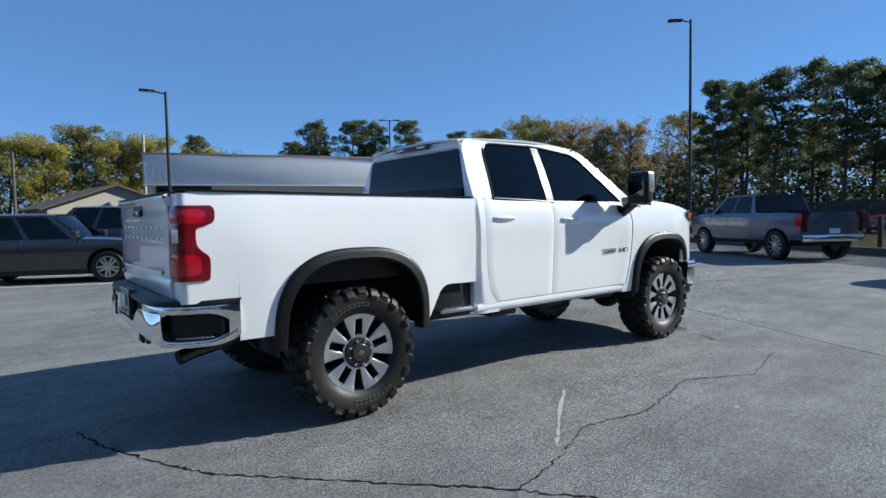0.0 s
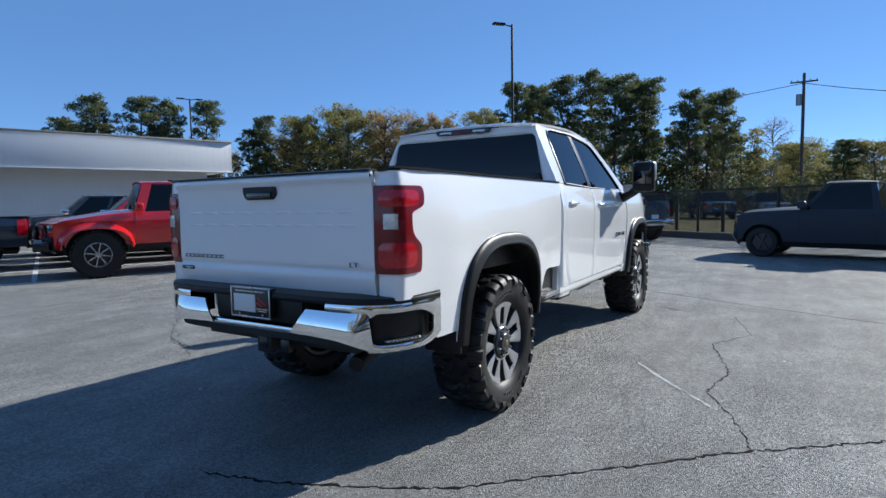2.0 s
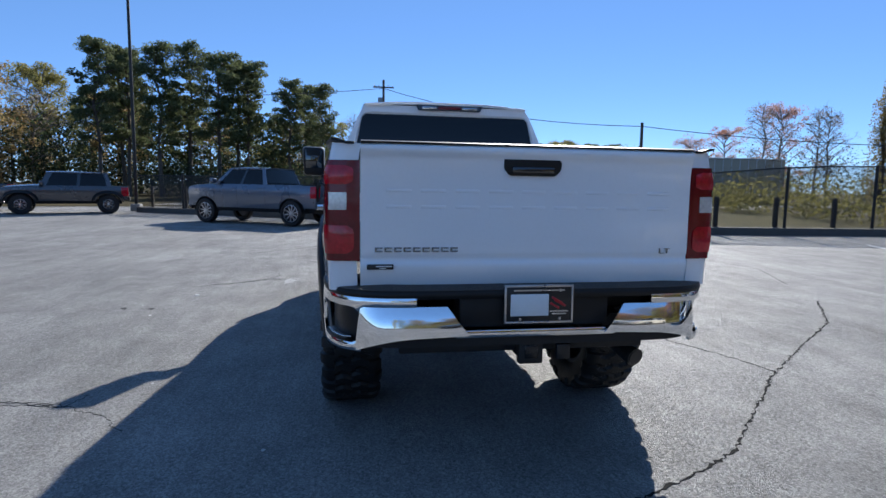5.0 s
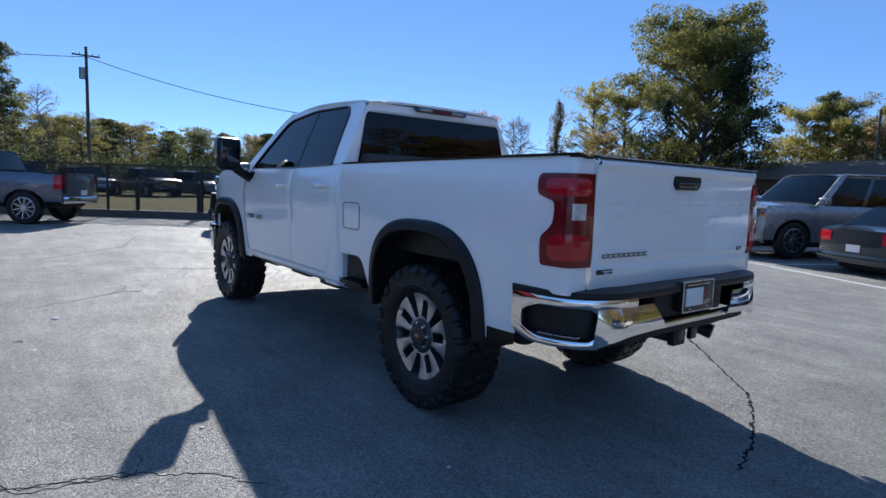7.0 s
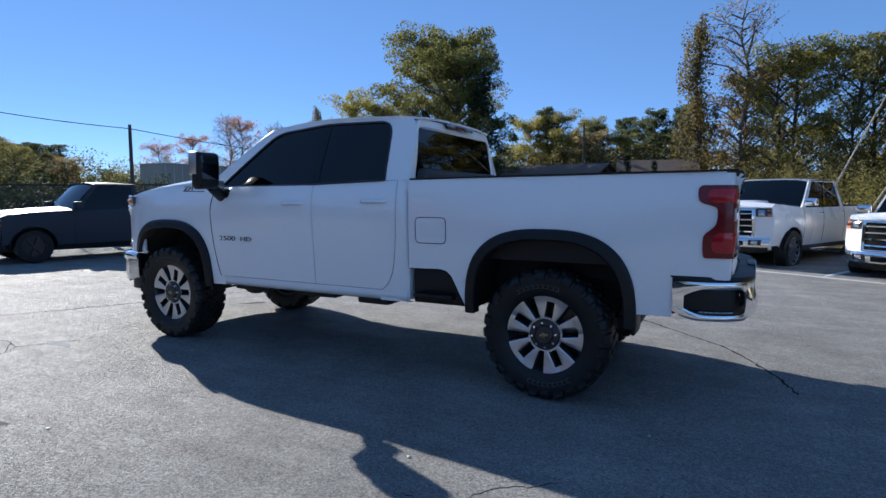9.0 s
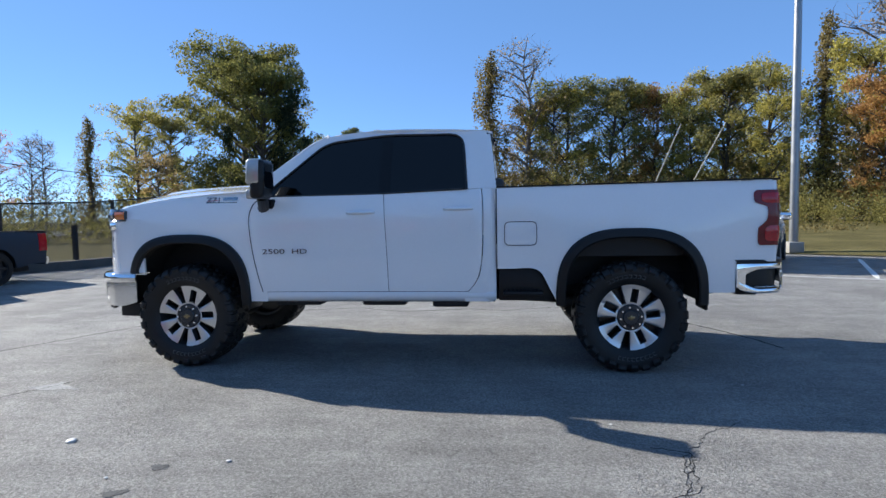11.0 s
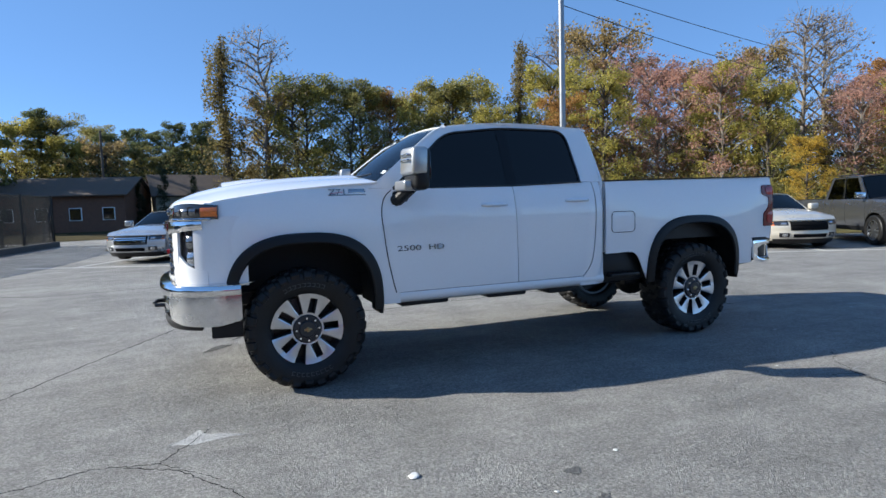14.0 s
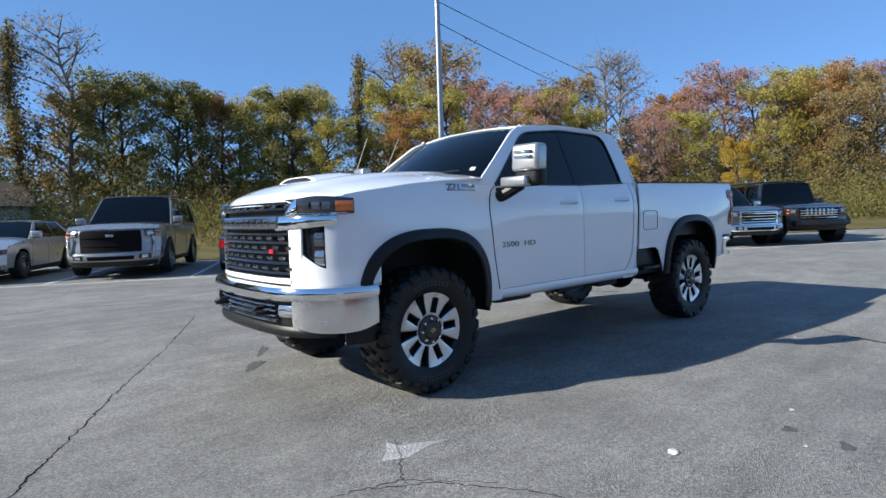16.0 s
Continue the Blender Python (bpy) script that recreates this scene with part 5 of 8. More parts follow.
def road_wheel(owner, radius, style, width=0.24):
    """A road wheel facing +y, shared by all the cars that have it."""
    key = (round(radius, 3), style)
    if key not in WHEELS:
        turn = Matrix.Rotation(radians(-90), 4, "X")
        rim = radius * (0.66 if style != "mud" else 0.52)
        h = width / 2
        bm = bmesh.new()
        lathe(bm, [(rim, h * 0.8), (rim * 1.03, h), (radius * 0.93, h), (radius * 0.985, h * 0.82), (radius, h * 0.3), (radius, -h * 0.3), (radius * 0.985, -h * 0.82), (radius * 0.93, -h), (rim, -h * 0.8)], 36, turn, True)
        if style == "mud":
            for k in range(26):
                for sd in (-1, 1):
                    box(bm, -0.035, 0.035, min(sd * h * 0.45, sd * h * 1.05), max(sd * h * 0.45, sd * h * 1.05), radius - 0.02, radius + 0.012, 0.0, Matrix.Rotation(2 * math.pi * (k + 0.25 * sd) / 26, 4, "Y"))
        tyre = bm
        bm = bmesh.new()
        lathe(bm, [(0.001, -0.01), (rim * 0.98, -0.01), (rim * 1.0, h * 0.9), (rim * 0.93, h * 0.86), (rim * 0.9, 0.02), (0.001, 0.02)], 32, turn)
        back = bm
        bm = bmesh.new()
        count = {"five": 5, "ten": 10, "six": 6, "mud": 8, "steelie": 6}[style]
        for k in range(count):
            a = 2 * math.pi * k / count
            w = rim * (0.17 if count < 7 else 0.085)
            m = Matrix.Rotation(-a, 4, "Y")
            for sd in ((-1, 1) if style in ("five", "six") else (0,)):
                vs = [(-w * 0.55 + sd * w * 0.5, 0.16 * rim), (w * 0.55 + sd * w * 0.5, 0.16 * rim), (w * 0.5 + sd * w * 1.15, 0.95 * rim), (-w * 0.5 + sd * w * 1.15, 0.95 * rim)]
                hi_ = [bm.verts.new(m @ Vector((px, h * 0.78, pz))) for px, pz in vs]
                lo_ = [bm.verts.new(m @ Vector((px, h * 0.45, pz))) for px, pz in vs]
                bm.faces.new(hi_)
                for i in range(4):
                    bm.faces.new((lo_[i], lo_[(i + 1) % 4], hi_[(i + 1) % 4], hi_[i]))
        lathe(bm, [(rim * 0.24, h * 0.5), (rim * 0.22, h * 0.85), (0.001, h * 0.88)], 16, turn)
        lathe(bm, [(rim * 0.93, h * 0.7), (rim * 0.95, h * 0.93), (rim * 1.01, h * 0.9)], 32, turn)
        meshes = []
        for nm, b, mat in (("tyre", tyre, RUBBER), ("wheel_backing", back, WHEEL_GREY), ("rim", bm, MACHINED if style not in ("mud", "steelie") else (STEEL if style == "mud" else WHEEL_GREY))):
            bmesh.ops.recalc_face_normals(b, faces=b.faces)
            me = bpy.data.meshes.new(nm)
            b.to_mesh(me)
            b.free()
            me.materials.append(mat)
            me.shade_smooth()
            me.set_sharp_from_angle(angle=radians(35))
            meshes.append(me)
        WHEELS[key] = meshes
    tyre, back, rim = WHEELS[key]
    w = new("wheel", tyre)
    w.parent = owner
    for nm, me in (("wheel_backing", back), ("rim", rim)):
        o = new(nm, me)
        o.parent = w
    return w


def vehicle(name, label, category, x, y, heading, paint, kind="suv", L=4.9, W=1.95, H=1.75, wb=2.9, shift=0.0, R=0.37, sill=0.34, belt=1.06, hood=0.98,
            cowl=0.95, top=0.35, tail=-1.9, back=None, style="five", grille="black", trim="body", windows=2, flares=False, mud=False, group="parked cars", z=None, cuts=None):
    """A parked car built from flank panels, hood, nose, tail, roof, posts, panes, lamps and wheels; x forward."""
    gz = ground_z(x, y) if z is None else z
    T = thing(name, label, category, pose(x, y, gz, 0, 0, heading), group)
    P_ = PAINT[paint]
    half, hw = L / 2, W / 2
    nose_in, tail_in = (0.16 if flares else 0.20 if kind in ("pickup", "cab") else 0.32), 0.10
    base_back = back if back is not None else tail - 0.30
    ax_f, ax_r = wb / 2 + shift, -wb / 2 + shift
    ar = R + 0.075

    def wide(xx):
        e = max(0.0, (abs(xx) - 0.30 * L) / (0.2 * L))
        return hw * (1 - 0.085 * e * e)

    def y_at(xx, zz):
        t = (zz - sill) / max(0.1, belt - sill)
        return wide(xx) * curve_at([(-0.2, 0.93), (0.0, 0.955), (0.35, 0.99), (0.65, 1.0), (0.9, 0.975), (1.0, 0.945), (1.3, 0.90)], t)

    tail_z = belt if kind != "sedan" else belt - 0.02
    hi = lambda xx: curve_at([(-half, tail_z - (0.05 if kind == "sedan" else 0)), (base_back, belt), (cowl, belt), (half - 0.35, hood - 0.03), (half - nose_in, hood - 0.09)], xx)

    def lo(xx):
        for c in (ax_f, ax_r):
            d = abs(xx - c)
            if d < ar:
                return max(sill, R + (ar ** 2.3 - d ** 2.3) ** (1 / 2.3))
        return sill + (0.06 if abs(xx) > wb / 2 + ar else 0)
    for s in (1, -1):
        bm = bmesh.new()
        xs = spaced(-half + tail_in, half - nose_in, (ax_f - ar, ax_f + ar, ax_r - ar, ax_r + ar), 26)
        columns(bm, xs, lo, hi, 8, lambda xx, v, l_, h_: (xx, s * y_at(xx, l_(xx) + (h_(xx) - l_(xx)) * v), l_(xx) + (h_(xx) - l_(xx)) * v), 0.02)
        flank = part("body_side", bm, P_, T)
        # door joints and handles
        doors = {"suv": (cowl - 0.05, (cowl + tail) / 2 + 0.12, max(ax_r + ar * 0.55, tail + 0.2)), "sedan": (cowl - 0.05, (cowl + tail) / 2 + 0.12, max(ax_r + ar * 0.6, tail - 0.1)), "pickup": (cowl - 0.05, (cowl + base_back) / 2 + 0.10, base_back + 0.06), "cab": (cowl - 0.05, base_back + 0.10)}[kind]
        for xx in doors:
            bm = bmesh.new()
            z0, z1 = max(lo(xx), sill + 0.06), hi(xx) - 0.005
            tube(bm, [(xx, s * (y_at(xx, z0 + (z1 - z0) * k / 8) + 0.001), z0 + (z1 - z0) * k / 8) for k in range(9)], 0.004, 4)
            part("door_joint", bm, SATIN_BLACK, flank)
        for xx in doors[1:]:
            bm = bmesh.new()
            zz = belt - 0.13
            box(bm, xx + 0.06, xx + 0.25, min(s * (y_at(xx, zz) - 0.01), s * (y_at(xx, zz) + 0.025)), max(s * (y_at(xx, zz) - 0.01), s * (y_at(xx, zz) + 0.025)), zz - 0.014, zz + 0.014, 0.008)
            part("door_handle", bm, P_ if trim == "body" else CHROME, flank)
        bm = bmesh.new()
        sheet(bm, 20, 2, lambda u, v: (ax_r + ar + (ax_f - ax_r - 2 * ar) * u, s * (hw * (0.93 + 0.03 * v)), sill - 0.10 + 0.12 * v), 0.03)
        part("sill_trim", bm, BLACK_PLASTIC, T)
        for c in (ax_f, ax_r):
            bm = bmesh.new()
            sheet(bm, 20, 2, lambda u, v: (c + (ar + 0.01) * math.cos(math.pi * u), s * (hw * 0.97 - 0.45 * v), R + (ar + 0.01) * math.sin(math.pi * u)), 0.01)
            part("wheel_well", bm, UNDER, T)
            if flares:
                bm = bmesh.new()
                def flare(u, v):
                    a = math.pi * (0.03 + 0.94 * u)
                    rr = ar + 0.03 + 0.09 * (1 - v) * math.sin(a) ** 0.3
                    return c + (ar + 0.06) * 1.05 * math.cos(a) * (1 + 0.1 * (1 - v)), s * (hw - 0.03 + 0.20 * v), R + rr * abs(math.sin(a)) ** 0.55 - 0.03 * v
                sheet(bm, 20, 4, flare, 0.03)
                part("wing_flare", bm, P_ if flares == "body" else BLACK_PLASTIC, T)
            w = road_wheel(T, R, style, 0.32 if mud else 0.24)
            w.matrix_basis = pose(c, s * (hw - (0.10 if not mud else 0.03)), R, 0, 0, 0 if s > 0 else 180) @ Matrix.Rotation(0.4 * c, 4, "Y")
        # mirror
        bm = bmesh.new()
        mx = cowl - 0.12
        box(bm, mx - 0.07, mx + 0.09, min(s * (hw * 0.97), s * (hw + 0.20)), max(s * (hw * 0.97), s * (hw + 0.20)), belt + 0.03, belt + 0.20, 0.035, None, 3)
        part("door_mirror", bm, P_ if trim == "body" else CHROME, T)

    def face(front, q0, q1, z0, z1, off=0.0, nu=16, nv=5, thick=0.03, bulge=0.0):
        bm = bmesh.new()
        wv = wide(half - nose_in)
        def fn(u, v):
            q = q0 + (q1 - q0) * u
            zz = z0 + (z1 - z0) * v
            yy = y_at(half - nose_in if front else half - tail_in, min(zz, belt)) * q
            d = off + bulge * math.sin(math.pi * v)
            xx = (half - nose_in * abs(q) ** 2.6 + d) if front else -(half - tail_in * abs(q) ** 3 + d)
            if front:
                xx -= 2.2 * max(0.0, zz - hood + 0.24) ** 2 + 0.9 * max(0.0, sill + 0.20 - zz) ** 2 + 0.02 * math.sin(9 * zz)
            return xx, yy, zz
        sheet(bm, nu, nv, fn, thick)
        return bm
    nose_top = hood - 0.09
    part("nose", face(True, -1, 1, sill - 0.02, nose_top, 0, 28, 12, bulge=0.02), P_, T)
    part("tail_panel", face(False, -1, 1, sill + 0.02, hi(-half), 0, 24, 10, bulge=0.015), P_, T)
    # hood and deck
    bm = bmesh.new()
    def bonnet(u, v):
        q = 2 * v - 1
        xf = half - nose_in * abs(q) ** 2.6
        xx = cowl - 0.06 * q * q + (xf - cowl + 0.06 * q * q) * u
        yy = y_at(min(xx, half - nose_in), hi(min(xx, half - nose_in))) * q
        edge = hi(min(xx, half - nose_in))
        return xx, yy, edge + (0.055 + 0.02 * (1 - u)) * (1 - abs(q) ** 3) * min(1, (1.02 - u) * 5)
    sheet(bm, 18, 20, bonnet, 0.02)
    part("hood", bm, P_, T)
    if kind in ("sedan", "suv"):
        bm = bmesh.new()
        sheet(bm, 10, 16, lambda u, v: (-half + tail_in * abs(2 * v - 1) ** 3 + (base_back + half) * u, y_at(-half + 0.1 + (base_back + half - 0.1) * u, belt) * (2 * v - 1), hi(-half + (base_back + half) * u) + 0.03 * (1 - abs(2 * v - 1) ** 3)), 0.02)
        part("rear_deck", bm, P_, T)
    else:
        bm = bmesh.new()
        box(bm, -half + 0.06, base_back, -hw + 0.14, hw - 0.14, sill + 0.28, sill + 0.32)
        box(bm, base_back - 0.04, base_back, -hw + 0.06, hw - 0.06, sill + 0.2, belt)
        for s in (1, -1):
            box(bm, -half + 0.1, base_back, min(s * (hw - 0.16), s * (hw - 0.13)), max(s * (hw - 0.16), s * (hw - 0.13)), sill + 0.3, belt + 0.005)
            box(bm, -half + 0.1, base_back, min(s * (hw - 0.16), s * (hw * 0.93)), max(s * (hw - 0.16), s * (hw * 0.93)), belt - 0.02, belt + 0.012)
        box(bm, -half + 0.04, -half + 0.10, -hw + 0.12, hw - 0.12, sill + 0.3, belt + 0.012)
        part("cargo_bed", bm, BLACK_PLASTIC, T)
    # cabin above the belt
    bw, tw = hw * 0.925, hw * (0.72 if kind == "sedan" else 0.78)
    zt = H - 0.055
    cb, tb = cowl - 0.02, top
    def side_pt(u, v, s, off=0.0):
        x0, x1 = cb + (tb - cb) * v, base_back + (tail - base_back) * v
        return x0 + (x1 - x0) * u, s * (bw + (tw - bw) * v ** 1.1 + off), belt - 0.005 + (zt - belt + 0.005) * v
    bm = bmesh.new()
    sheet(bm, 14, 8, lambda u, v: ((lambda q, p: (p[0] + 0.06 * (1 - q * q) + 0.02 * math.sin(math.pi * v), p[1] * q / 1.0 * 0.955, p[2] + 0.02 * (1 - q * q)))(2 * u - 1, side_pt(0.0, v, 1))), 0.006)
    part("windscreen", bm, CAR_GLASS, T)
    bm = bmesh.new()
    sheet(bm, 14, 6, lambda u, v: ((lambda q, p: (p[0] - 0.03 * (1 - q * q) + 0.008, p[1] * q * 0.94, p[2]))(2 * u - 1, side_pt(1.0, 0.08 + 0.9 * v, 1))), 0.006)
    part("back_window", bm, CAR_GLASS, T)
    bm = bmesh.new()
    sheet(bm, 20, 18, lambda u, v: ((lambda q: (top + 0.04 + 0.05 * (1 - q * q) + (tail - 0.03 - top - 0.04 - 0.05 * (1 - q * q)) * u, tw * 1.02 * q, zt - 0.02 + 0.075 * (1 - abs(q) ** 4) ** 0.8 * (0.55 + 0.45 * math.sin(math.pi * min(1, 0.12 + 0.9 * u)))))(2 * v - 1)), 0.03)
    part("roof", bm, P_, T)
    for s in (1, -1):
        edges = [0.0, *(cuts or {1: (0.09, 0.90), 2: (0.09, 0.50, 0.55, 0.93), 3: (0.07, 0.36, 0.40, 0.68, 0.72, 0.95)}[windows]), 1.0]
        for k in range(0, len(edges), 2):
            bm = bmesh.new()
            sheet(bm, 3, 8, lambda u, v: side_pt(edges[k] + (edges[k + 1] - edges[k]) * u, v, s, 0.006), 0.035)
            part("roof_post", bm, P_ if (cuts or k in (0, len(edges) - 2)) else GLOSS_BLACK, T)
        for k in range(1, len(edges) - 1, 2):
            bm = bmesh.new()
            sheet(bm, 4, 6, lambda u, v: side_pt(edges[k] + (edges[k + 1] - edges[k]) * u, v, s, -0.004), 0.006)
            part("side_window", bm, CAR_GLASS, T)
    bm = bmesh.new()
    box(bm, min(base_back, tail) + 0.05, cowl + 0.2, -hw + 0.16, hw - 0.16, sill - 0.06, sill + 0.10)
    for sx in ((top - 0.25, top - 1.05) if kind != "cab" else (top - 0.3,)):
        for s in (1, -1):
            box(bm, sx - 0.12, sx + 0.06, min(s * 0.12, s * 0.66), max(s * 0.12, s * 0.66), sill + 0.1, belt + 0.28, 0.05)
    box(bm, cowl - 0.35, cowl, -hw + 0.2, hw - 0.2, sill + 0.3, belt - 0.04, 0.05)
    part("cabin", bm, INTERIOR, T)
    bm = bmesh.new()
    box(bm, -half + 0.3, half - 0.35, -hw + 0.35, hw - 0.35, sill - 0.12, sill + 0.02, 0.03)
    box(bm, ax_f - 0.9 if ax_f - 0.9 > cowl else cowl, half - 0.3, -hw + 0.3, hw - 0.3, sill - 0.05, hood - 0.14, 0.05)
    part("underbody", bm, UNDER, T)
    # lamps, grille, bumpers, plate
    truck = kind in ("pickup", "cab")
    lz1, lz0 = nose_top - 0.02, nose_top - (0.15 if kind == "sedan" else 0.20)
    inner = 0.60 if kind == "sedan" else 0.70
    for s in (1, -1):
        head = part("headlight", face(True, s * inner, s * 0.99, lz0, lz1, 0.010, 10, 5, 0.02, 0.012), HEADLAMP, T)
        part("lamp_element", face(True, s * (inner + 0.05), s * (inner + 0.17), lz0 + 0.03, lz1 - 0.035, 0.020, 5, 4, 0.02, 0.014), CLEAR_LENS, head)
        part("turn_lens", face(True, s * 0.91, s * 0.985, lz0 + 0.015, lz1 - 0.025, 0.020, 4, 3, 0.02), AMBER_LENS, head)
        fog = part("fog_surround", face(True, s * 0.60, s * 0.84, sill + 0.075, sill + 0.185, 0.066, 6, 4, 0.02), SATIN_BLACK, T)
        part("fog_lamp", face(True, s * 0.66, s * 0.78, sill + 0.09, sill + 0.17, 0.074, 6, 3, 0.02, 0.008), CLEAR_LENS, fog)
        th = (belt - 0.44, belt - 0.05) if kind != "sedan" else (belt - 0.30, belt - 0.10)
        tail_lamp = part("tail_light", face(False, s * ({"pickup": 0.80, "cab": 0.84, "sedan": 0.62}.get(kind, 0.84)), s * 1.0, *th, 0.014, 6, 5, 0.02, 0.006), RED_LENS, T)
        bm = bmesh.new()
        reach = 0.20 if truck else 0.26
        sheet(bm, 5, 6, lambda u, v: (lambda xx, zz: (xx, s * (y_at(xx, zz) + 0.010), zz))(-half + 0.07 + reach * u, th[0] + (th[1] - th[0]) * v), 0.02)
        part("side_lens", bm, RED_LENS, tail_lamp)
    gm = {"black": SATIN_BLACK, "chrome": CHROME, "slots": SATIN_BLACK}[grille]
    gw = {"sedan": 0.56, "suv": 0.64}.get(kind, 0.66)
    g0, g1 = sill + 0.25, nose_top - 0.035
    g = part("grille", face(True, -gw, gw, g0, g1, 0.030, 14, 5, 0.02, 0.008), MESH_BLACK, T)
    if trim == "chrome":
        for name, q0, q1, z0, z1 in (("grille_rim", -gw - 0.03, gw + 0.03, g1 - 0.03, g1 + 0.012), ("grille_rim", -gw - 0.03, gw + 0.03, g0 - 0.02, g0 + 0.02), ("grille_rim", gw - 0.025, gw + 0.03, g0, g1), ("grille_rim", -gw - 0.03, -gw + 0.025, g0, g1)):
            part(name, face(True, q0, q1, z0, z1, 0.046, 12, 4, 0.03, 0.004), CHROME, g)
    bars = 4 if grille != "black" else 2
    for k in range(bars):
        zz = g0 + (g1 - g0) * (k + 0.8) / (bars + 0.6)
        part("grille_bar", face(True, -gw + 0.03, gw - 0.03, zz - 0.013, zz + 0.013, 0.048, 12, 2, 0.02), gm if grille == "chrome" else MESH_BLACK if grille == "black" else DARK_CHROME, g)
    bumper = part("front_bumper", face(True, -0.99, 0.99, sill + 0.03, sill + 0.225, 0.040, 24, 5, 0.03, 0.022), CHROME if trim == "chrome" else (BLACK_PLASTIC if flares else P_), T)
    part("bumper_intake", face(True, -0.5, 0.5, sill + 0.065, sill + 0.155, 0.068, 12, 3, 0.02), MESH_BLACK, bumper)
    part("front_valance", face(True, -0.96, 0.96, sill - 0.09, sill + 0.035, 0.030, 20, 3, 0.03, 0.01), BLACK_PLASTIC, T)
    part("rear_bumper", face(False, -0.99, 0.99, sill + 0.02, sill + 0.20, 0.06, 24, 4, 0.04, 0.02), CHROME if trim == "chrome" or truck else (BLACK_PLASTIC if flares or kind == "suv" else P_), T)
    part("plate", face(False, -0.17, 0.17, sill + 0.24, sill + 0.38, 0.03, 4, 2, 0.01), PLATE_WHITE, T)
    return T


def add_parts(T, items):
    """Extra parts as plain bevelled bars: name, material, box, bevel."""
    for nm, mat, b, bev in items:
        bm = bmesh.new()
        box(bm, *b, bev)
        part(nm, bm, mat, T)


ROW = 63.7
def row(s, depth):
    """A place in the row of cars by the white line: s along the line, depth behind it."""
    return 0.5 - 0.896 * s - 0.443 * depth, -9.83 + 0.443 * s - 0.896 * depth


def build_cars():
    g1, g2, g3 = "cars parked along the white line", "cars parked by the showroom", "cars by the chain link fence"
    fus = vehicle("sedan", "silver four door sedan with chrome grille bars", "car", *row(-5.1, 3.1), ROW, "silver", "sedan", 4.84, 1.83, 1.45, 2.73, 0.05, 0.33, 0.24, 0.95, 0.84, 0.95, 0.18, -1.25, -1.95, "ten", "chrome", group=g1, z=0.06)
    esc = vehicle("large_suv", "grey full size SUV with a dark mesh grille", "SUV", *row(-1.86, 3.1), ROW, "steel", "suv", 5.38, 2.16, 2.04, 3.07, 0.08, 0.42, 0.36, 1.24, 1.24, 1.05, 0.25, -2.25, -2.5, "ten", "black", windows=3, group=g1, z=0.05)
    add_parts(esc, [("roof_rail", DARK_CHROME, (-2.1, 0.1, 0.76, 0.80, 1.99, 2.035), 0.015), ("roof_rail", DARK_CHROME, (-2.1, 0.1, -0.80, -0.76, 1.99, 2.035), 0.015), ("light_blade", CLEAR_LENS, (2.50, 2.56, 0.88, 0.93, 0.55, 0.98), 0.012), ("light_blade", CLEAR_LENS, (2.50, 2.56, -0.93, -0.88, 0.55, 0.98), 0.012), ("badge", STEEL, (2.70, 2.725, -0.08, 0.08, 0.96, 1.03), 0.01)])
    vehicle("coupe_sedan", "dark grey sedan parked nose in beside a white pickup", "car", *row(1.35, 3.3), ROW + 180, "charcoal", "sedan", 4.85, 1.9, 1.45, 2.8, 0, 0.35, 0.26, 0.98, 0.86, 0.9, 0.15, -1.2, -1.85, "ten", group=g1, z=-0.05)
    gm = vehicle("crew_pickup", "white crew cab pickup with a chrome grille", "pickup truck", *row(3.55, 3.5), ROW, "white", "pickup", 6.0, 2.03, 2.0, 3.9, 0.05, 0.43, 0.50, 1.34, 1.44, 1.55, 0.85, -0.55, -0.75, "six", "chrome", "chrome", group=g1, z=-0.12)
    add_parts(gm, [("hood_scoop", PAINT["white"], (1.75, 2.4, -0.38, 0.38, 1.38, 1.49), 0.05), ("grille_emblem", BADGE_RED, (3.04, 3.075, -0.14, 0.14, 1.05, 1.12), 0.005), ("side_step", CHROME, (-0.6, 1.2, 0.98, 1.06, 0.40, 0.45), 0.015), ("side_step", CHROME, (-0.6, 1.2, -1.06, -0.98, 0.40, 0.45), 0.015)])
    vehicle("large_suv", "white full size SUV with a bright mesh grille", "SUV", *row(6.7, 3.1), ROW, "white", "suv", 5.2, 2.04, 1.9, 2.95, 0.08, 0.41, 0.34, 1.18, 1.24, 1.1, 0.42, -2.2, -2.45, "six", "chrome", "chrome", windows=3, group=g1, z=-0.1)
    vehicle("sedan", "beige compact sedan with a dark grille", "car", *row(13.0, 2.75), ROW + 4, "beige", "sedan", 4.5, 1.78, 1.48, 2.65, 0.05, 0.31, 0.24, 0.96, 0.84, 0.95, 0.2, -1.15, -1.8, "five", group=g1, z=0.0)
    ti = vehicle("crew_pickup", "grey crew cab pickup with a chrome slatted grille", "pickup truck", *row(16.3, 3.0), ROW - 4, "grey", "pickup", 5.7, 2.0, 1.93, 3.55, 0.05, 0.40, 0.46, 1.22, 1.22, 1.45, 0.78, -0.6, -0.8, "six", "chrome", "chrome", group=g1, z=0.0)
    add_parts(ti, [("roof_rail", SATIN_BLACK, (-0.5, 0.6, 0.70, 0.74, 1.90, 1.94), 0.01), ("roof_rail", SATIN_BLACK, (-0.5, 0.6, -0.74, -0.70, 1.90, 1.94), 0.01)])
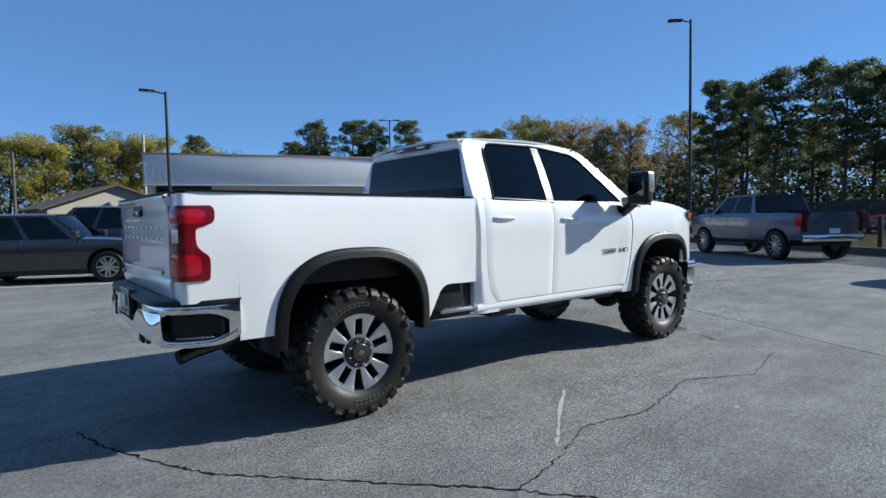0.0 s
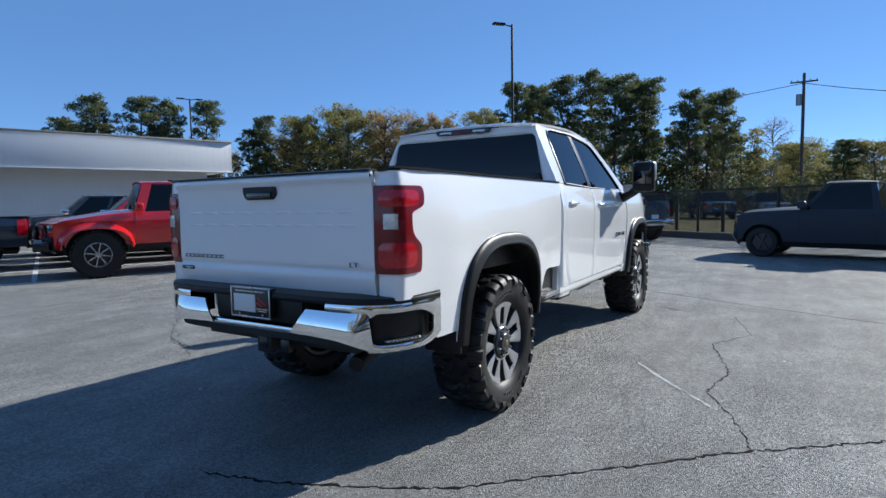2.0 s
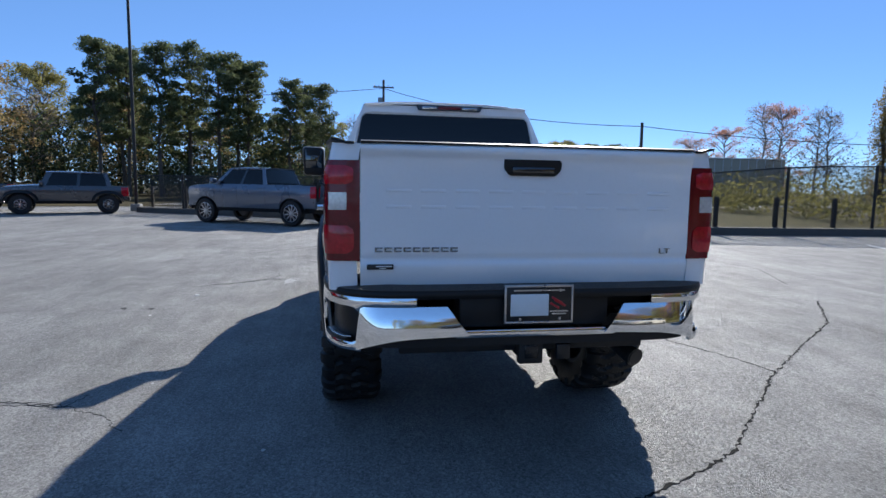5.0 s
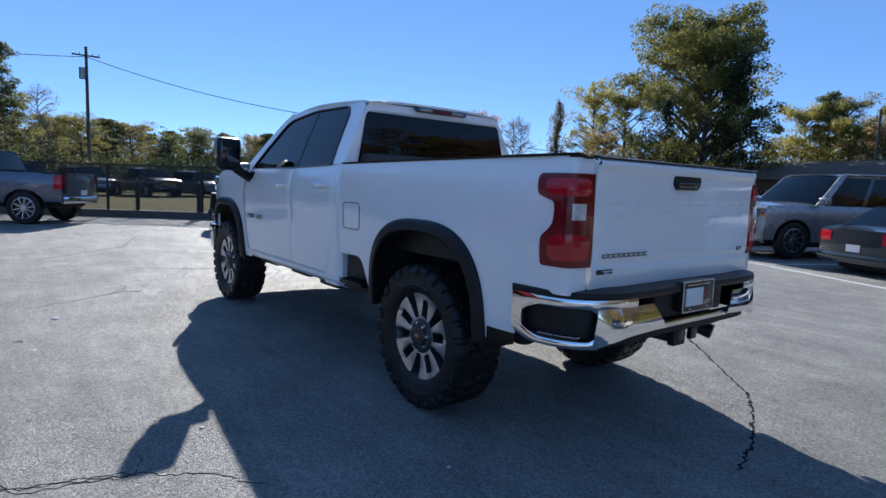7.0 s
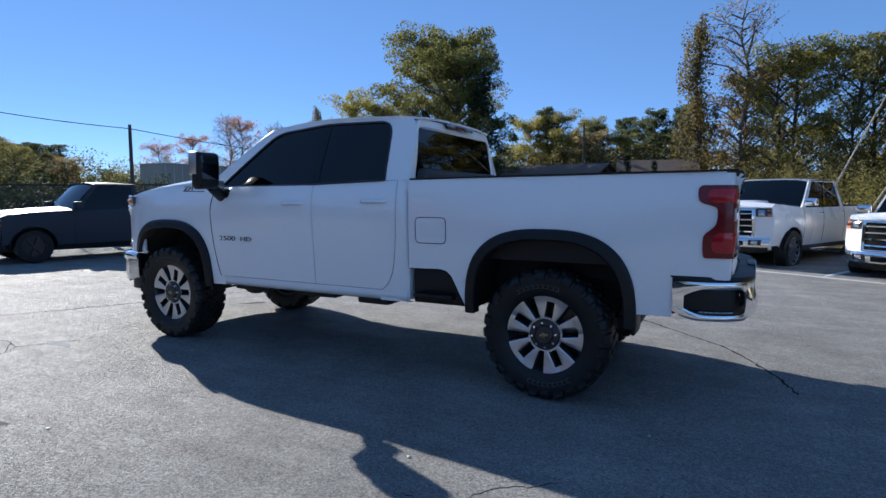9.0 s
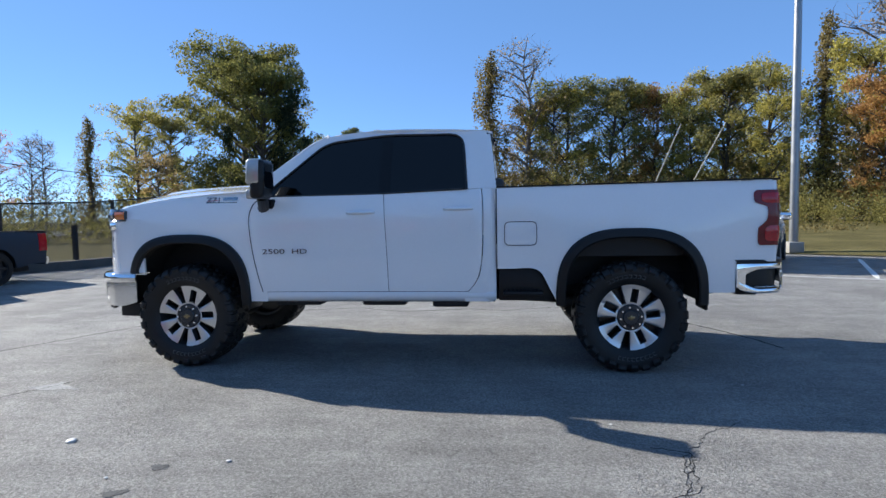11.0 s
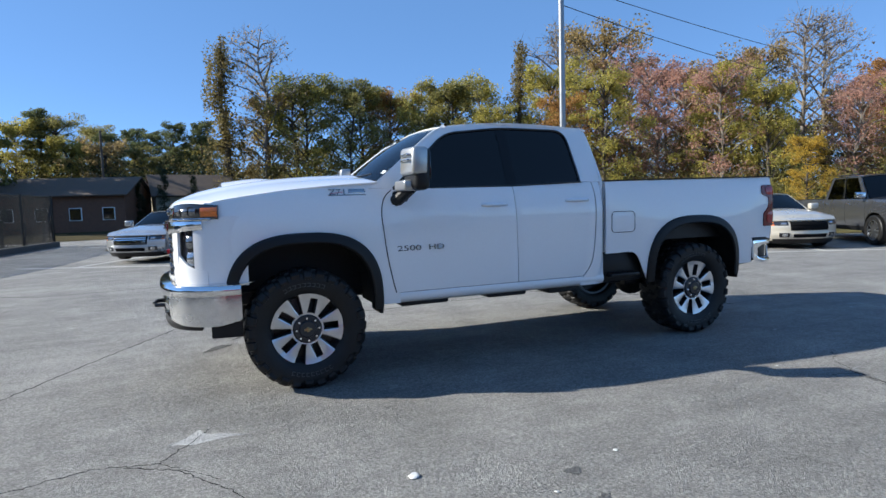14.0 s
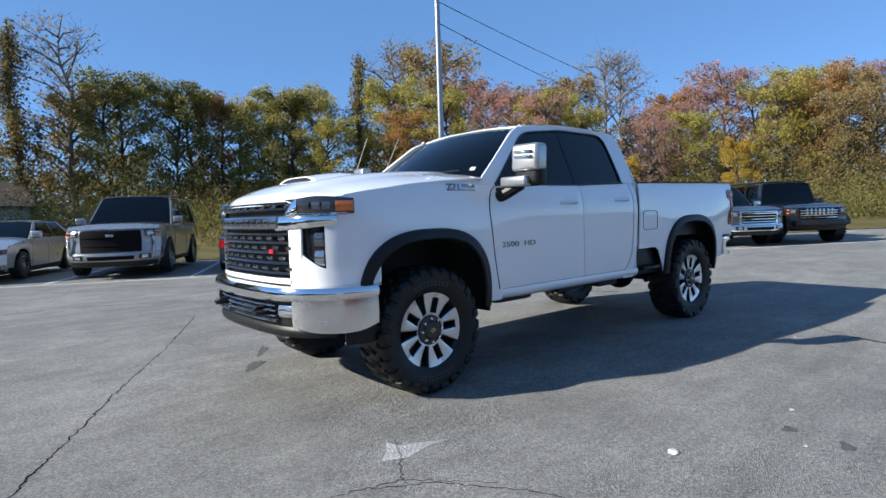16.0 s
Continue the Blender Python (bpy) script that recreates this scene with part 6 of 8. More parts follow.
    hm = vehicle("boxy_suv", "black boxy off-road SUV with a seven slot grille", "SUV", *row(19.1, 2.7), ROW - 14, "black", "suv", 4.9, 2.06, 2.05, 3.12, 0.0, 0.46, 0.52, 1.28, 1.24, 0.85, 0.62, -2.1, -2.2, "mud", "chrome", windows=3, flares="black", mud=True, group=g1, z=0.0)
    add_parts(hm, [*[("grille_slat", CHROME, (2.44, 2.50, -0.40 + 0.13 * k - 0.03, -0.40 + 0.13 * k + 0.03, 0.92, 1.12), 0.01) for k in range(7)], ("brush_bar", SATIN_BLACK, (2.45, 2.62, -0.85, 0.85, 0.58, 0.72), 0.04), ("roof_rack", SATIN_BLACK, (-2.0, 0.5, 0.74, 0.79, 2.02, 2.09), 0.02), ("roof_rack", SATIN_BLACK, (-2.0, 0.5, -0.79, -0.74, 2.02, 2.09), 0.02), ("rack_bar", SATIN_BLACK, (0.3, 0.36, -0.78, 0.78, 2.05, 2.09), 0.01), ("rack_bar", SATIN_BLACK, (-0.8, -0.74, -0.78, 0.78, 2.05, 2.09), 0.01)])

    out = 156.5
    jeep = vehicle("off_road_vehicle", "red four door off-roader with body coloured flares and mud tyres", "off-roader", 2.55, 9.9, out, "red", "suv", 4.75, 1.74, 2.06, 2.95, 0.0, 0.49, 0.66, 1.36, 1.24, 0.78, 0.55, -2.18, -2.24, "mud", "slots", windows=3, flares="body", mud=True, group=g2, cuts=(0.07, 0.34, 0.43, 0.64, 0.73, 0.94))
    spare = road_wheel(jeep, 0.45, "mud", 0.32)
    spare.matrix_basis = pose(-2.52, 0.0, 1.14, 0, 0, 90)
    add_parts(jeep, [("front_bumper_bar", SATIN_BLACK, (2.3, 2.58, -0.82, 0.82, 0.60, 0.78), 0.03), ("rear_bumper_bar", STEEL, (-2.56, -2.3, -0.80, 0.80, 0.60, 0.76), 0.03), ("hinge", SATIN_BLACK, (0.66, 0.78, 0.80, 0.85, 1.05, 1.12), 0.01)])
    red = vehicle("red_pickup", "red pickup parked behind the off-roader", "pickup truck", 3.9, 12.7, out, "red", "pickup", 5.3, 1.9, 1.82, 3.25, 0.0, 0.40, 0.52, 1.22, 1.20, 1.2, 0.55, -0.75, -0.95, "six", "chrome", "chrome", group=g2)
    vehicle("mid_suv", "dark grey SUV with machined wheels", "SUV", -2.9, 12.85, out + 180, "charcoal", "suv", 4.86, 1.95, 1.70, 2.86, 0.05, 0.38, 0.32, 1.06, 1.02, 0.95, 0.25, -1.85, -2.1, "five", "black", windows=3, group=g2)
    vehicle("crew_pickup", "dark navy crew cab pickup, tailgate to the aisle", "pickup truck", -1.2, 15.25, out, "navy", "pickup", 5.9, 2.04, 1.95, 3.75, 0.0, 0.42, 0.50, 1.28, 1.26, 1.5, 0.8, -0.6, -0.8, "six", "chrome", "chrome", group=g2)
    vehicle("large_suv", "grey SUV with a pale roof, seen over a pickup", "SUV", -0.3, 18.2, out, "silver", "suv", 5.2, 2.0, 1.92, 3.0, 0.0, 0.40, 0.36, 1.18, 1.16, 1.1, 0.5, -2.2, -2.45, "six", windows=3, group=g2)
    vehicle("crew_pickup", "dark charcoal pickup by the showroom wall", "pickup truck", 5.3, 17.2, out, "charcoal", "pickup", 5.8, 2.0, 1.93, 3.6, 0.0, 0.41, 0.48, 1.26, 1.24, 1.5, 0.8, -0.6, -0.8, "six", "chrome", "chrome", group=g2)
    vehicle("sedan", "small white sedan by the showroom", "car", 4.4, 15.0, out, "white", "sedan", 4.4, 1.78, 1.42, 2.6, 0.0, 0.31, 0.24, 0.94, 0.84, 0.9, 0.2, -1.15, -1.8, "five", group=g2)

    si = vehicle("crew_pickup", "blue grey crew cab pickup with red tail lights", "pickup truck", 15.9, 3.7, 58, "slate", "pickup", 5.8, 2.05, 2.02, 3.75, 0.0, 0.44, 0.56, 1.40, 1.36, 1.5, 0.85, -0.65, -0.85, "ten", "black", group=g3)
    old = vehicle("old_pickup", "faded grey two door pickup with a low bed", "pickup truck", 10.9, -3.9, 78, "faded", "cab", 4.95, 1.84, 1.80, 2.95, 0.24, 0.36, 0.36, 1.14, 1.10, 0.98, 0.41, -0.46, -0.60, "steelie", "black", "body", windows=1, group=g3)
    vehicle("crew_pickup", "dark bronze crew cab pickup across the lot", "pickup truck", 23.6, 19.0, 112, "charcoal", "pickup", 5.8, 2.03, 1.94, 3.7, 0.0, 0.42, 0.50, 1.28, 1.26, 1.5, 0.8, -0.6, -0.8, "six", "chrome", "chrome", group=g3)
    vehicle("off_road_vehicle", "grey off-road pickup with black flares across the lot", "off-roader", 22.2, 13.1, 112, "grey", "suv", 4.9, 1.75, 1.86, 3.2, 0.0, 0.42, 0.55, 1.22, 1.18, 0.95, 0.62, -1.6, -1.75, "mud", "slots", windows=2, flares="black", mud=True, group=g3)
    vehicle("crew_pickup", "black pickup beside a wooden fence", "pickup truck", 26.6, 24.0, 112, "black", "pickup", 5.8, 2.03, 1.94, 3.7, 0.0, 0.42, 0.50, 1.28, 1.26, 1.5, 0.8, -0.6, -0.8, "six", group=g3)
    g4 = "vehicles in the yard beyond the fence"
    for k, (x, y, paint, kd) in enumerate(((39.5, 9.0, "charcoal", 1), (38.0, 5.9, "red", 1), (38.9, 2.2, "navy", 0), (38.6, -1.2, "grey", 1), (38.2, -4.6, "black", 0), (37.7, -8.0, "navy", 1), (35.3, -21.6, "charcoal", 1))):
        if kd:
            vehicle("yard_suv", f"{paint} SUV in the yard beyond the fence", "SUV", x, y, 196, paint, "suv", 5.0, 1.95, 1.85, 2.95, 0, 0.40, 0.38, 1.15, 1.12, 1.05, 0.4, -2.0, -2.2, "five", "chrome", windows=3, group=g4)
        else:
            vehicle("yard_pickup", f"{paint} pickup in the yard beyond the fence", "pickup truck", x, y, 200, paint, "pickup", 5.7, 2.0, 1.92, 3.6, 0, 0.41, 0.48, 1.26, 1.24, 1.45, 0.8, -0.6, -0.8, "six", "chrome", group=g4)


build_cars()

# ---- the place round the lot ----
CONCRETE = material("kerb_concrete", (0.30, 0.29, 0.27), 0.85, vary=0.25, scale=2.5, fine=50, bump=0.004)
KERB_DARK = material("weathered_kerb", (0.09, 0.085, 0.078), 0.9, vary=0.3, scale=2.5, fine=50, bump=0.004)
FASCIA = material("white_fascia", (0.62, 0.64, 0.66), 0.5, vary=0.06, scale=0.6, fine=20)
WALL_WHITE = material("white_ribbed_wall", (0.60, 0.62, 0.63), 0.6, vary=0.08, scale=0.7, fine=25, bump=0.002)
SHOP_GLASS = tinted_glass("shop_glass", (0.10, 0.09, 0.08))
BRICK = material("brown_brick", (0.16, 0.08, 0.05), 0.85, vary=0.3, scale=4, fine=30, bump=0.004)
BEIGE_WALL = material("beige_wall", (0.42, 0.38, 0.30), 0.8, vary=0.1, scale=0.8)
SHINGLE = material("brown_shingles", (0.115, 0.085, 0.065), 0.9, vary=0.3, scale=2, fine=12, bump=0.01)
POLE_METAL = material("pole_metal", (0.30, 0.31, 0.32), 0.4, 0.8, vary=0.12)
POLE_DARK = material("pole_bronze", (0.025, 0.024, 0.022), 0.45, 0.4, vary=0.2)
POLE_WOOD = material("pole_wood", (0.10, 0.085, 0.07), 0.9, vary=0.3, scale=2, fine=30, bump=0.004)
POST_BROWN = material("stained_post", (0.045, 0.036, 0.028), 0.85, vary=0.3, scale=4, fine=40, bump=0.003)
FENCE_BLACK = material("fence_black", (0.012, 0.012, 0.012), 0.5, vary=0.2)
GRASS = material("dry_grass", (0.115, 0.105, 0.04), 0.95, vary=0.5, scale=0.5, fine=25, bump=0.05, tint=(0.20, 0.17, 0.075), spec=0.05)
LITTER = material("leaf_litter", (0.045, 0.04, 0.02), 0.95, vary=0.4, scale=0.3, fine=9, bump=0.05, tint=(0.10, 0.08, 0.04), spec=0.05)
CRACK = material("crack_tar", (0.016, 0.016, 0.016), 0.95, vary=0.4, fine=80, bump=0.002, spec=0.05)
SCUFF = material("pale_scuff", (0.36, 0.36, 0.35), 0.95, vary=0.45, scale=5, fine=50, bump=0.010, spec=0.15)
DARK_STAIN = material("oil_stain", (0.11, 0.11, 0.108), 0.9, vary=0.4, scale=9, fine=60, bump=0.008, spec=0.1)


def ribbon(name, pts, width, mat, label, category, height=0.004, jitter=0.0, step=0.06, seed=1, kind="structure", uneven=0.0, z_off=0.0):
    """A thin strip along a line on the ground."""
    rnd = random.Random(seed)
    line = []
    for (ax, ay), (bx, by) in zip(pts, pts[1:]):
        n = max(1, int(math.hypot(bx - ax, by - ay) / step))
        for k in range(n):
            t = k / n
            line.append((ax + (bx - ax) * t + rnd.uniform(-jitter, jitter), ay + (by - ay) * t + rnd.uniform(-jitter, jitter)))
    line.append(pts[-1])
    verts, faces = [], []
    for i, (x, y) in enumerate(line):
        x0, y0 = line[max(0, i - 1)]
        x1, y1 = line[min(len(line) - 1, i + 1)]
        d = math.hypot(x1 - x0, y1 - y0) or 1
        nx, ny = -(y1 - y0) / d, (x1 - x0) / d
        w = width / 2 * (1 + rnd.uniform(-uneven, uneven))
        if uneven and (i == 0 or i == len(line) - 1):
            w *= 0.2
        z = ground_z(x, y) + z_off
        verts += [(x + nx * w, y + ny * w, z), (x + nx * w, y + ny * w, z + height), (x - nx * w, y - ny * w, z + height), (x - nx * w, y - ny * w, z)]
        if i:
            a, b = 4 * (i - 1), 4 * i
            faces += [(a, b, b + 1, a + 1), (a + 1, b + 1, b + 2, a + 2), (a + 2, b + 2, b + 3, a + 3)]
    ob = mesh_object(name, verts, faces, mat)
    return tagged(ob, label, category, kind=kind)


def blotch(name, x, y, rx, ry, turn, mat, label, seed, height=0.003):
    """A stain with a ragged outline."""
    rnd = random.Random(seed)
    n = 40
    verts = [(x, y, height)]
    for k in range(n):
        a = 2 * math.pi * k / n
        r = 1 + 0.35 * math.sin(3 * a + seed) * 0.6 + rnd.uniform(-0.22, 0.18)
        px, py = rx * r * math.cos(a), ry * r * math.sin(a)
        verts.append((x + px * math.cos(turn) - py * math.sin(turn), y + px * math.sin(turn) + py * math.cos(turn), height))
    tagged(mesh_object(name, verts, [(0, 1 + k, 1 + (k + 1) % n) for k in range(n)], mat), label, "stain", kind="structure")


def build_lot():
    line = "faded white parking line on the asphalt"
    w = 0.10
    ribbon("parking_line", [row(-8, 0), row(22, 0)], w, LINE_PAINT, line, "parking line", step=0.5, uneven=0.06)
    for s in (-6.3, -3.2, -0.1, 2.75, 5.65, 9.4, 13.3, 16.7):
        ribbon("parking_line", [row(s, 0.1), row(s, 5.2)], w, LINE_PAINT, line, "parking line", step=0.5, uneven=0.06)
    a, n = Vector((0.917, -0.4)), Vector((0.4, 0.917))
    o = Vector((-0.15, 10.2))
    for k in range(5):
        p = o + n * (2.72 * k)
        q, r = p - a * 5.4, p + a * (5.2 - 0.1 * k)
        ribbon("parking_line", [tuple(q), tuple(r)], w, LINE_PAINT, line, "parking line", step=0.5, uneven=0.06)
    ribbon("parking_line", [tuple(o + n * 0.1), tuple(o + n * 11.5)], w, LINE_PAINT, line, "parking line", step=0.5, uneven=0.06)
    e = o + a * 5.15
    ribbon("parking_line", [tuple(e), tuple(e + n * 3.0)], w, LINE_PAINT, line, "parking line", step=0.5, uneven=0.06)

    crack = "dark jagged crack in the asphalt"
    runs = [
        ([(-3.63, 0.05), (-3.5, -0.38), (-3.34, -0.78), (-3.07, -1.25), (-2.62, -1.72), (-2.35, -2.0), (-1.97, -2.40), (-1.18, -3.4), (-0.5, -4.3), (0.6, -5.2)], 0.026),
        ([(-1.92, -2.46), (-1.46, -2.34), (-0.95, -2.12), (-0.35, -2.22), (0.58, -1.99)], 0.012),
        ([(0.58, -1.99), (1.17, -2.3), (2.14, -2.07)], 0.005),
        ([(4.9, 1.5), (4.46, 0.71), (4.11, 0.0), (3.7, -0.89), (3.06, -2.12), (2.18, -4.05)], 0.013),
        ([(-1.24, 3.92), (-1.78, 3.17), (-1.92, 2.65), (-2.17, 2.29), (-2.42, 2.11)], 0.0035),
        ([(-1.80, 3.12), (-1.88, 2.87), (-1.96, 2.6), (-1.76, 2.54)], 0.0045),
        ([(-1.97, 2.63), (-1.87, 3.05), (-1.67, 3.18), (-1.47, 3.56)], 0.004),
        ([(3.14, 1.91), (2.87, 2.06), (2.6, 2.43), (2.51, 2.65), (2.35, 2.82)], 0.007),
        ([(2.70, 1.51), (2.96, 1.94), (3.3, 1.85), (3.8, 2.0)], 0.005),
        ([(2.96, 1.94), (2.64, 2.29)], 0.004),
        ([(1.8, -5.8), (3.4, -6.6), (5.5, -6.4), (7.5, -7.6)], 0.012),
        ([(6.2, 2.8), (7.9, 1.2), (10.1, 0.6)], 0.012),
    ]
    for i, (pts, wd) in enumerate(runs):
        ribbon("asphalt_crack", pts, wd * 0.52, CRACK, crack, "crack", 0.0025, 0.014, 0.028, 20 + i, uneven=0.85)
    ribbon("pale_scratch", [(-1.33, -2.22), (-1.0, -1.95), (-0.7, -1.72), (-0.4, -1.5)], 0.020, SCUFF, "pale scraped streak on the asphalt", "scratch", 0.002, 0.006, 0.05, 51, uneven=0.8)
    pts = [(2.95, 1.69), (2.84, 1.62), (2.76, 1.50), (2.72, 1.60), (2.60, 1.64), (2.44, 1.735), (2.58, 1.71), (2.70, 1.73), (2.78, 1.75), (2.88, 1.71)]
    verts = [(x, y, 0.0022) for x, y in pts]
    c = (2.76, 1.66, 0.0022)
    tagged(mesh_object("scraped_patch", [c] + verts, [(0, 1 + k, 1 + (k + 1) % 10) for k in range(10)], SCUFF), "pale scraped patch in the asphalt", "patch", kind="structure")
    for i, (x, y, rx, ry, t) in enumerate(((2.62, -0.80, 0.16, 0.06, 0.8), (2.35, -1.3, 0.20, 0.04, 1.0), (0.95, 3.0, 0.05, 0.035, 0.0), (1.0, 3.3, 0.06, 0.035, 0.4))):
        blotch("oil_stain", x, y, rx, ry, t, DARK_STAIN, "dark oil stain on the asphalt", 70 + i)
    rnd = random.Random(5)
    spots = [(1.72, 2.70), (1.15, 3.15), (-1.6, 2.2), (-2.75, 1.3), (0.2, -2.6), (-4.6, 0.9), (2.2, 3.4), (0.6, 2.9), (4.4, 2.2)]
    for x, y in spots:
        bm = bmesh.new()
        bmesh.ops.create_icosphere(bm, subdivisions=2, radius=0.03 if (x, y) == spots[0] else rnd.uniform(0.008, 0.016))
        for v in bm.verts:
            v.co.z *= 0.35
            v.co *= rnd.uniform(0.85, 1.15)
        me = bpy.data.meshes.new("pebble")
        bm.to_mesh(me)
        bm.free()
        me.materials.append(LINE_PAINT)
        p = tagged(new("pebble", me), "small pale pebble lying on the asphalt", "pebble", "pebbles on the asphalt")
        p.matrix_basis = pose(x, y, ground_z(x, y) + 0.006)


FENCE_LINE = [(23.5, 10.5), (19.8, 4.2), (16.5, -0.85), (13.6, -5.0), (11.2, -8.9), (10.6, -14.3), (10.3, -18.2), (9.4, -26.0)]


def build_fence():
    F = tagged(new("chain_link_fence"), "black chain link fence on a concrete kerb", "fence", kind="structure")
    line = [Vector((x, y, 0)) for x, y in FENCE_LINE]
    total = sum((b - a).length for a, b in zip(line, line[1:]))
    n = int((total - 2.7) / 3.1)
    def at(d):
        p = along(line, d / total)
        return Vector((p.x, p.y, ground_z(p.x, p.y) + 0.12))
    def high(d):
        return curve_at([(0, 1.62), (13.5, 1.64), (23, 1.76), (29, 2.15), (45, 2.2)], max(0, min(45, d)))
    height = 1.7
    bm = bmesh.new()
    cylinder(bm, (0, 0, 0), (0, 0, height + 0.03), 0.048, None, 10)
    post = part("post", bm, FENCE_BLACK, F)
    post.location = at(2.7)
    for k in range(1, n + 1):
        o = post.copy()
        scene.collection.objects.link(o)
        o.location = at(2.7 + 3.1 * k)
        o.scale.z = high(2.7 + 3.1 * k) / height
    bm = bmesh.new()
    box(bm, -0.06, 0.06, -0.06, 0.06, -0.1, 1.12, 0.015)
    stake = part("stake", bm, POST_BROWN, F, "squat brown timber post")
    for k in range(int((total - 0.6) / 2.05) + 1):
        o = stake if k == 0 else stake.copy()
        if k:
            scene.collection.objects.link(o)
        o.location = at(0.6 + 2.05 * k) + Vector((0.22, -0.1, 0))
    for share, r in ((1.0, 0.024), (0.03, 0.012)):
        bm = bmesh.new()
        tube(bm, [at(total * k / 80) + Vector((0, 0, share * high(total * k / 80))) for k in range(81)], r, 6)
        part("rail", bm, FENCE_BLACK, F)
    verts, faces = [], []
    gap, hw = 0.075, 0.0085
    def wire(d0, d1, z0, z1):
        a, b = at(max(0, min(total, d0))) + Vector((0, 0, z0 * high(d0))), at(max(0, min(total, d1))) + Vector((0, 0, z1 * high(d1)))
        i = len(verts)
        up = Vector((0, 0, hw * 1.4))
        side = Vector((0.94, -0.34, 0)) * hw
        for p in (a, b):
            verts.extend([tuple(p + up), tuple(p - up * 0.5 + side), tuple(p - up * 0.5 - side)])
        faces.extend([(i, i + 3, i + 4, i + 1), (i + 1, i + 4, i + 5, i + 2), (i + 2, i + 5, i + 3, i)])
    for k in range(int(total / gap)):
        d = k * gap
        wire(d, d + height, 0.03, 1.0)
        wire(d + height, d, 0.03, 1.0)
    tagged(mesh_object("wire_mesh", verts, faces, FENCE_BLACK, F), "diamond wire mesh", kind="stuff")
    bm = bmesh.new()
    def kerb(u, v):
        p = at(total * u)
        out = Vector((-0.92, 0.38, 0))
        prof = [(0.20, -0.14), (0.20, 0.10), (0.17, 0.125), (-0.24, 0.125), (-0.28, 0.10), (-0.28, -0.14)]
        a, z = prof[round(v * 5)]
        return p + out * a + Vector((0, 0, z))
    sheet(bm, 90, 5, kerb)
    k = part("kerb", bm, KERB_DARK, None)
    tagged(k, "low concrete kerb under the fence", "kerb", kind="structure")
    # grass beyond
    vs, fs = [], []
    for i, p in enumerate(line):
        for j in range(9):
            x, y = p.x + 0.35 + j * j * 1.1, p.y - 0.1 - j * 0.5
            vs.append((x, y, ground_z(x, y) + 0.07 + 0.04 * math.sin(x * 1.3 + y)))
    for i in range(len(line) - 1):
        for j in range(8):
            a = i * 9 + j
            fs.append((a, a + 1, a + 10, a + 9))
    tagged(mesh_object("far_lawn", vs, fs, GRASS, smooth=True), "rough dry grass beyond the fence", "grass", kind="structure")
    # leaf litter under the woods, from their edge to the horizon
    vs, fs = [], []
    rings = (34, 38, 44, 52, 64, 80, 110, 160, 300, 900)
    for i in range(73):
        a = radians(5 * i)
        for j, r in enumerate(rings):
            x, y = r * math.cos(a) - 2, r * math.sin(a) + (0 if math.sin(a) < 0 else 8 * math.sin(a))
            vs.append((x, y, ground_z(x, y) + 0.015 + (0.25 * math.sin(i * 1.3 + j) * (0 < j < 6)) * 0.1))
    for i in range(72):
        for j in range(len(rings) - 1):
            a = i * len(rings) + j
            fs.append((a, a + 1, a + len(rings) + 1, a + len(rings)))
    tagged(mesh_object("woodland_floor", vs, fs, LITTER, smooth=True), "dull grass and leaf litter under the trees", "ground", kind="structure")
    vs, fs = [], []
    for i in range(25):
        s = -10 + i * 2.2
        for j in range(14):
            x, y = row(s, 6.3 + 0.25 * math.sin(s) + j * j * 0.30)
            vs.append((x, y, 0.03 + 0.02 * j + 0.05 * math.sin(x * 1.7 + y * 1.3) * (j > 0)))
    for i in range(24):
        for j in range(13):
            a = i * 14 + j
            fs.append((a, a + 14, a + 15, a + 1))
    tagged(mesh_object("bank_lawn", vs, fs, GRASS, smooth=True), "rough autumn grass behind the parked cars", "grass", kind="structure")


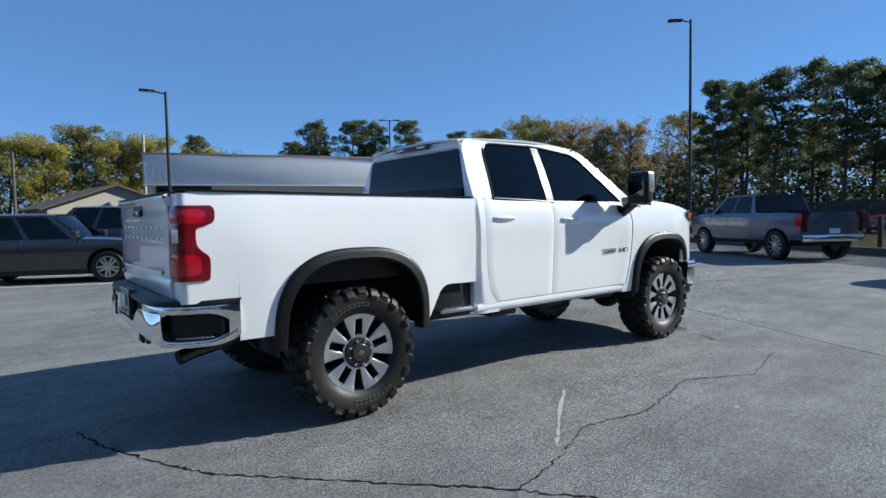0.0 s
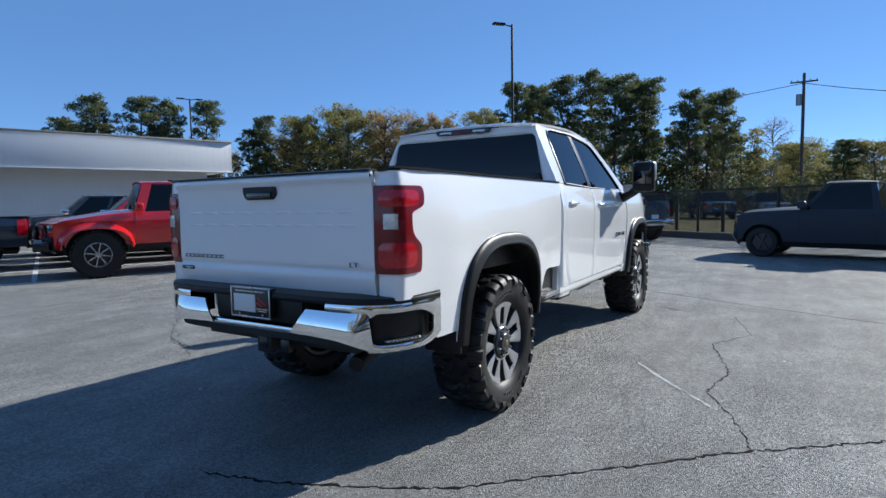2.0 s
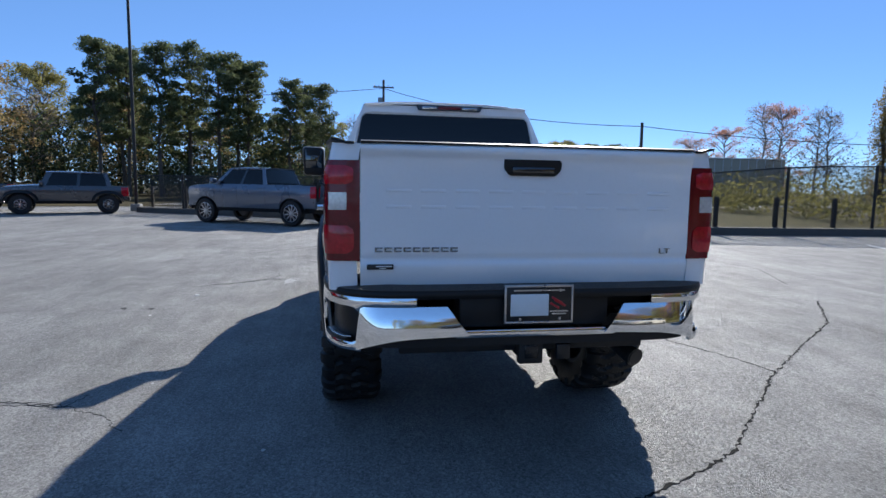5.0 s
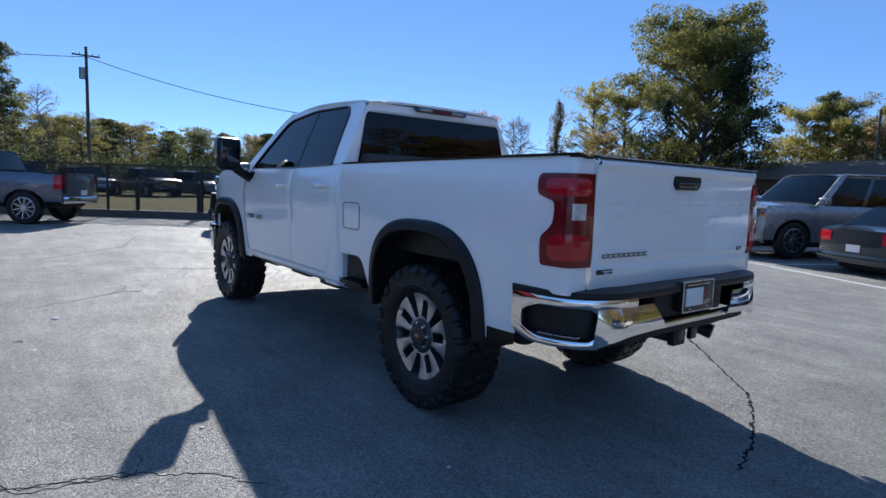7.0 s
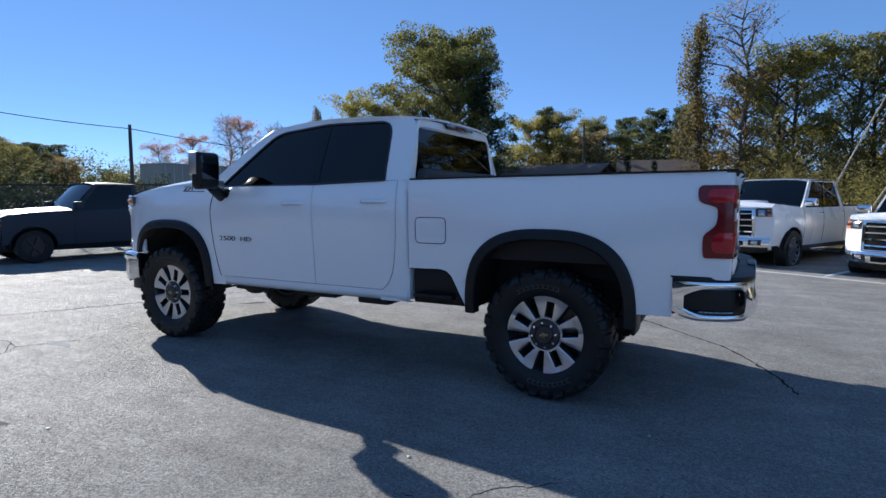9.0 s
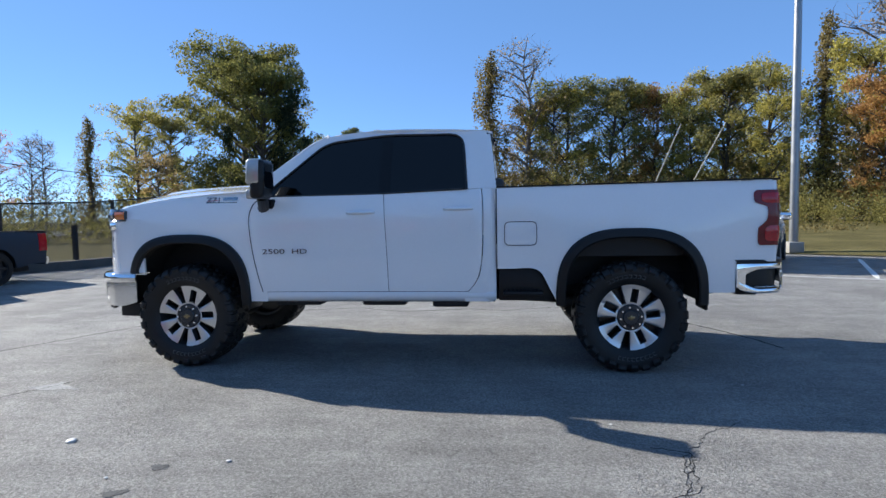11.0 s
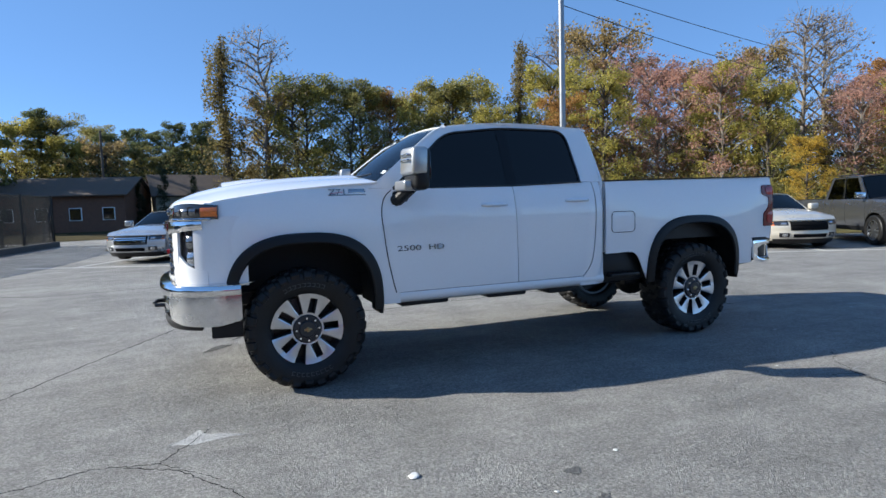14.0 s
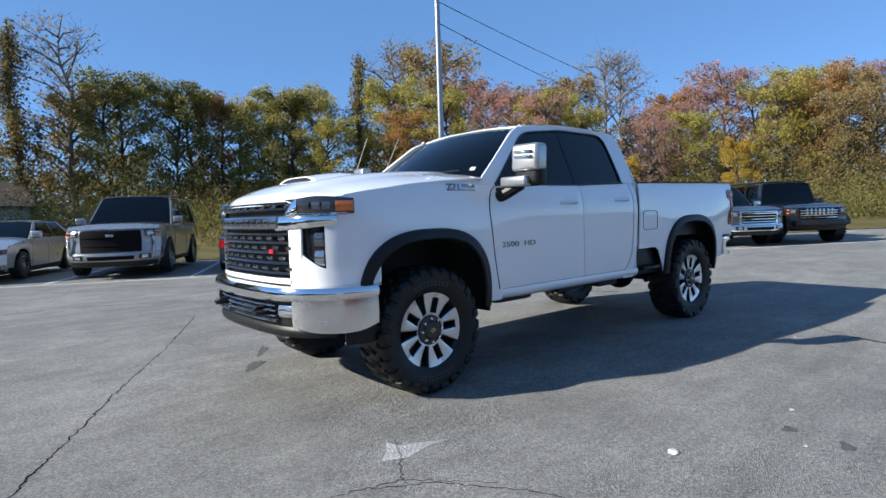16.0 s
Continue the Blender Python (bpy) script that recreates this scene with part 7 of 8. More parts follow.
def build_showroom():
    """White showroom: ribbed fascia over a recessed wall with dark windows."""
    B = thing("showroom", "white flat roofed showroom with a deep ribbed fascia", "building")
    a, b = Vector((1.7, 26.5, 0)), Vector((14.45, 22.5, 0))
    d = (b - a).normalized()
    nrm = Vector((d.y, -d.x, 0))
    if nrm.y > 0:
        nrm = -nrm
    m = Matrix(((d.x, -nrm.x, 0, a.x), (d.y, -nrm.y, 0, a.y), (0, 0, 1, -0.05), (0, 0, 0, 1)))
    B.matrix_basis = m
    L = (b - a).length
    bm = bmesh.new()
    box(bm, 0.05, L - 0.9, 1.2, 12, 0, 3.4)
    part("wall", bm, WALL_WHITE, B)
    bm = bmesh.new()
    box(bm, 0, L, 0, 0.12, 3.35, 4.85, 0.01)
    box(bm, 0, 0.12, 0, 12, 3.35, 4.85, 0.01)
    box(bm, L - 0.12, L, 0, 12, 3.35, 4.85, 0.01)
    fas = part("fascia", bm, FASCIA, B, "pale ribbed metal fascia")
    rib = bpy.data.meshes.new("rib")
    bm = bmesh.new()
    box(bm, -0.004, 0.004, -0.0022, 0.002, 3.38, 4.81)
    bm.to_mesh(rib)
    bm.free()
    rib.materials.append(FASCIA)
    for k in range(int(L / 0.3)):
        o = new("rib", rib)
        o.parent, o.location = fas, (0.12 + k * 0.3, 0, 0)
    bm = bmesh.new()
    box(bm, -0.06, L + 0.06, -0.07, 12.1, 4.85, 4.93, 0.01)
    part("roof", bm, CONCRETE, B)
    bm = bmesh.new()
    box(bm, 0.1, L - 0.1, 0.1, 1.25, 3.36, 3.40)
    part("soffit", bm, CONCRETE, B)
    bm = bmesh.new()
    box(bm, -0.02, L + 0.02, -0.05, 0.0, 3.30, 3.36, 0.008)
    part("fascia_trim", bm, WALL_WHITE, B)
    ribw = bpy.data.meshes.new("wall_rib")
    bm = bmesh.new()
    box(bm, -0.012, 0.012, 1.192, 1.202, 0.05, 3.34)
    bm.to_mesh(ribw)
    bm.free()
    ribw.materials.append(WALL_WHITE)
    wallob = [c for c in B.children if c.name.startswith("wall")][0]
    for k in range(int((L - 4.4) / 0.25)):
        o = new("wall_rib", ribw)
        o.parent, o.location = wallob, (3.25 + k * 0.25, 0, 0)
    bm = bmesh.new()
    for x in (0.5, 1.75, 3.0):
        box(bm, x - 0.06, x + 0.06, 1.08, 1.2, 0, 3.36, 0.01)
    box(bm, 0.5, 3.0, 1.08, 1.2, 0, 0.35, 0.01)
    box(bm, 0.5, 3.0, 1.08, 1.2, 3.2, 3.36, 0.01)
    w = part("window_frame", bm, POLE_DARK, B)
    for x in (0.56, 1.81):
        bm = bmesh.new()
        box(bm, x, x + 1.13, 1.13, 1.14, 0.35, 3.2)
        part("pane", bm, SHOP_GLASS, w)
    bm = bmesh.new()
    box(bm, 0.56, 2.94, 1.19, 1.21, 0.3, 3.2)
    part("blind", bm, BRICK, B)


def gable_house(name, label, x, y, turn, w, d, eave, ridge, wall_mat, roof_mat, z=0.0):
    H = thing(name, label, "house", pose(x, y, z, 0, 0, turn))
    bm = bmesh.new()
    box(bm, -w / 2, w / 2, -d / 2, d / 2, 0, eave)
    part("wall", bm, wall_mat, H)
    bm = bmesh.new()
    prism(bm, [(-d / 2, eave), (d / 2, eave), (0, ridge - 0.1)], Matrix(((0, 0, 1, -w / 2 + 0.02), (1, 0, 0, 0), (0, 1, 0, 0), (0, 0, 0, 1))), w - 0.04)
    part("gable", bm, wall_mat, H)
    for s in (1, -1):
        bm = bmesh.new()
        sheet(bm, 12, 8, lambda u, v: (-w / 2 - 0.4 + (w + 0.8) * u, s * (d / 2 + 0.5) * (1 - v), eave - 0.15 + (ridge - eave + 0.15) * v), 0.12)
        part("roof_slope", bm, roof_mat, H)
    for k in range(int(w / 2.6)):
        for s in (1, -1):
            bm = bmesh.new()
            xx = -w / 2 + 1.3 + k * 2.6
            box(bm, xx - 0.5, xx + 0.5, s * d / 2 - 0.05, s * d / 2 + 0.05, 1.0, 2.1, 0.01)
            win = part("window", bm, PLATE_WHITE, H)
            bm = bmesh.new()
            box(bm, xx - 0.43, xx + 0.43, s * d / 2 - 0.07, s * d / 2 + 0.07, 1.07, 2.03)
            part("pane", bm, GLOSS_BLACK, win)
    return H


def lamp_post(x, y, height, mat, label, arm=(1, 0), heads=1, radius=0.085):
    z = ground_z(x, y)
    P = thing("street_lamp", label, "lamp post", pose(x, y, z))
    bm = bmesh.new()
    cylinder(bm, (0, 0, 0), (0, 0, height), radius, radius * 0.75, 12)
    part("pole", bm, mat, P)
    bm = bmesh.new()
    box(bm, -0.22, 0.22, -0.22, 0.22, 0, 0.35, 0.03)
    part("base", bm, CONCRETE, P)
    d = Vector((arm[0], arm[1], 0)).normalized()
    for s in ((1,) if heads == 1 else (1, -1)):
        bm = bmesh.new()
        tube(bm, [(0, 0, height - 0.12), tuple(d * s * 0.35 + Vector((0, 0, height - 0.06))), tuple(d * s * 0.5 + Vector((0, 0, height - 0.04)))], 0.035, 8)
        part("arm", bm, mat, P)
        bm = bmesh.new()
        box(bm, 0.45, 1.15, -0.17, 0.17, -0.07, 0.02, 0.025, Matrix.Translation((0, 0, height)) @ Matrix.Rotation(math.atan2(d.y * s, d.x * s), 4, "Z"))
        h = part("lamp_head", bm, mat, P)
        bm = bmesh.new()
        box(bm, 0.52, 1.08, -0.12, 0.12, -0.085, -0.068, 0.005, Matrix.Translation((0, 0, height)) @ Matrix.Rotation(math.atan2(d.y * s, d.x * s), 4, "Z"))
        part("lens", bm, CLEAR_LENS, h)


def utility_pole(x, y, height, label, arms=True, r=0.13, mat=None, z=None):
    z = ground_z(x, y) if z is None else z
    P = thing("utility_pole", label, "pole", pose(x, y, z))
    bm = bmesh.new()
    cylinder(bm, (0, 0, 0), (0, 0, height), r, r * 0.72, 12)
    part("pole", bm, mat or POLE_WOOD, P)
    if arms:
        bm = bmesh.new()
        box(bm, -0.06, 0.06, -1.1, 1.1, height - 0.85, height - 0.72, 0.01)
        arm = part("crossarm", bm, POLE_WOOD, P)
        for yy in (-1.0, -0.5, 0.5, 1.0):
            bm = bmesh.new()
            lathe(bm, [(0.001, 0), (0.05, 0.0), (0.03, 0.06), (0.055, 0.1), (0.03, 0.16), (0.001, 0.18)], 10, Matrix.Translation((0, yy, height - 0.72)))
            part("insulator", bm, POLE_METAL, arm)
        bm = bmesh.new()
        cylinder(bm, (0, 0.35, height - 2.9), (0, 0.35, height - 1.9), 0.26, None, 14)
        box(bm, -0.05, 0.05, 0.05, 0.35, height - 2.5, height - 2.3)
        part("transformer", bm, POLE_METAL, P)


def cable(a, b, sag, label, r=0.018):
    a, b = Vector(a), Vector(b)
    bm = bmesh.new()
    tube(bm, [a.lerp(b, k / 24) - Vector((0, 0, sag * 4 * (k / 24) * (1 - k / 24))) for k in range(25)], r, 5)
    o = part("overhead_cable", bm, SATIN_BLACK, None)
    tagged(o, label, "cable")


def build_poles():
    lamp_post(24.6, 11.0, 11.4, POLE_DARK, "tall dark lamp post with a flat lamp head", (-0.75, 0.66))
    lamp_post(2.68, 25.6, 7.75, POLE_DARK, "dark lamp post beside the showroom", (-0.9, 0.1))
    lamp_post(29.2, 46.8, 11.9, POLE_DARK, "far lamp post with two heads", (1, -0.6), 2)
    lamp_post(-9.7, -12.7, 9.7, POLE_METAL, "tall bare galvanised metal lamp post", (1, 0.4), 1, 0.13)
    utility_pole(57.7, -3.4, 12.9, "wooden utility pole with a crossarm and transformer", True, 0.17)
    utility_pole(38.8, -23.6, 7.0, "plain wooden pole carrying a cable", False, 0.16)
    utility_pole(4.24, 39.75, 7.6, "pale bare pole behind the showroom", False, 0.12, BEIGE_WALL)
    utility_pole(-3.1, 40.5, 6.0, "grey pole by the trees", False, 0.12)
    utility_pole(12.0, -58.0, 9.5, "thin wooden pole before the woods", False, 0.14)
    thin = "thin black overhead cable"
    cable((57.7, -3.4, 12.0), (38.8, -23.6, 6.7), 0.9, thin, 0.03)
    cable((38.8, -23.6, 6.7), (30.0, -60.0, 5.6), 0.8, thin, 0.03)
    cable((57.7, -3.4, 12.0), (60.0, 40.0, 11.0), 1.0, thin, 0.03)
    cable((-9.7, -12.7, 9.4), (-56, -24, 10.8), 0.6, thin, 0.016)
    cable((-9.7, -12.7, 8.6), (-56, -26, 10.2), 0.9, thin, 0.016)
    for x0, x1, z1 in ((-4.63, -6.35, 4.06), (-5.54, -7.67, 4.06)):
        bm = bmesh.new()
        cylinder(bm, (x0, -12.7, 0), (x1, -12.7, z1), 0.022, 0.016, 8)
        o = part("guy_guard", bm, BEIGE_WALL, None)
        tagged(o, "pale slanting guy wire guard", "guy wire")


def build_far_buildings():
    gable_house("house", "beige house with a low brown gable roof", 1.9, 43.0, 98, 7.0, 7.9, 2.6, 4.1, BEIGE_WALL, SHINGLE)
    gable_house("house", "long low house with a brown shingle roof", 15.5, -55.0, -12, 14, 7, 3.3, 4.85, BRICK, SHINGLE)
    gable_house("house", "grey cottage behind the cedars", 4.3, -57.0, 10, 7, 6, 3.2, 5.2, BEIGE_WALL, SHINGLE)
    gable_house("house", "white house with a brown roof among trees", -17.9, -68.0, 20, 8, 7, 4.2, 5.6, PLATE_WHITE, SHINGLE)
    gable_house("house", "dark roofed house beyond the far trucks", 52.0, 44.5, -30, 7, 5, 2.3, 3.6, BEIGE_WALL, SHINGLE)
    W = thing("storage_trailer", "plain beige box trailer beyond the yard", "trailer", pose(56.5, -44.4, 0.0, 0, 0, 90))
    bm = bmesh.new()
    box(bm, -6.6, 6.6, -1.9, 1.9, 0.9, 5.2, 0.08)
    part("box_body", bm, BEIGE_WALL, W)
    bm = bmesh.new()
    box(bm, -6.7, 6.7, -2.0, 2.0, 5.2, 5.32, 0.02)
    part("roof", bm, FASCIA, W)
    for k in range(12):
        for s in (1, -1):
            bm = bmesh.new()
            box(bm, -6.05 + 1.1 * k - 0.03, -6.05 + 1.1 * k + 0.03, s * 1.92 - 0.03, s * 1.92 + 0.03, 0.95, 5.15)
            part("wall_post", bm, FASCIA, W)
    for x in (-4.6, -3.4, 4.2):
        bm = bmesh.new()
        for s in (1, -1):
            cylinder(bm, (x, s * 1.35, 0.5), (x, s * 1.75, 0.5), 0.5, None, 20)
        cylinder(bm, (x, -1.4, 0.5), (x, 1.4, 0.5), 0.09, None, 8)
        part("wheel_set", bm, RUBBER, W)
    bm = bmesh.new()
    box(bm, -6.4, 6.4, -0.6, 0.6, 0.6, 0.92)
    part("chassis", bm, UNDER, W)


build_lot()
build_fence()
build_showroom()
build_poles()
build_far_buildings()

# ---- trees and shrubs ----
def leaf_material(name, c0, c1, c2=None):
    m = material(name, c0, 0.65, vary=0.3, scale=0.4, fine=3, tint=c1, by_island=0.8, spec=0.25)
    b = m.node_tree.nodes["Principled BSDF"]
    b.inputs["Subsurface Weight"].default_value = 0.0
    tr = m.node_tree.nodes.new("ShaderNodeBsdfTranslucent")
    mx = m.node_tree.nodes.new("ShaderNodeMixShader")
    mx.inputs[0].default_value = 0.5
    src = b.inputs["Base Color"].links[0].from_socket
    L = m.node_tree.links
    L.new(src, tr.inputs["Color"])
    L.new(b.outputs[0], mx.inputs[1]), L.new(tr.outputs[0], mx.inputs[2])
    L.new(mx.outputs[0], m.node_tree.nodes["Material Output"].inputs["Surface"])
    return m


LEAF = {
    "oak": leaf_material("oak_leaves", (0.10, 0.12, 0.042), (0.42, 0.36, 0.12)),
    "gold": leaf_material("gold_leaves", (0.17, 0.19, 0.045), (0.66, 0.55, 0.14)),
    "yellow": leaf_material("yellow_leaves", (0.38, 0.24, 0.04), (0.72, 0.50, 0.09)),
    "orange": leaf_material("orange_leaves", (0.26, 0.15, 0.05), (0.62, 0.34, 0.12)),
    "red": leaf_material("red_leaves", (0.30, 0.17, 0.13), (0.66, 0.38, 0.29)),
    "russet": leaf_material("russet_leaves", (0.17, 0.14, 0.06), (0.52, 0.37, 0.16)),
    "bare": leaf_material("thin_leaves", (0.22, 0.17, 0.11), (0.46, 0.36, 0.25)),
    "pine": leaf_material("pine_needles", (0.060, 0.085, 0.042), (0.20, 0.22, 0.098)),
    # Cedar green, also the colour of undergrowth that stands for shaded tree bases.
    "cedar": leaf_material("cedar_and_shaded_leaves", (0.022, 0.036, 0.020), (0.070, 0.090, 0.042)),
    "vine": leaf_material("vine_leaves", (0.085, 0.078, 0.030), (0.36, 0.28, 0.11)),
    "big": leaf_material("big_tree_leaves", (0.060, 0.082, 0.028), (0.34, 0.31, 0.085)),
    "shrub": leaf_material("shrub_leaves", (0.080, 0.090, 0.028), (0.40, 0.35, 0.11)),
}
BARK = material("bark", (0.085, 0.070, 0.055), 0.9, vary=0.35, scale=1.5, fine=14, bump=0.02)
BARK_PALE = material("pale_bark", (0.20, 0.175, 0.15), 0.9, vary=0.3, scale=1.5, fine=14, bump=0.01)


def leaves_mesh(name, centres, spreads, counts, size, mat, seed, flat=1.0):
    """Many small folded leaves round the clump centres, as one mesh."""
    rng = np.random.default_rng(seed)
    C = np.repeat(np.array(centres), counts, axis=0)
    S = np.repeat(np.array(spreads), counts, axis=0)
    n = len(C)
    d = rng.normal(size=(n, 3))
    d /= np.linalg.norm(d, axis=1)[:, None]
    r = rng.uniform(0.15, 1.0, n) ** 0.5
    pos = C + d * r[:, None] * S
    a = rng.normal(size=(n, 3))
    a /= np.linalg.norm(a, axis=1)[:, None]
    a[:, 2] *= flat
    b = np.cross(a, rng.normal(size=(n, 3)))
    b /= np.linalg.norm(b, axis=1)[:, None] + 1e-9
    w = (size * rng.uniform(0.55, 1.35, n))[:, None]
    v = np.stack([pos - a * w * 0.62, pos + a * w * 0.45 + b * w * 0.52, pos + a * w * 0.38 - b * w * 0.56], axis=1).reshape(-1, 3)
    me = bpy.data.meshes.new(name)
    me.vertices.add(len(v))
    me.vertices.foreach_set("co", v.ravel())
    me.loops.add(n * 3)
    me.loops.foreach_set("vertex_index", np.arange(n * 3, dtype=np.int32))
    me.polygons.add(n)
    me.polygons.foreach_set("loop_start", np.arange(0, n * 3, 3, dtype=np.int32))
    me.update()
    me.materials.append(mat)
    return me


def make_tree(kind, seed, far=False):
    """A model tree ten metres high, with trunk, limbs and a ragged crown."""
    rnd = random.Random(seed)
    words = {"oak": "broad tree with thinning dull green leaves", "gold": "tree with yellow green autumn leaves", "yellow": "small tree with bright yellow leaves", "orange": "tree with orange autumn leaves", "red": "half bare tree with reddish leaves", "russet": "tree with brown russet leaves", "bare": "nearly bare tree with fine pale twigs", "pine": "tall pine with a bare trunk and dark crown", "cedar": "dark green conical cedar tree", "vine": "tall trunk wrapped in hanging vines", "big": "large spreading tree turning from green to yellow"}
    T = thing(kind + "_tree", words[kind], "tree", None, "trees round the lot")
    bm = bmesh.new()
    H = 10.0
    bend = [(rnd.uniform(-0.25, 0.25), rnd.uniform(-0.25, 0.25)) for _ in range(6)]
    def trunk_at(t):
        k = min(4.999, t * 5)
        i = int(k)
        f = k - i
        x = (bend[i][0] * (1 - f) + bend[i + 1][0] * f) * t * 1.6
        y = (bend[i][1] * (1 - f) + bend[i + 1][1] * f) * t * 1.6
        return Vector((x, y, t * H))
    r0 = {"pine": 0.17, "bare": 0.14, "big": 0.26, "vine": 0.24, "cedar": 0.12}.get(kind, 0.18)
    top = 0.97 if kind in ("pine", "cedar", "vine", "bare") else 0.80
    tube(bm, [trunk_at(top * k / 10) - Vector((0, 0, 0.3 if k == 0 else 0)) for k in range(11)], [r0 * (1.25 if k == 0 else 1) * (1 - 0.085 * k) for k in range(11)], 7)
    centres, spreads = [], []
    if kind == "pine":
        lo, n, reach = 0.34, 30, 1.5
    elif kind == "cedar":
        lo, n, reach = 0.06, 34, 1.5
    elif kind == "vine":
        lo, n, reach = 0.12, 26, 0.8
    elif kind == "bare":
        lo, n, reach = 0.30, 34, 2.3
    elif kind == "big":
        lo, n, reach = 0.08, 60, 3.5
    else:
        lo, n, reach = 0.09, 34, 2.6
    for k in range(n):
        t = lo + (1 - lo) * ((k + rnd.random()) / n) ** (0.9 if kind != "pine" else 0.8)
        t = min(t, top)
        f = (t - lo) / (1 - lo)
        if kind in ("pine",):
            out = reach * (0.55 + 0.45 * math.sin(math.pi * min(1, f * 0.9 + 0.15))) * rnd.uniform(0.5, 1.1)
        elif kind == "cedar":
            out = reach * (1.02 - f) * rnd.uniform(0.7, 1.05)
        elif kind == "vine":
            out = reach * rnd.uniform(0.4, 1.15) * (1.0 if f < 0.75 else 0.55)
        else:
            out = reach * math.sin(math.pi * min(1, 0.22 + 0.72 * f)) ** 0.7 * rnd.uniform(0.45, 1.12)
        a = k * 2.39996 + rnd.uniform(-0.4, 0.4)
        base = trunk_at(max(lo * 0.8, t - (0.10 if kind != "pine" else 0.02)))
        rise = {"pine": 0.25, "cedar": 0.1, "vine": -0.3}.get(kind, 0.55) * out + rnd.uniform(-0.2, 0.3)
        tip = base + Vector((out * math.cos(a), out * math.sin(a), rise))
        tip.z = min(tip.z, H * 1.0)
        mid = base.lerp(tip, 0.5) + Vector((rnd.uniform(-0.15, 0.15), rnd.uniform(-0.15, 0.15), 0.12 * out))
        if kind not in ("cedar",):
            tube(bm, [base, mid, tip], [0.06 * r0 / 0.18, 0.035, 0.012], 4 if not far else 3)
        extra = 3 if kind not in ("vine", "cedar") else 2
        for q in range(extra):
            w = 0.45 + 0.55 * (q + 1) / extra
            p = base.lerp(tip, w) + Vector((rnd.uniform(-0.5, 0.5), rnd.uniform(-0.5, 0.5), rnd.uniform(-0.25, 0.45))) * (0.9 if kind != "pine" else 0.7)
            p.z = min(p.z, H * 0.985)
            if kind not in ("cedar", "vine") and not far:
                tube(bm, [mid, p], [0.02, 0.006], 3)
            if kind == "bare":
                for z in range(4):
                    tw = p + Vector((rnd.uniform(-0.6, 0.6), rnd.uniform(-0.6, 0.6), rnd.uniform(0.0, 0.7)))
                    tube(bm, [p, tw], [0.010, 0.004], 3)
            centres.append(tuple(p))
            if kind == "pine":
                w = rnd.uniform(0.32, 0.62)
                spreads.append((w, w, w * rnd.uniform(0.45, 0.8)))
            elif kind == "cedar":
                spreads.append((0.4, 0.4, 0.45))
            elif kind == "vine":
                spreads.append((0.32, 0.32, rnd.uniform(0.5, 1.1)))
            else:
                g = rnd.uniform(0.38, 0.85)
                spreads.append((g, g, g * 0.75))
    if kind == "vine":
        for q in range(26):
            p = trunk_at(0.05 + 0.9 * q / 26)
            centres.append(tuple(p))
            spreads.append((0.42, 0.42, 0.4))
    tall = H / max(c[2] + 0.75 * q[2] for c, q in zip(centres, spreads))
    for v in bm.verts:
        v.co.z *= tall
    centres = [(c[0], c[1], c[2] * tall) for c in centres]
    part("trunk", bm, BARK_PALE if kind in ("bare", "red") else BARK, T, "", True, 60)
    per = {"pine": 85, "cedar": 60, "vine": 80, "bare": 9, "red": 44, "big": 150, "russet": 75, "oak": 90}.get(kind, 85)
    size = {"pine": 0.14, "cedar": 0.15, "vine": 0.13, "bare": 0.12, "red": 0.13, "big": 0.125}.get(kind, 0.14)
    per, size = (per * 0.48, size * 1.35) if far else (per * 1.45, size * 0.78)
    counts = [max(2, int(per * rnd.uniform(0.5, 1.4))) for _ in centres]
    crown = new("crown", leaves_mesh("crown", centres, spreads, counts, size, LEAF[kind], seed))
    crown.parent = T
    return T


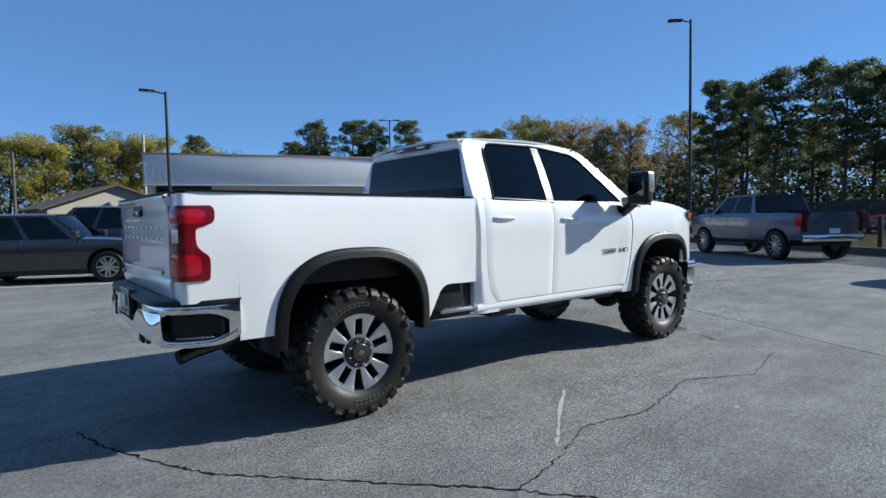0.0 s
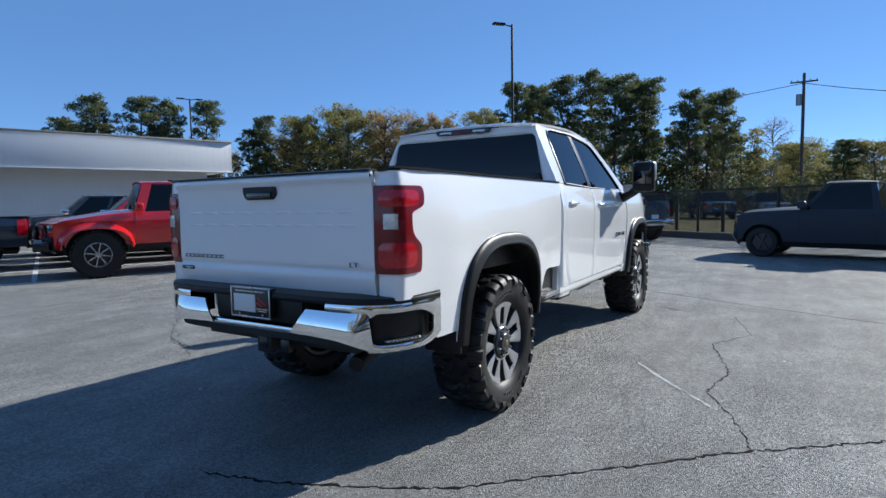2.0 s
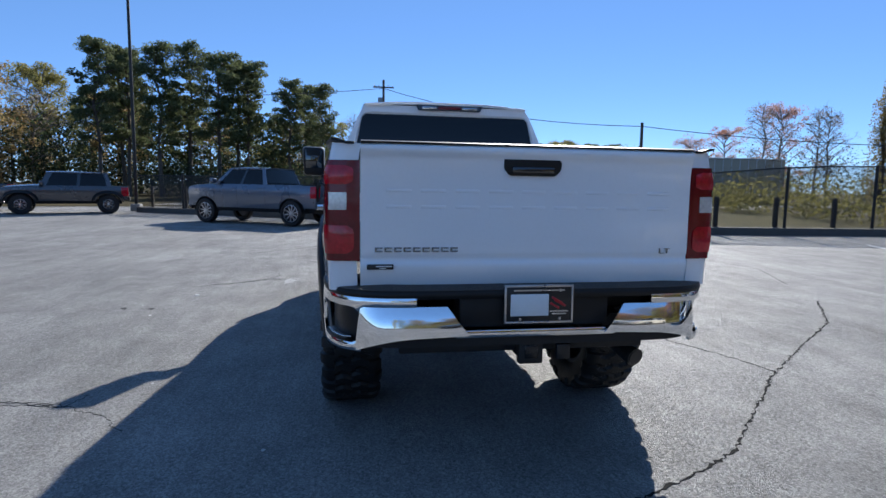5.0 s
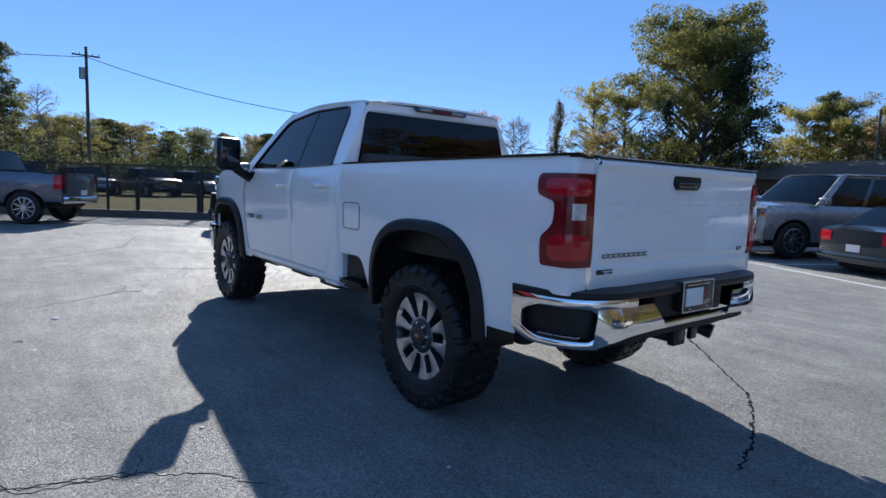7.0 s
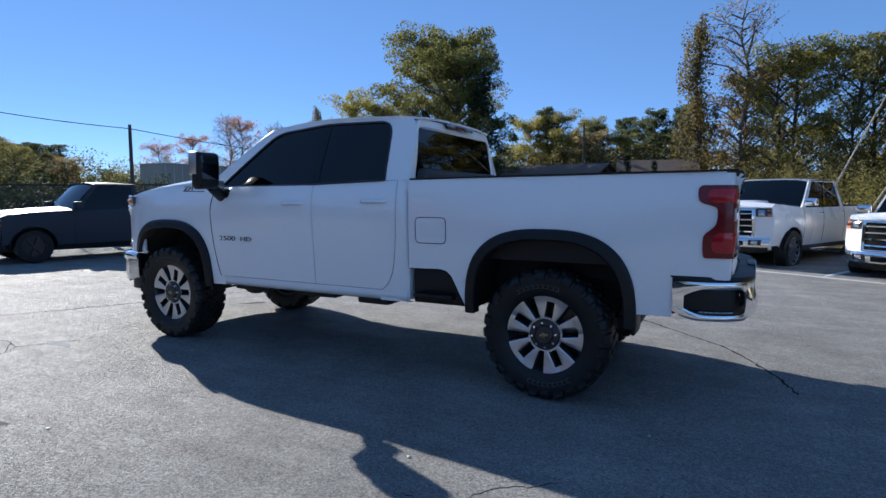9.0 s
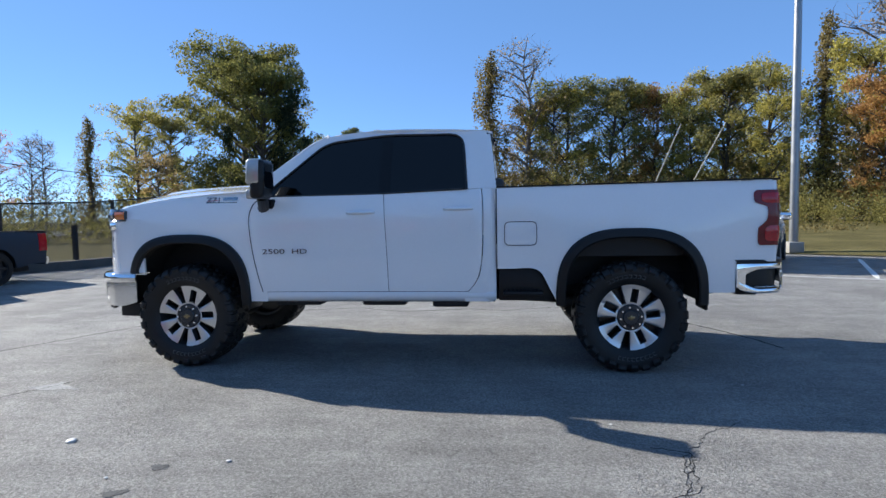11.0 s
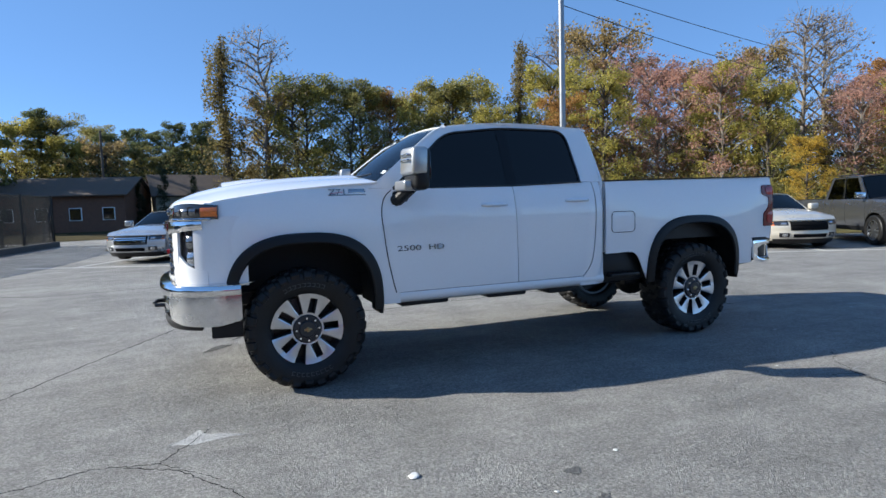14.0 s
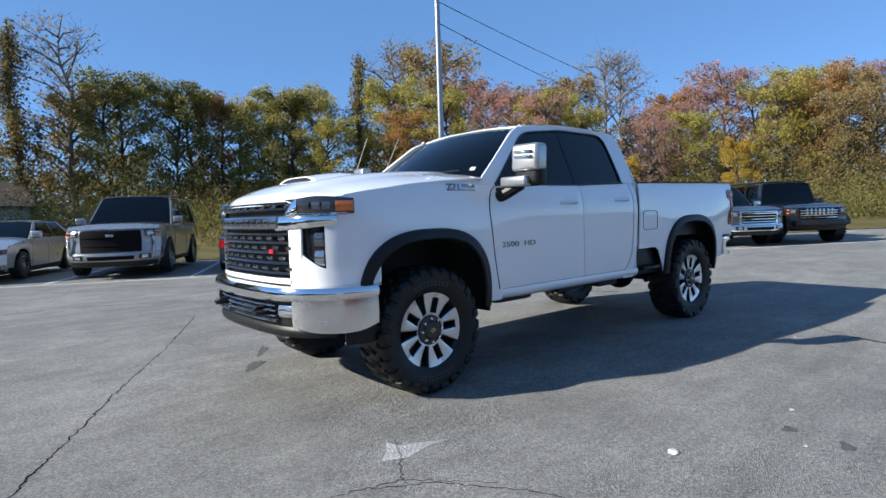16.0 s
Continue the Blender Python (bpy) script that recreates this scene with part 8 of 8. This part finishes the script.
TREE_ROWS = [
    [("gold", -2.6, 64.5, 10.6), ("gold", 0.1, 64.4, 10.4), ("oak", 3.2, 66.5, 11.9), ("gold", 5.4, 63.9, 10.5), ("oak", 8.1, 65.8, 11.3), ("gold", 9.4, 63.2, 11.5), ("pine", 12.6, 57.3, 10.3), ("russet", 16.6, 58.2, 9.2),
     ("pine", 27.3, 60.3, 13.6), ("pine", 31.1, 58.4, 13.8), ("pine", 33.7, 56.9, 13.6), ("pine", 36.7, 54.9, 13.8), ("cedar", 23.7, 59.8, 10.3), ("oak", 42.9, 46.1, 11.9), ("oak", 45.0, 40.8, 12.3), ("russet", 47.7, 37.7, 12.9)],
    [("pine", 52.0, 35.8, 11.6), ("russet", 51.5, 32.5, 12.3), ("bare", 57.7, 31.4, 11.4), ("oak", 69.7, 35.9, 15.0), ("pine", 51.2, 22.9, 14.4), ("pine", 54.9, 21.7, 14.5), ("pine", 53.3, 18.2, 14.5), ("pine", 56.9, 16.4, 15.7),
     ("pine", 55.0, 13.2, 14.4), ("pine", 58.3, 12.0, 14.4), ("pine", 57.7, 10.8, 14.2), ("pine", 59.9, 6.7, 13.1), ("pine", 58.9, 3.2, 12.3), ("bare", 78.8, -0.6, 12.0), ("oak", 64.8, -3.4, 7.6), ("pine", 56.9, 22.7, 14.9)],
    [("pine", 41.4, 50.8, 12.2), ("russet", 45.2, 51.1, 11.0), ("pine", 47.1, 49.1, 12.1), ("oak", 47.7, 44.3, 13.6), ("russet", 51.0, 40.0, 11.9), ("bare", 50.2, 36.3, 12.5), ("bare", 60.6, 38.1, 12.0), ("pine", 63.9, 5.3, 12.9),
     ("oak", 104.1, -3.3, 10.9), ("pine", 103.8, -9.4, 9.9), ("russet", 108.3, -14.9, 10.8), ("pine", 102.5, -19.9, 9.2), ("oak", 106.5, -25.5, 9.8), ("pine", 100.6, -28.7, 9.5), ("russet", 94.4, -32.1, 9.5), ("pine", 102.3, -39.9, 8.5)],
    [("oak", 91.9, -39.2, 9.6), ("pine", 95.2, -44.4, 9.7), ("pine", 93.7, -47.6, 9.8), ("pine", 84.3, -30.2, 8.8), ("oak", 82.7, -34.5, 9.2), ("pine", 81.2, -38.3, 8.8), ("russet", 84.2, -43.8, 7.8), ("pine", 98.6, -59.3, 6.5),
     ("bare", 64.8, 4.6, 10.2), ("pine", 89.8, 2.2, 8.5), ("pine", 94.7, -3.0, 8.8), ("pine", 89.2, -8.8, 9.3), ("oak", 91.7, -12.3, 9.5), ("pine", 97.7, -18.7, 8.9), ("pine", 96.6, -23.2, 8.7), ("red", 58.7, -53.5, 12.6)],
    [("bare", 51.6, -53.8, 11.4), ("vine", 52.6, -62.2, 14.9), ("gold", 45.2, -61.1, 16.1), ("oak", 43.5, -65.9, 15.4), ("cedar", 20.6, -50.6, 14.7), ("big", 24.8, -52.5, 18.0), ("cedar", 22.4, -51.6, 13.1), ("big", 29.7, -58.9, 22.3),
     ("cedar", 27.0, -49.5, 11.0), ("pine", 19.2, -67.3, 13.0), ("gold", 16.1, -65.1, 10.2), ("oak", 14.8, -68.6, 9.6), ("pine", 13.2, -69.0, 10.8), ("oak", 10.8, -72.6, 9.8), ("pine", 6.1, -70.3, 12.4), ("pine", 3.2, -71.7, 12.7)],
    [("oak", 73.3, -32.3, 8.0), ("red", 65.2, -45.7, 9.1), ("red", 62.8, -48.8, 10.0), ("bare", 56.0, -49.0, 12.3), ("bare", 53.8, -54.2, 11.6), ("oak", 7.3, -74.5, 8.7), ("gold", 13.6, -78.5, 8.4), ("gold", 21.0, -66.4, 12.4),
     ("oak", 17.7, -67.3, 12.7), ("oak", 14.8, -73.0, 12.2), ("vine", 0.7, -58.6, 19.4), ("bare", -3.4, -58.4, 21.0), ("gold", -6.3, -58.2, 16.0), ("oak", -12.0, -55.9, 15.9), ("orange", -16.5, -56.2, 14.7), ("gold", -18.9, -52.5, 12.5)],
    [("oak", -21.9, -51.4, 14.9), ("gold", -24.1, -47.4, 11.6), ("vine", -31.3, -53.2, 20.1), ("gold", -32.6, -49.2, 17.2), ("orange", -31.1, -43.5, 12.9), ("gold", -32.5, -39.2, 13.8), ("red", -41.7, -46.2, 18.1), ("red", -42.4, -41.9, 15.5),
     ("russet", -43.2, -37.2, 15.1), ("bare", -40.2, -54.3, 22.4), ("russet", -40.3, -49.7, 22.9), ("red", -41.0, -41.6, 16.5), ("red", -41.1, -37.7, 14.5), ("red", -39.0, -31.7, 13.2), ("gold", -41.3, -28.8, 11.6), ("yellow", -29.1, -16.9, 5.0)],
    [("bare", -57.4, -35.2, 20.8), ("red", -52.0, -27.9, 12.2), ("red", -55.8, -27.0, 13.3), ("red", -57.1, -24.5, 14.5), ("russet", -46.9, -34.6, 16.7), ("orange", -57.3, -28.5, 15.0), ("red", -63.4, -21.9, 15.7), ("gold", -67.5, -18.8, 17.1),
     ("russet", -68.4, -15.8, 15.8), ("red", -71.7, -14.1, 17.0), ("russet", -3.6, -59.7, 14.5), ("oak", -7.8, -59.0, 16.0), ("gold", -13.6, -57.6, 15.3), ("gold", -18.2, -56.0, 14.4), ("gold", -22.5, -54.2, 15.2), ("gold", -27.1, -55.1, 16.5)],
    [("gold", -40.7, -33.4, 13.8), ("bare", -56.1, -36.1, 21.4), ("red", -46.5, -25.1, 10.4), ("gold", -50.8, -22.8, 11.0), ("red", -59.6, -23.9, 16.7), ("yellow", -33.7, -11.7, 5.9), ("gold", -58.9, -18.0, 14.2), ("orange", -62.4, -16.1, 14.8),
     ("russet", -57.8, -12.0, 12.4), ("russet", -63.8, -11.1, 14.5), ("bare", -39.8, -57.0, 24.8)],
    [("pine", 9.5, -80.0, 12.5), ("pine", 12.0, -82.0, 13.0), ("russet", 5.0, -80.0, 11.0), ("oak", 2.5, -78.0, 11.5), ("cedar", 6.4, -52.0, 5.6), ("cedar", 4.0, -52.5, 5.0), ("cedar", 8.6, -53.0, 4.6), ("russet", -66.0, -1.5, 14.0), ("oak", -64.0, 5.5, 13.0), ("gold", -66.0, 12.0, 13.5)],
]


def build_trees():
    models = {}
    rnd = random.Random(11)
    for kind in LEAF:
        if kind != "shrub":
            models[kind] = [make_tree(kind, 100 + 7 * k + len(kind) * 31) for k in range(1 if kind in ("big", "cedar", "yellow") else 2)]
    used = {}
    for kind in ("oak", "pine", "russet", "red", "gold", "bare", "orange"):
        models["far " + kind] = [make_tree(kind, 300 + len(kind) * 17, True)]
    def put(kind, x, y, h, wide=1.0):
        k = used.get(kind, 0)
        used[kind] = k + 1
        src = models[kind][k % len(models[kind])]
        s = h / 10.0
        sx = s * wide * rnd.uniform(0.9, 1.15)
        if s < 0.95 and kind.split()[-1] not in ("cedar", "yellow"):
            sx = max(sx, 0.85 * rnd.uniform(0.9, 1.1))
        m = pose(x, y, ground_z(x, y) - 0.05, 0, 0, rnd.uniform(0, 360)) @ Matrix.Diagonal((sx, sx, s, 1))
        if k < len(models[kind]):
            src.matrix_basis = m
        else:
            b = src.scale
            copy_thing(src, m @ Matrix.Diagonal((1 / b.x, 1 / b.y, 1 / b.z, 1)))
    for group in TREE_ROWS:
        for kind, x, y, h in group:
            put(kind, x, y, h, 1.5 if x > 80 else 1.0)
    # further ranks of the woods behind the first
    for i in range(64):
        t = i / 63
        a = radians(-176 + 122 * t)
        r = 72 + 8 * math.sin(i * 2.1) + (12 if i % 2 else 2)
        kind = ("russet", "red", "gold", "orange", "bare", "red", "orange")[i % 7] if t < 0.45 else ("oak", "pine", "russet", "oak", "gold", "pine")[i % 6]
        put("far " + kind, r * math.cos(a), r * math.sin(a) + 2, rnd.uniform(9.0, 14.5) if t < 0.45 else rnd.uniform(6.0, 10.5), 1.15)
    for i in range(34):
        a = radians(2 + 66 * i / 33)
        r = 74 + 8 * math.sin(i * 1.7)
        put("far " + ("oak", "pine", "russet", "pine")[i % 4], r * math.cos(a), r * math.sin(a), rnd.uniform(9.0, 11.5), 1.2)
    for i in range(40):
        put("far " + ("oak", "pine", "russet", "pine")[i % 4], 116 + 10 * math.sin(i * 2.3), 16 - 2.6 * i, rnd.uniform(6.0, 11.0), 1.3)
    for i in range(14):
        put("far " + ("gold", "oak")[i % 2], -16 + 2.6 * i, 68 + 3 * math.sin(i * 1.9), rnd.uniform(9, 11), 1.2)


def build_shrubs():
    """Undergrowth along the foot of the woods, and weeds beyond the fence."""
    rng = np.random.default_rng(4)
    def bank(name, pts, spread, per, size, mat, label, height):
        cs, sp = [], []
        for x, y in pts:
            h = height * rng.uniform(0.5, 1.3)
            cs.append((x, y, ground_z(x, y) + h * 0.5))
            sp.append((spread * rng.uniform(0.7, 1.3), spread * rng.uniform(0.7, 1.3), h * 0.55))
        ob = new(name, leaves_mesh(name, cs, sp, [per] * len(cs), size, mat, 3))
        tagged(ob, label, "shrubs", kind="stuff")
    pts = []
    for i in range(620):
        a = radians(-182 + 95 * i / 619)
        r = 46 + 4 * math.sin(i * 0.31) + rng.uniform(-3.5, 3.5)
        pts.append((r * math.cos(a), r * math.sin(a)))
    bank("undergrowth", pts, 0.85, 150, 0.095, LEAF["shrub"], "tangled yellow green undergrowth at the edge of the woods", 3.2)
    pts = []
    for i in range(560):
        a = radians(-183 + 120 * i / 559)
        r = (57 if math.degrees(a) < -88 else 69) + 4 * math.sin(i * 0.9) + rng.uniform(-3, 3)
        pts.append((r * math.cos(a), r * math.sin(a)))
    bank("woodland_thicket", pts, 1.35, 230, 0.13, LEAF["vine"], "tangled brown and green thicket inside the woods", 7.0)
    pts = [(104 + rng.uniform(-4, 4) - 0.12 * k, 14 - 0.62 * k) for k in range(150)]
    bank("far_thicket", pts, 2.4, 400, 0.26, LEAF["oak"], "hazy line of green thicket far beyond the yard", 6.6)
    # The dark leaf colour stands for shade at the foot of the far trees.
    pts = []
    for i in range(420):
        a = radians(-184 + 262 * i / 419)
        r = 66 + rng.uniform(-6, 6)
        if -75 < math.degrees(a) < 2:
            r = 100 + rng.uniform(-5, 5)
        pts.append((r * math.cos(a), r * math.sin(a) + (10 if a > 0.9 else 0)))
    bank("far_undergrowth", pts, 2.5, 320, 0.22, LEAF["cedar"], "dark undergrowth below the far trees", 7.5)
    # Fills the low gaps between pines; shade there is put into the colour.
    pts = []
    for i in range(150):
        a = radians(4 + 66 * i / 149)
        pts.append(((70 + rng.uniform(-4, 4)) * math.cos(a), (70 + rng.uniform(-4, 4)) * math.sin(a)))
    bank("pine_understory", pts, 2.4, 210, 0.24, LEAF["cedar"], "understory between the pines, leaves coloured dark for shade", 6.5)
    # Hedge leaves carry the shaded band behind the yard in their dark colour.
    pts = [(48 + rng.uniform(-1.5, 1.5) - 0.005 * k * k * 0.02, 16 - 0.42 * k) for k in range(120)]
    bank("yard_hedge", pts, 1.3, 260, 0.15, LEAF["cedar"], "hedge behind the yard full of cars, leaves darkened for shade", 3.0)
    pts = []
    for i in range(60):
        pts.append((13.5 + i * 0.5 + rng.uniform(-1, 1), -22 - i * 0.12 + rng.uniform(-3, 2)))
    bank("fence_scrub", pts, 1.3, 140, 0.13, LEAF["shrub"], "scrub and saplings beyond the fence", 2.2)
    pts = [(x, y) for x, y in zip(rng.uniform(-22, 14, 220), rng.uniform(-30, -20, 220)) if y < -16 - 0.5 * abs(x) and x < 1]
    bank("tall_weeds", pts, 0.5, 60, 0.10, LEAF["vine"], "tall dry weeds on the grass bank", 0.9)


build_trees()
build_shrubs()
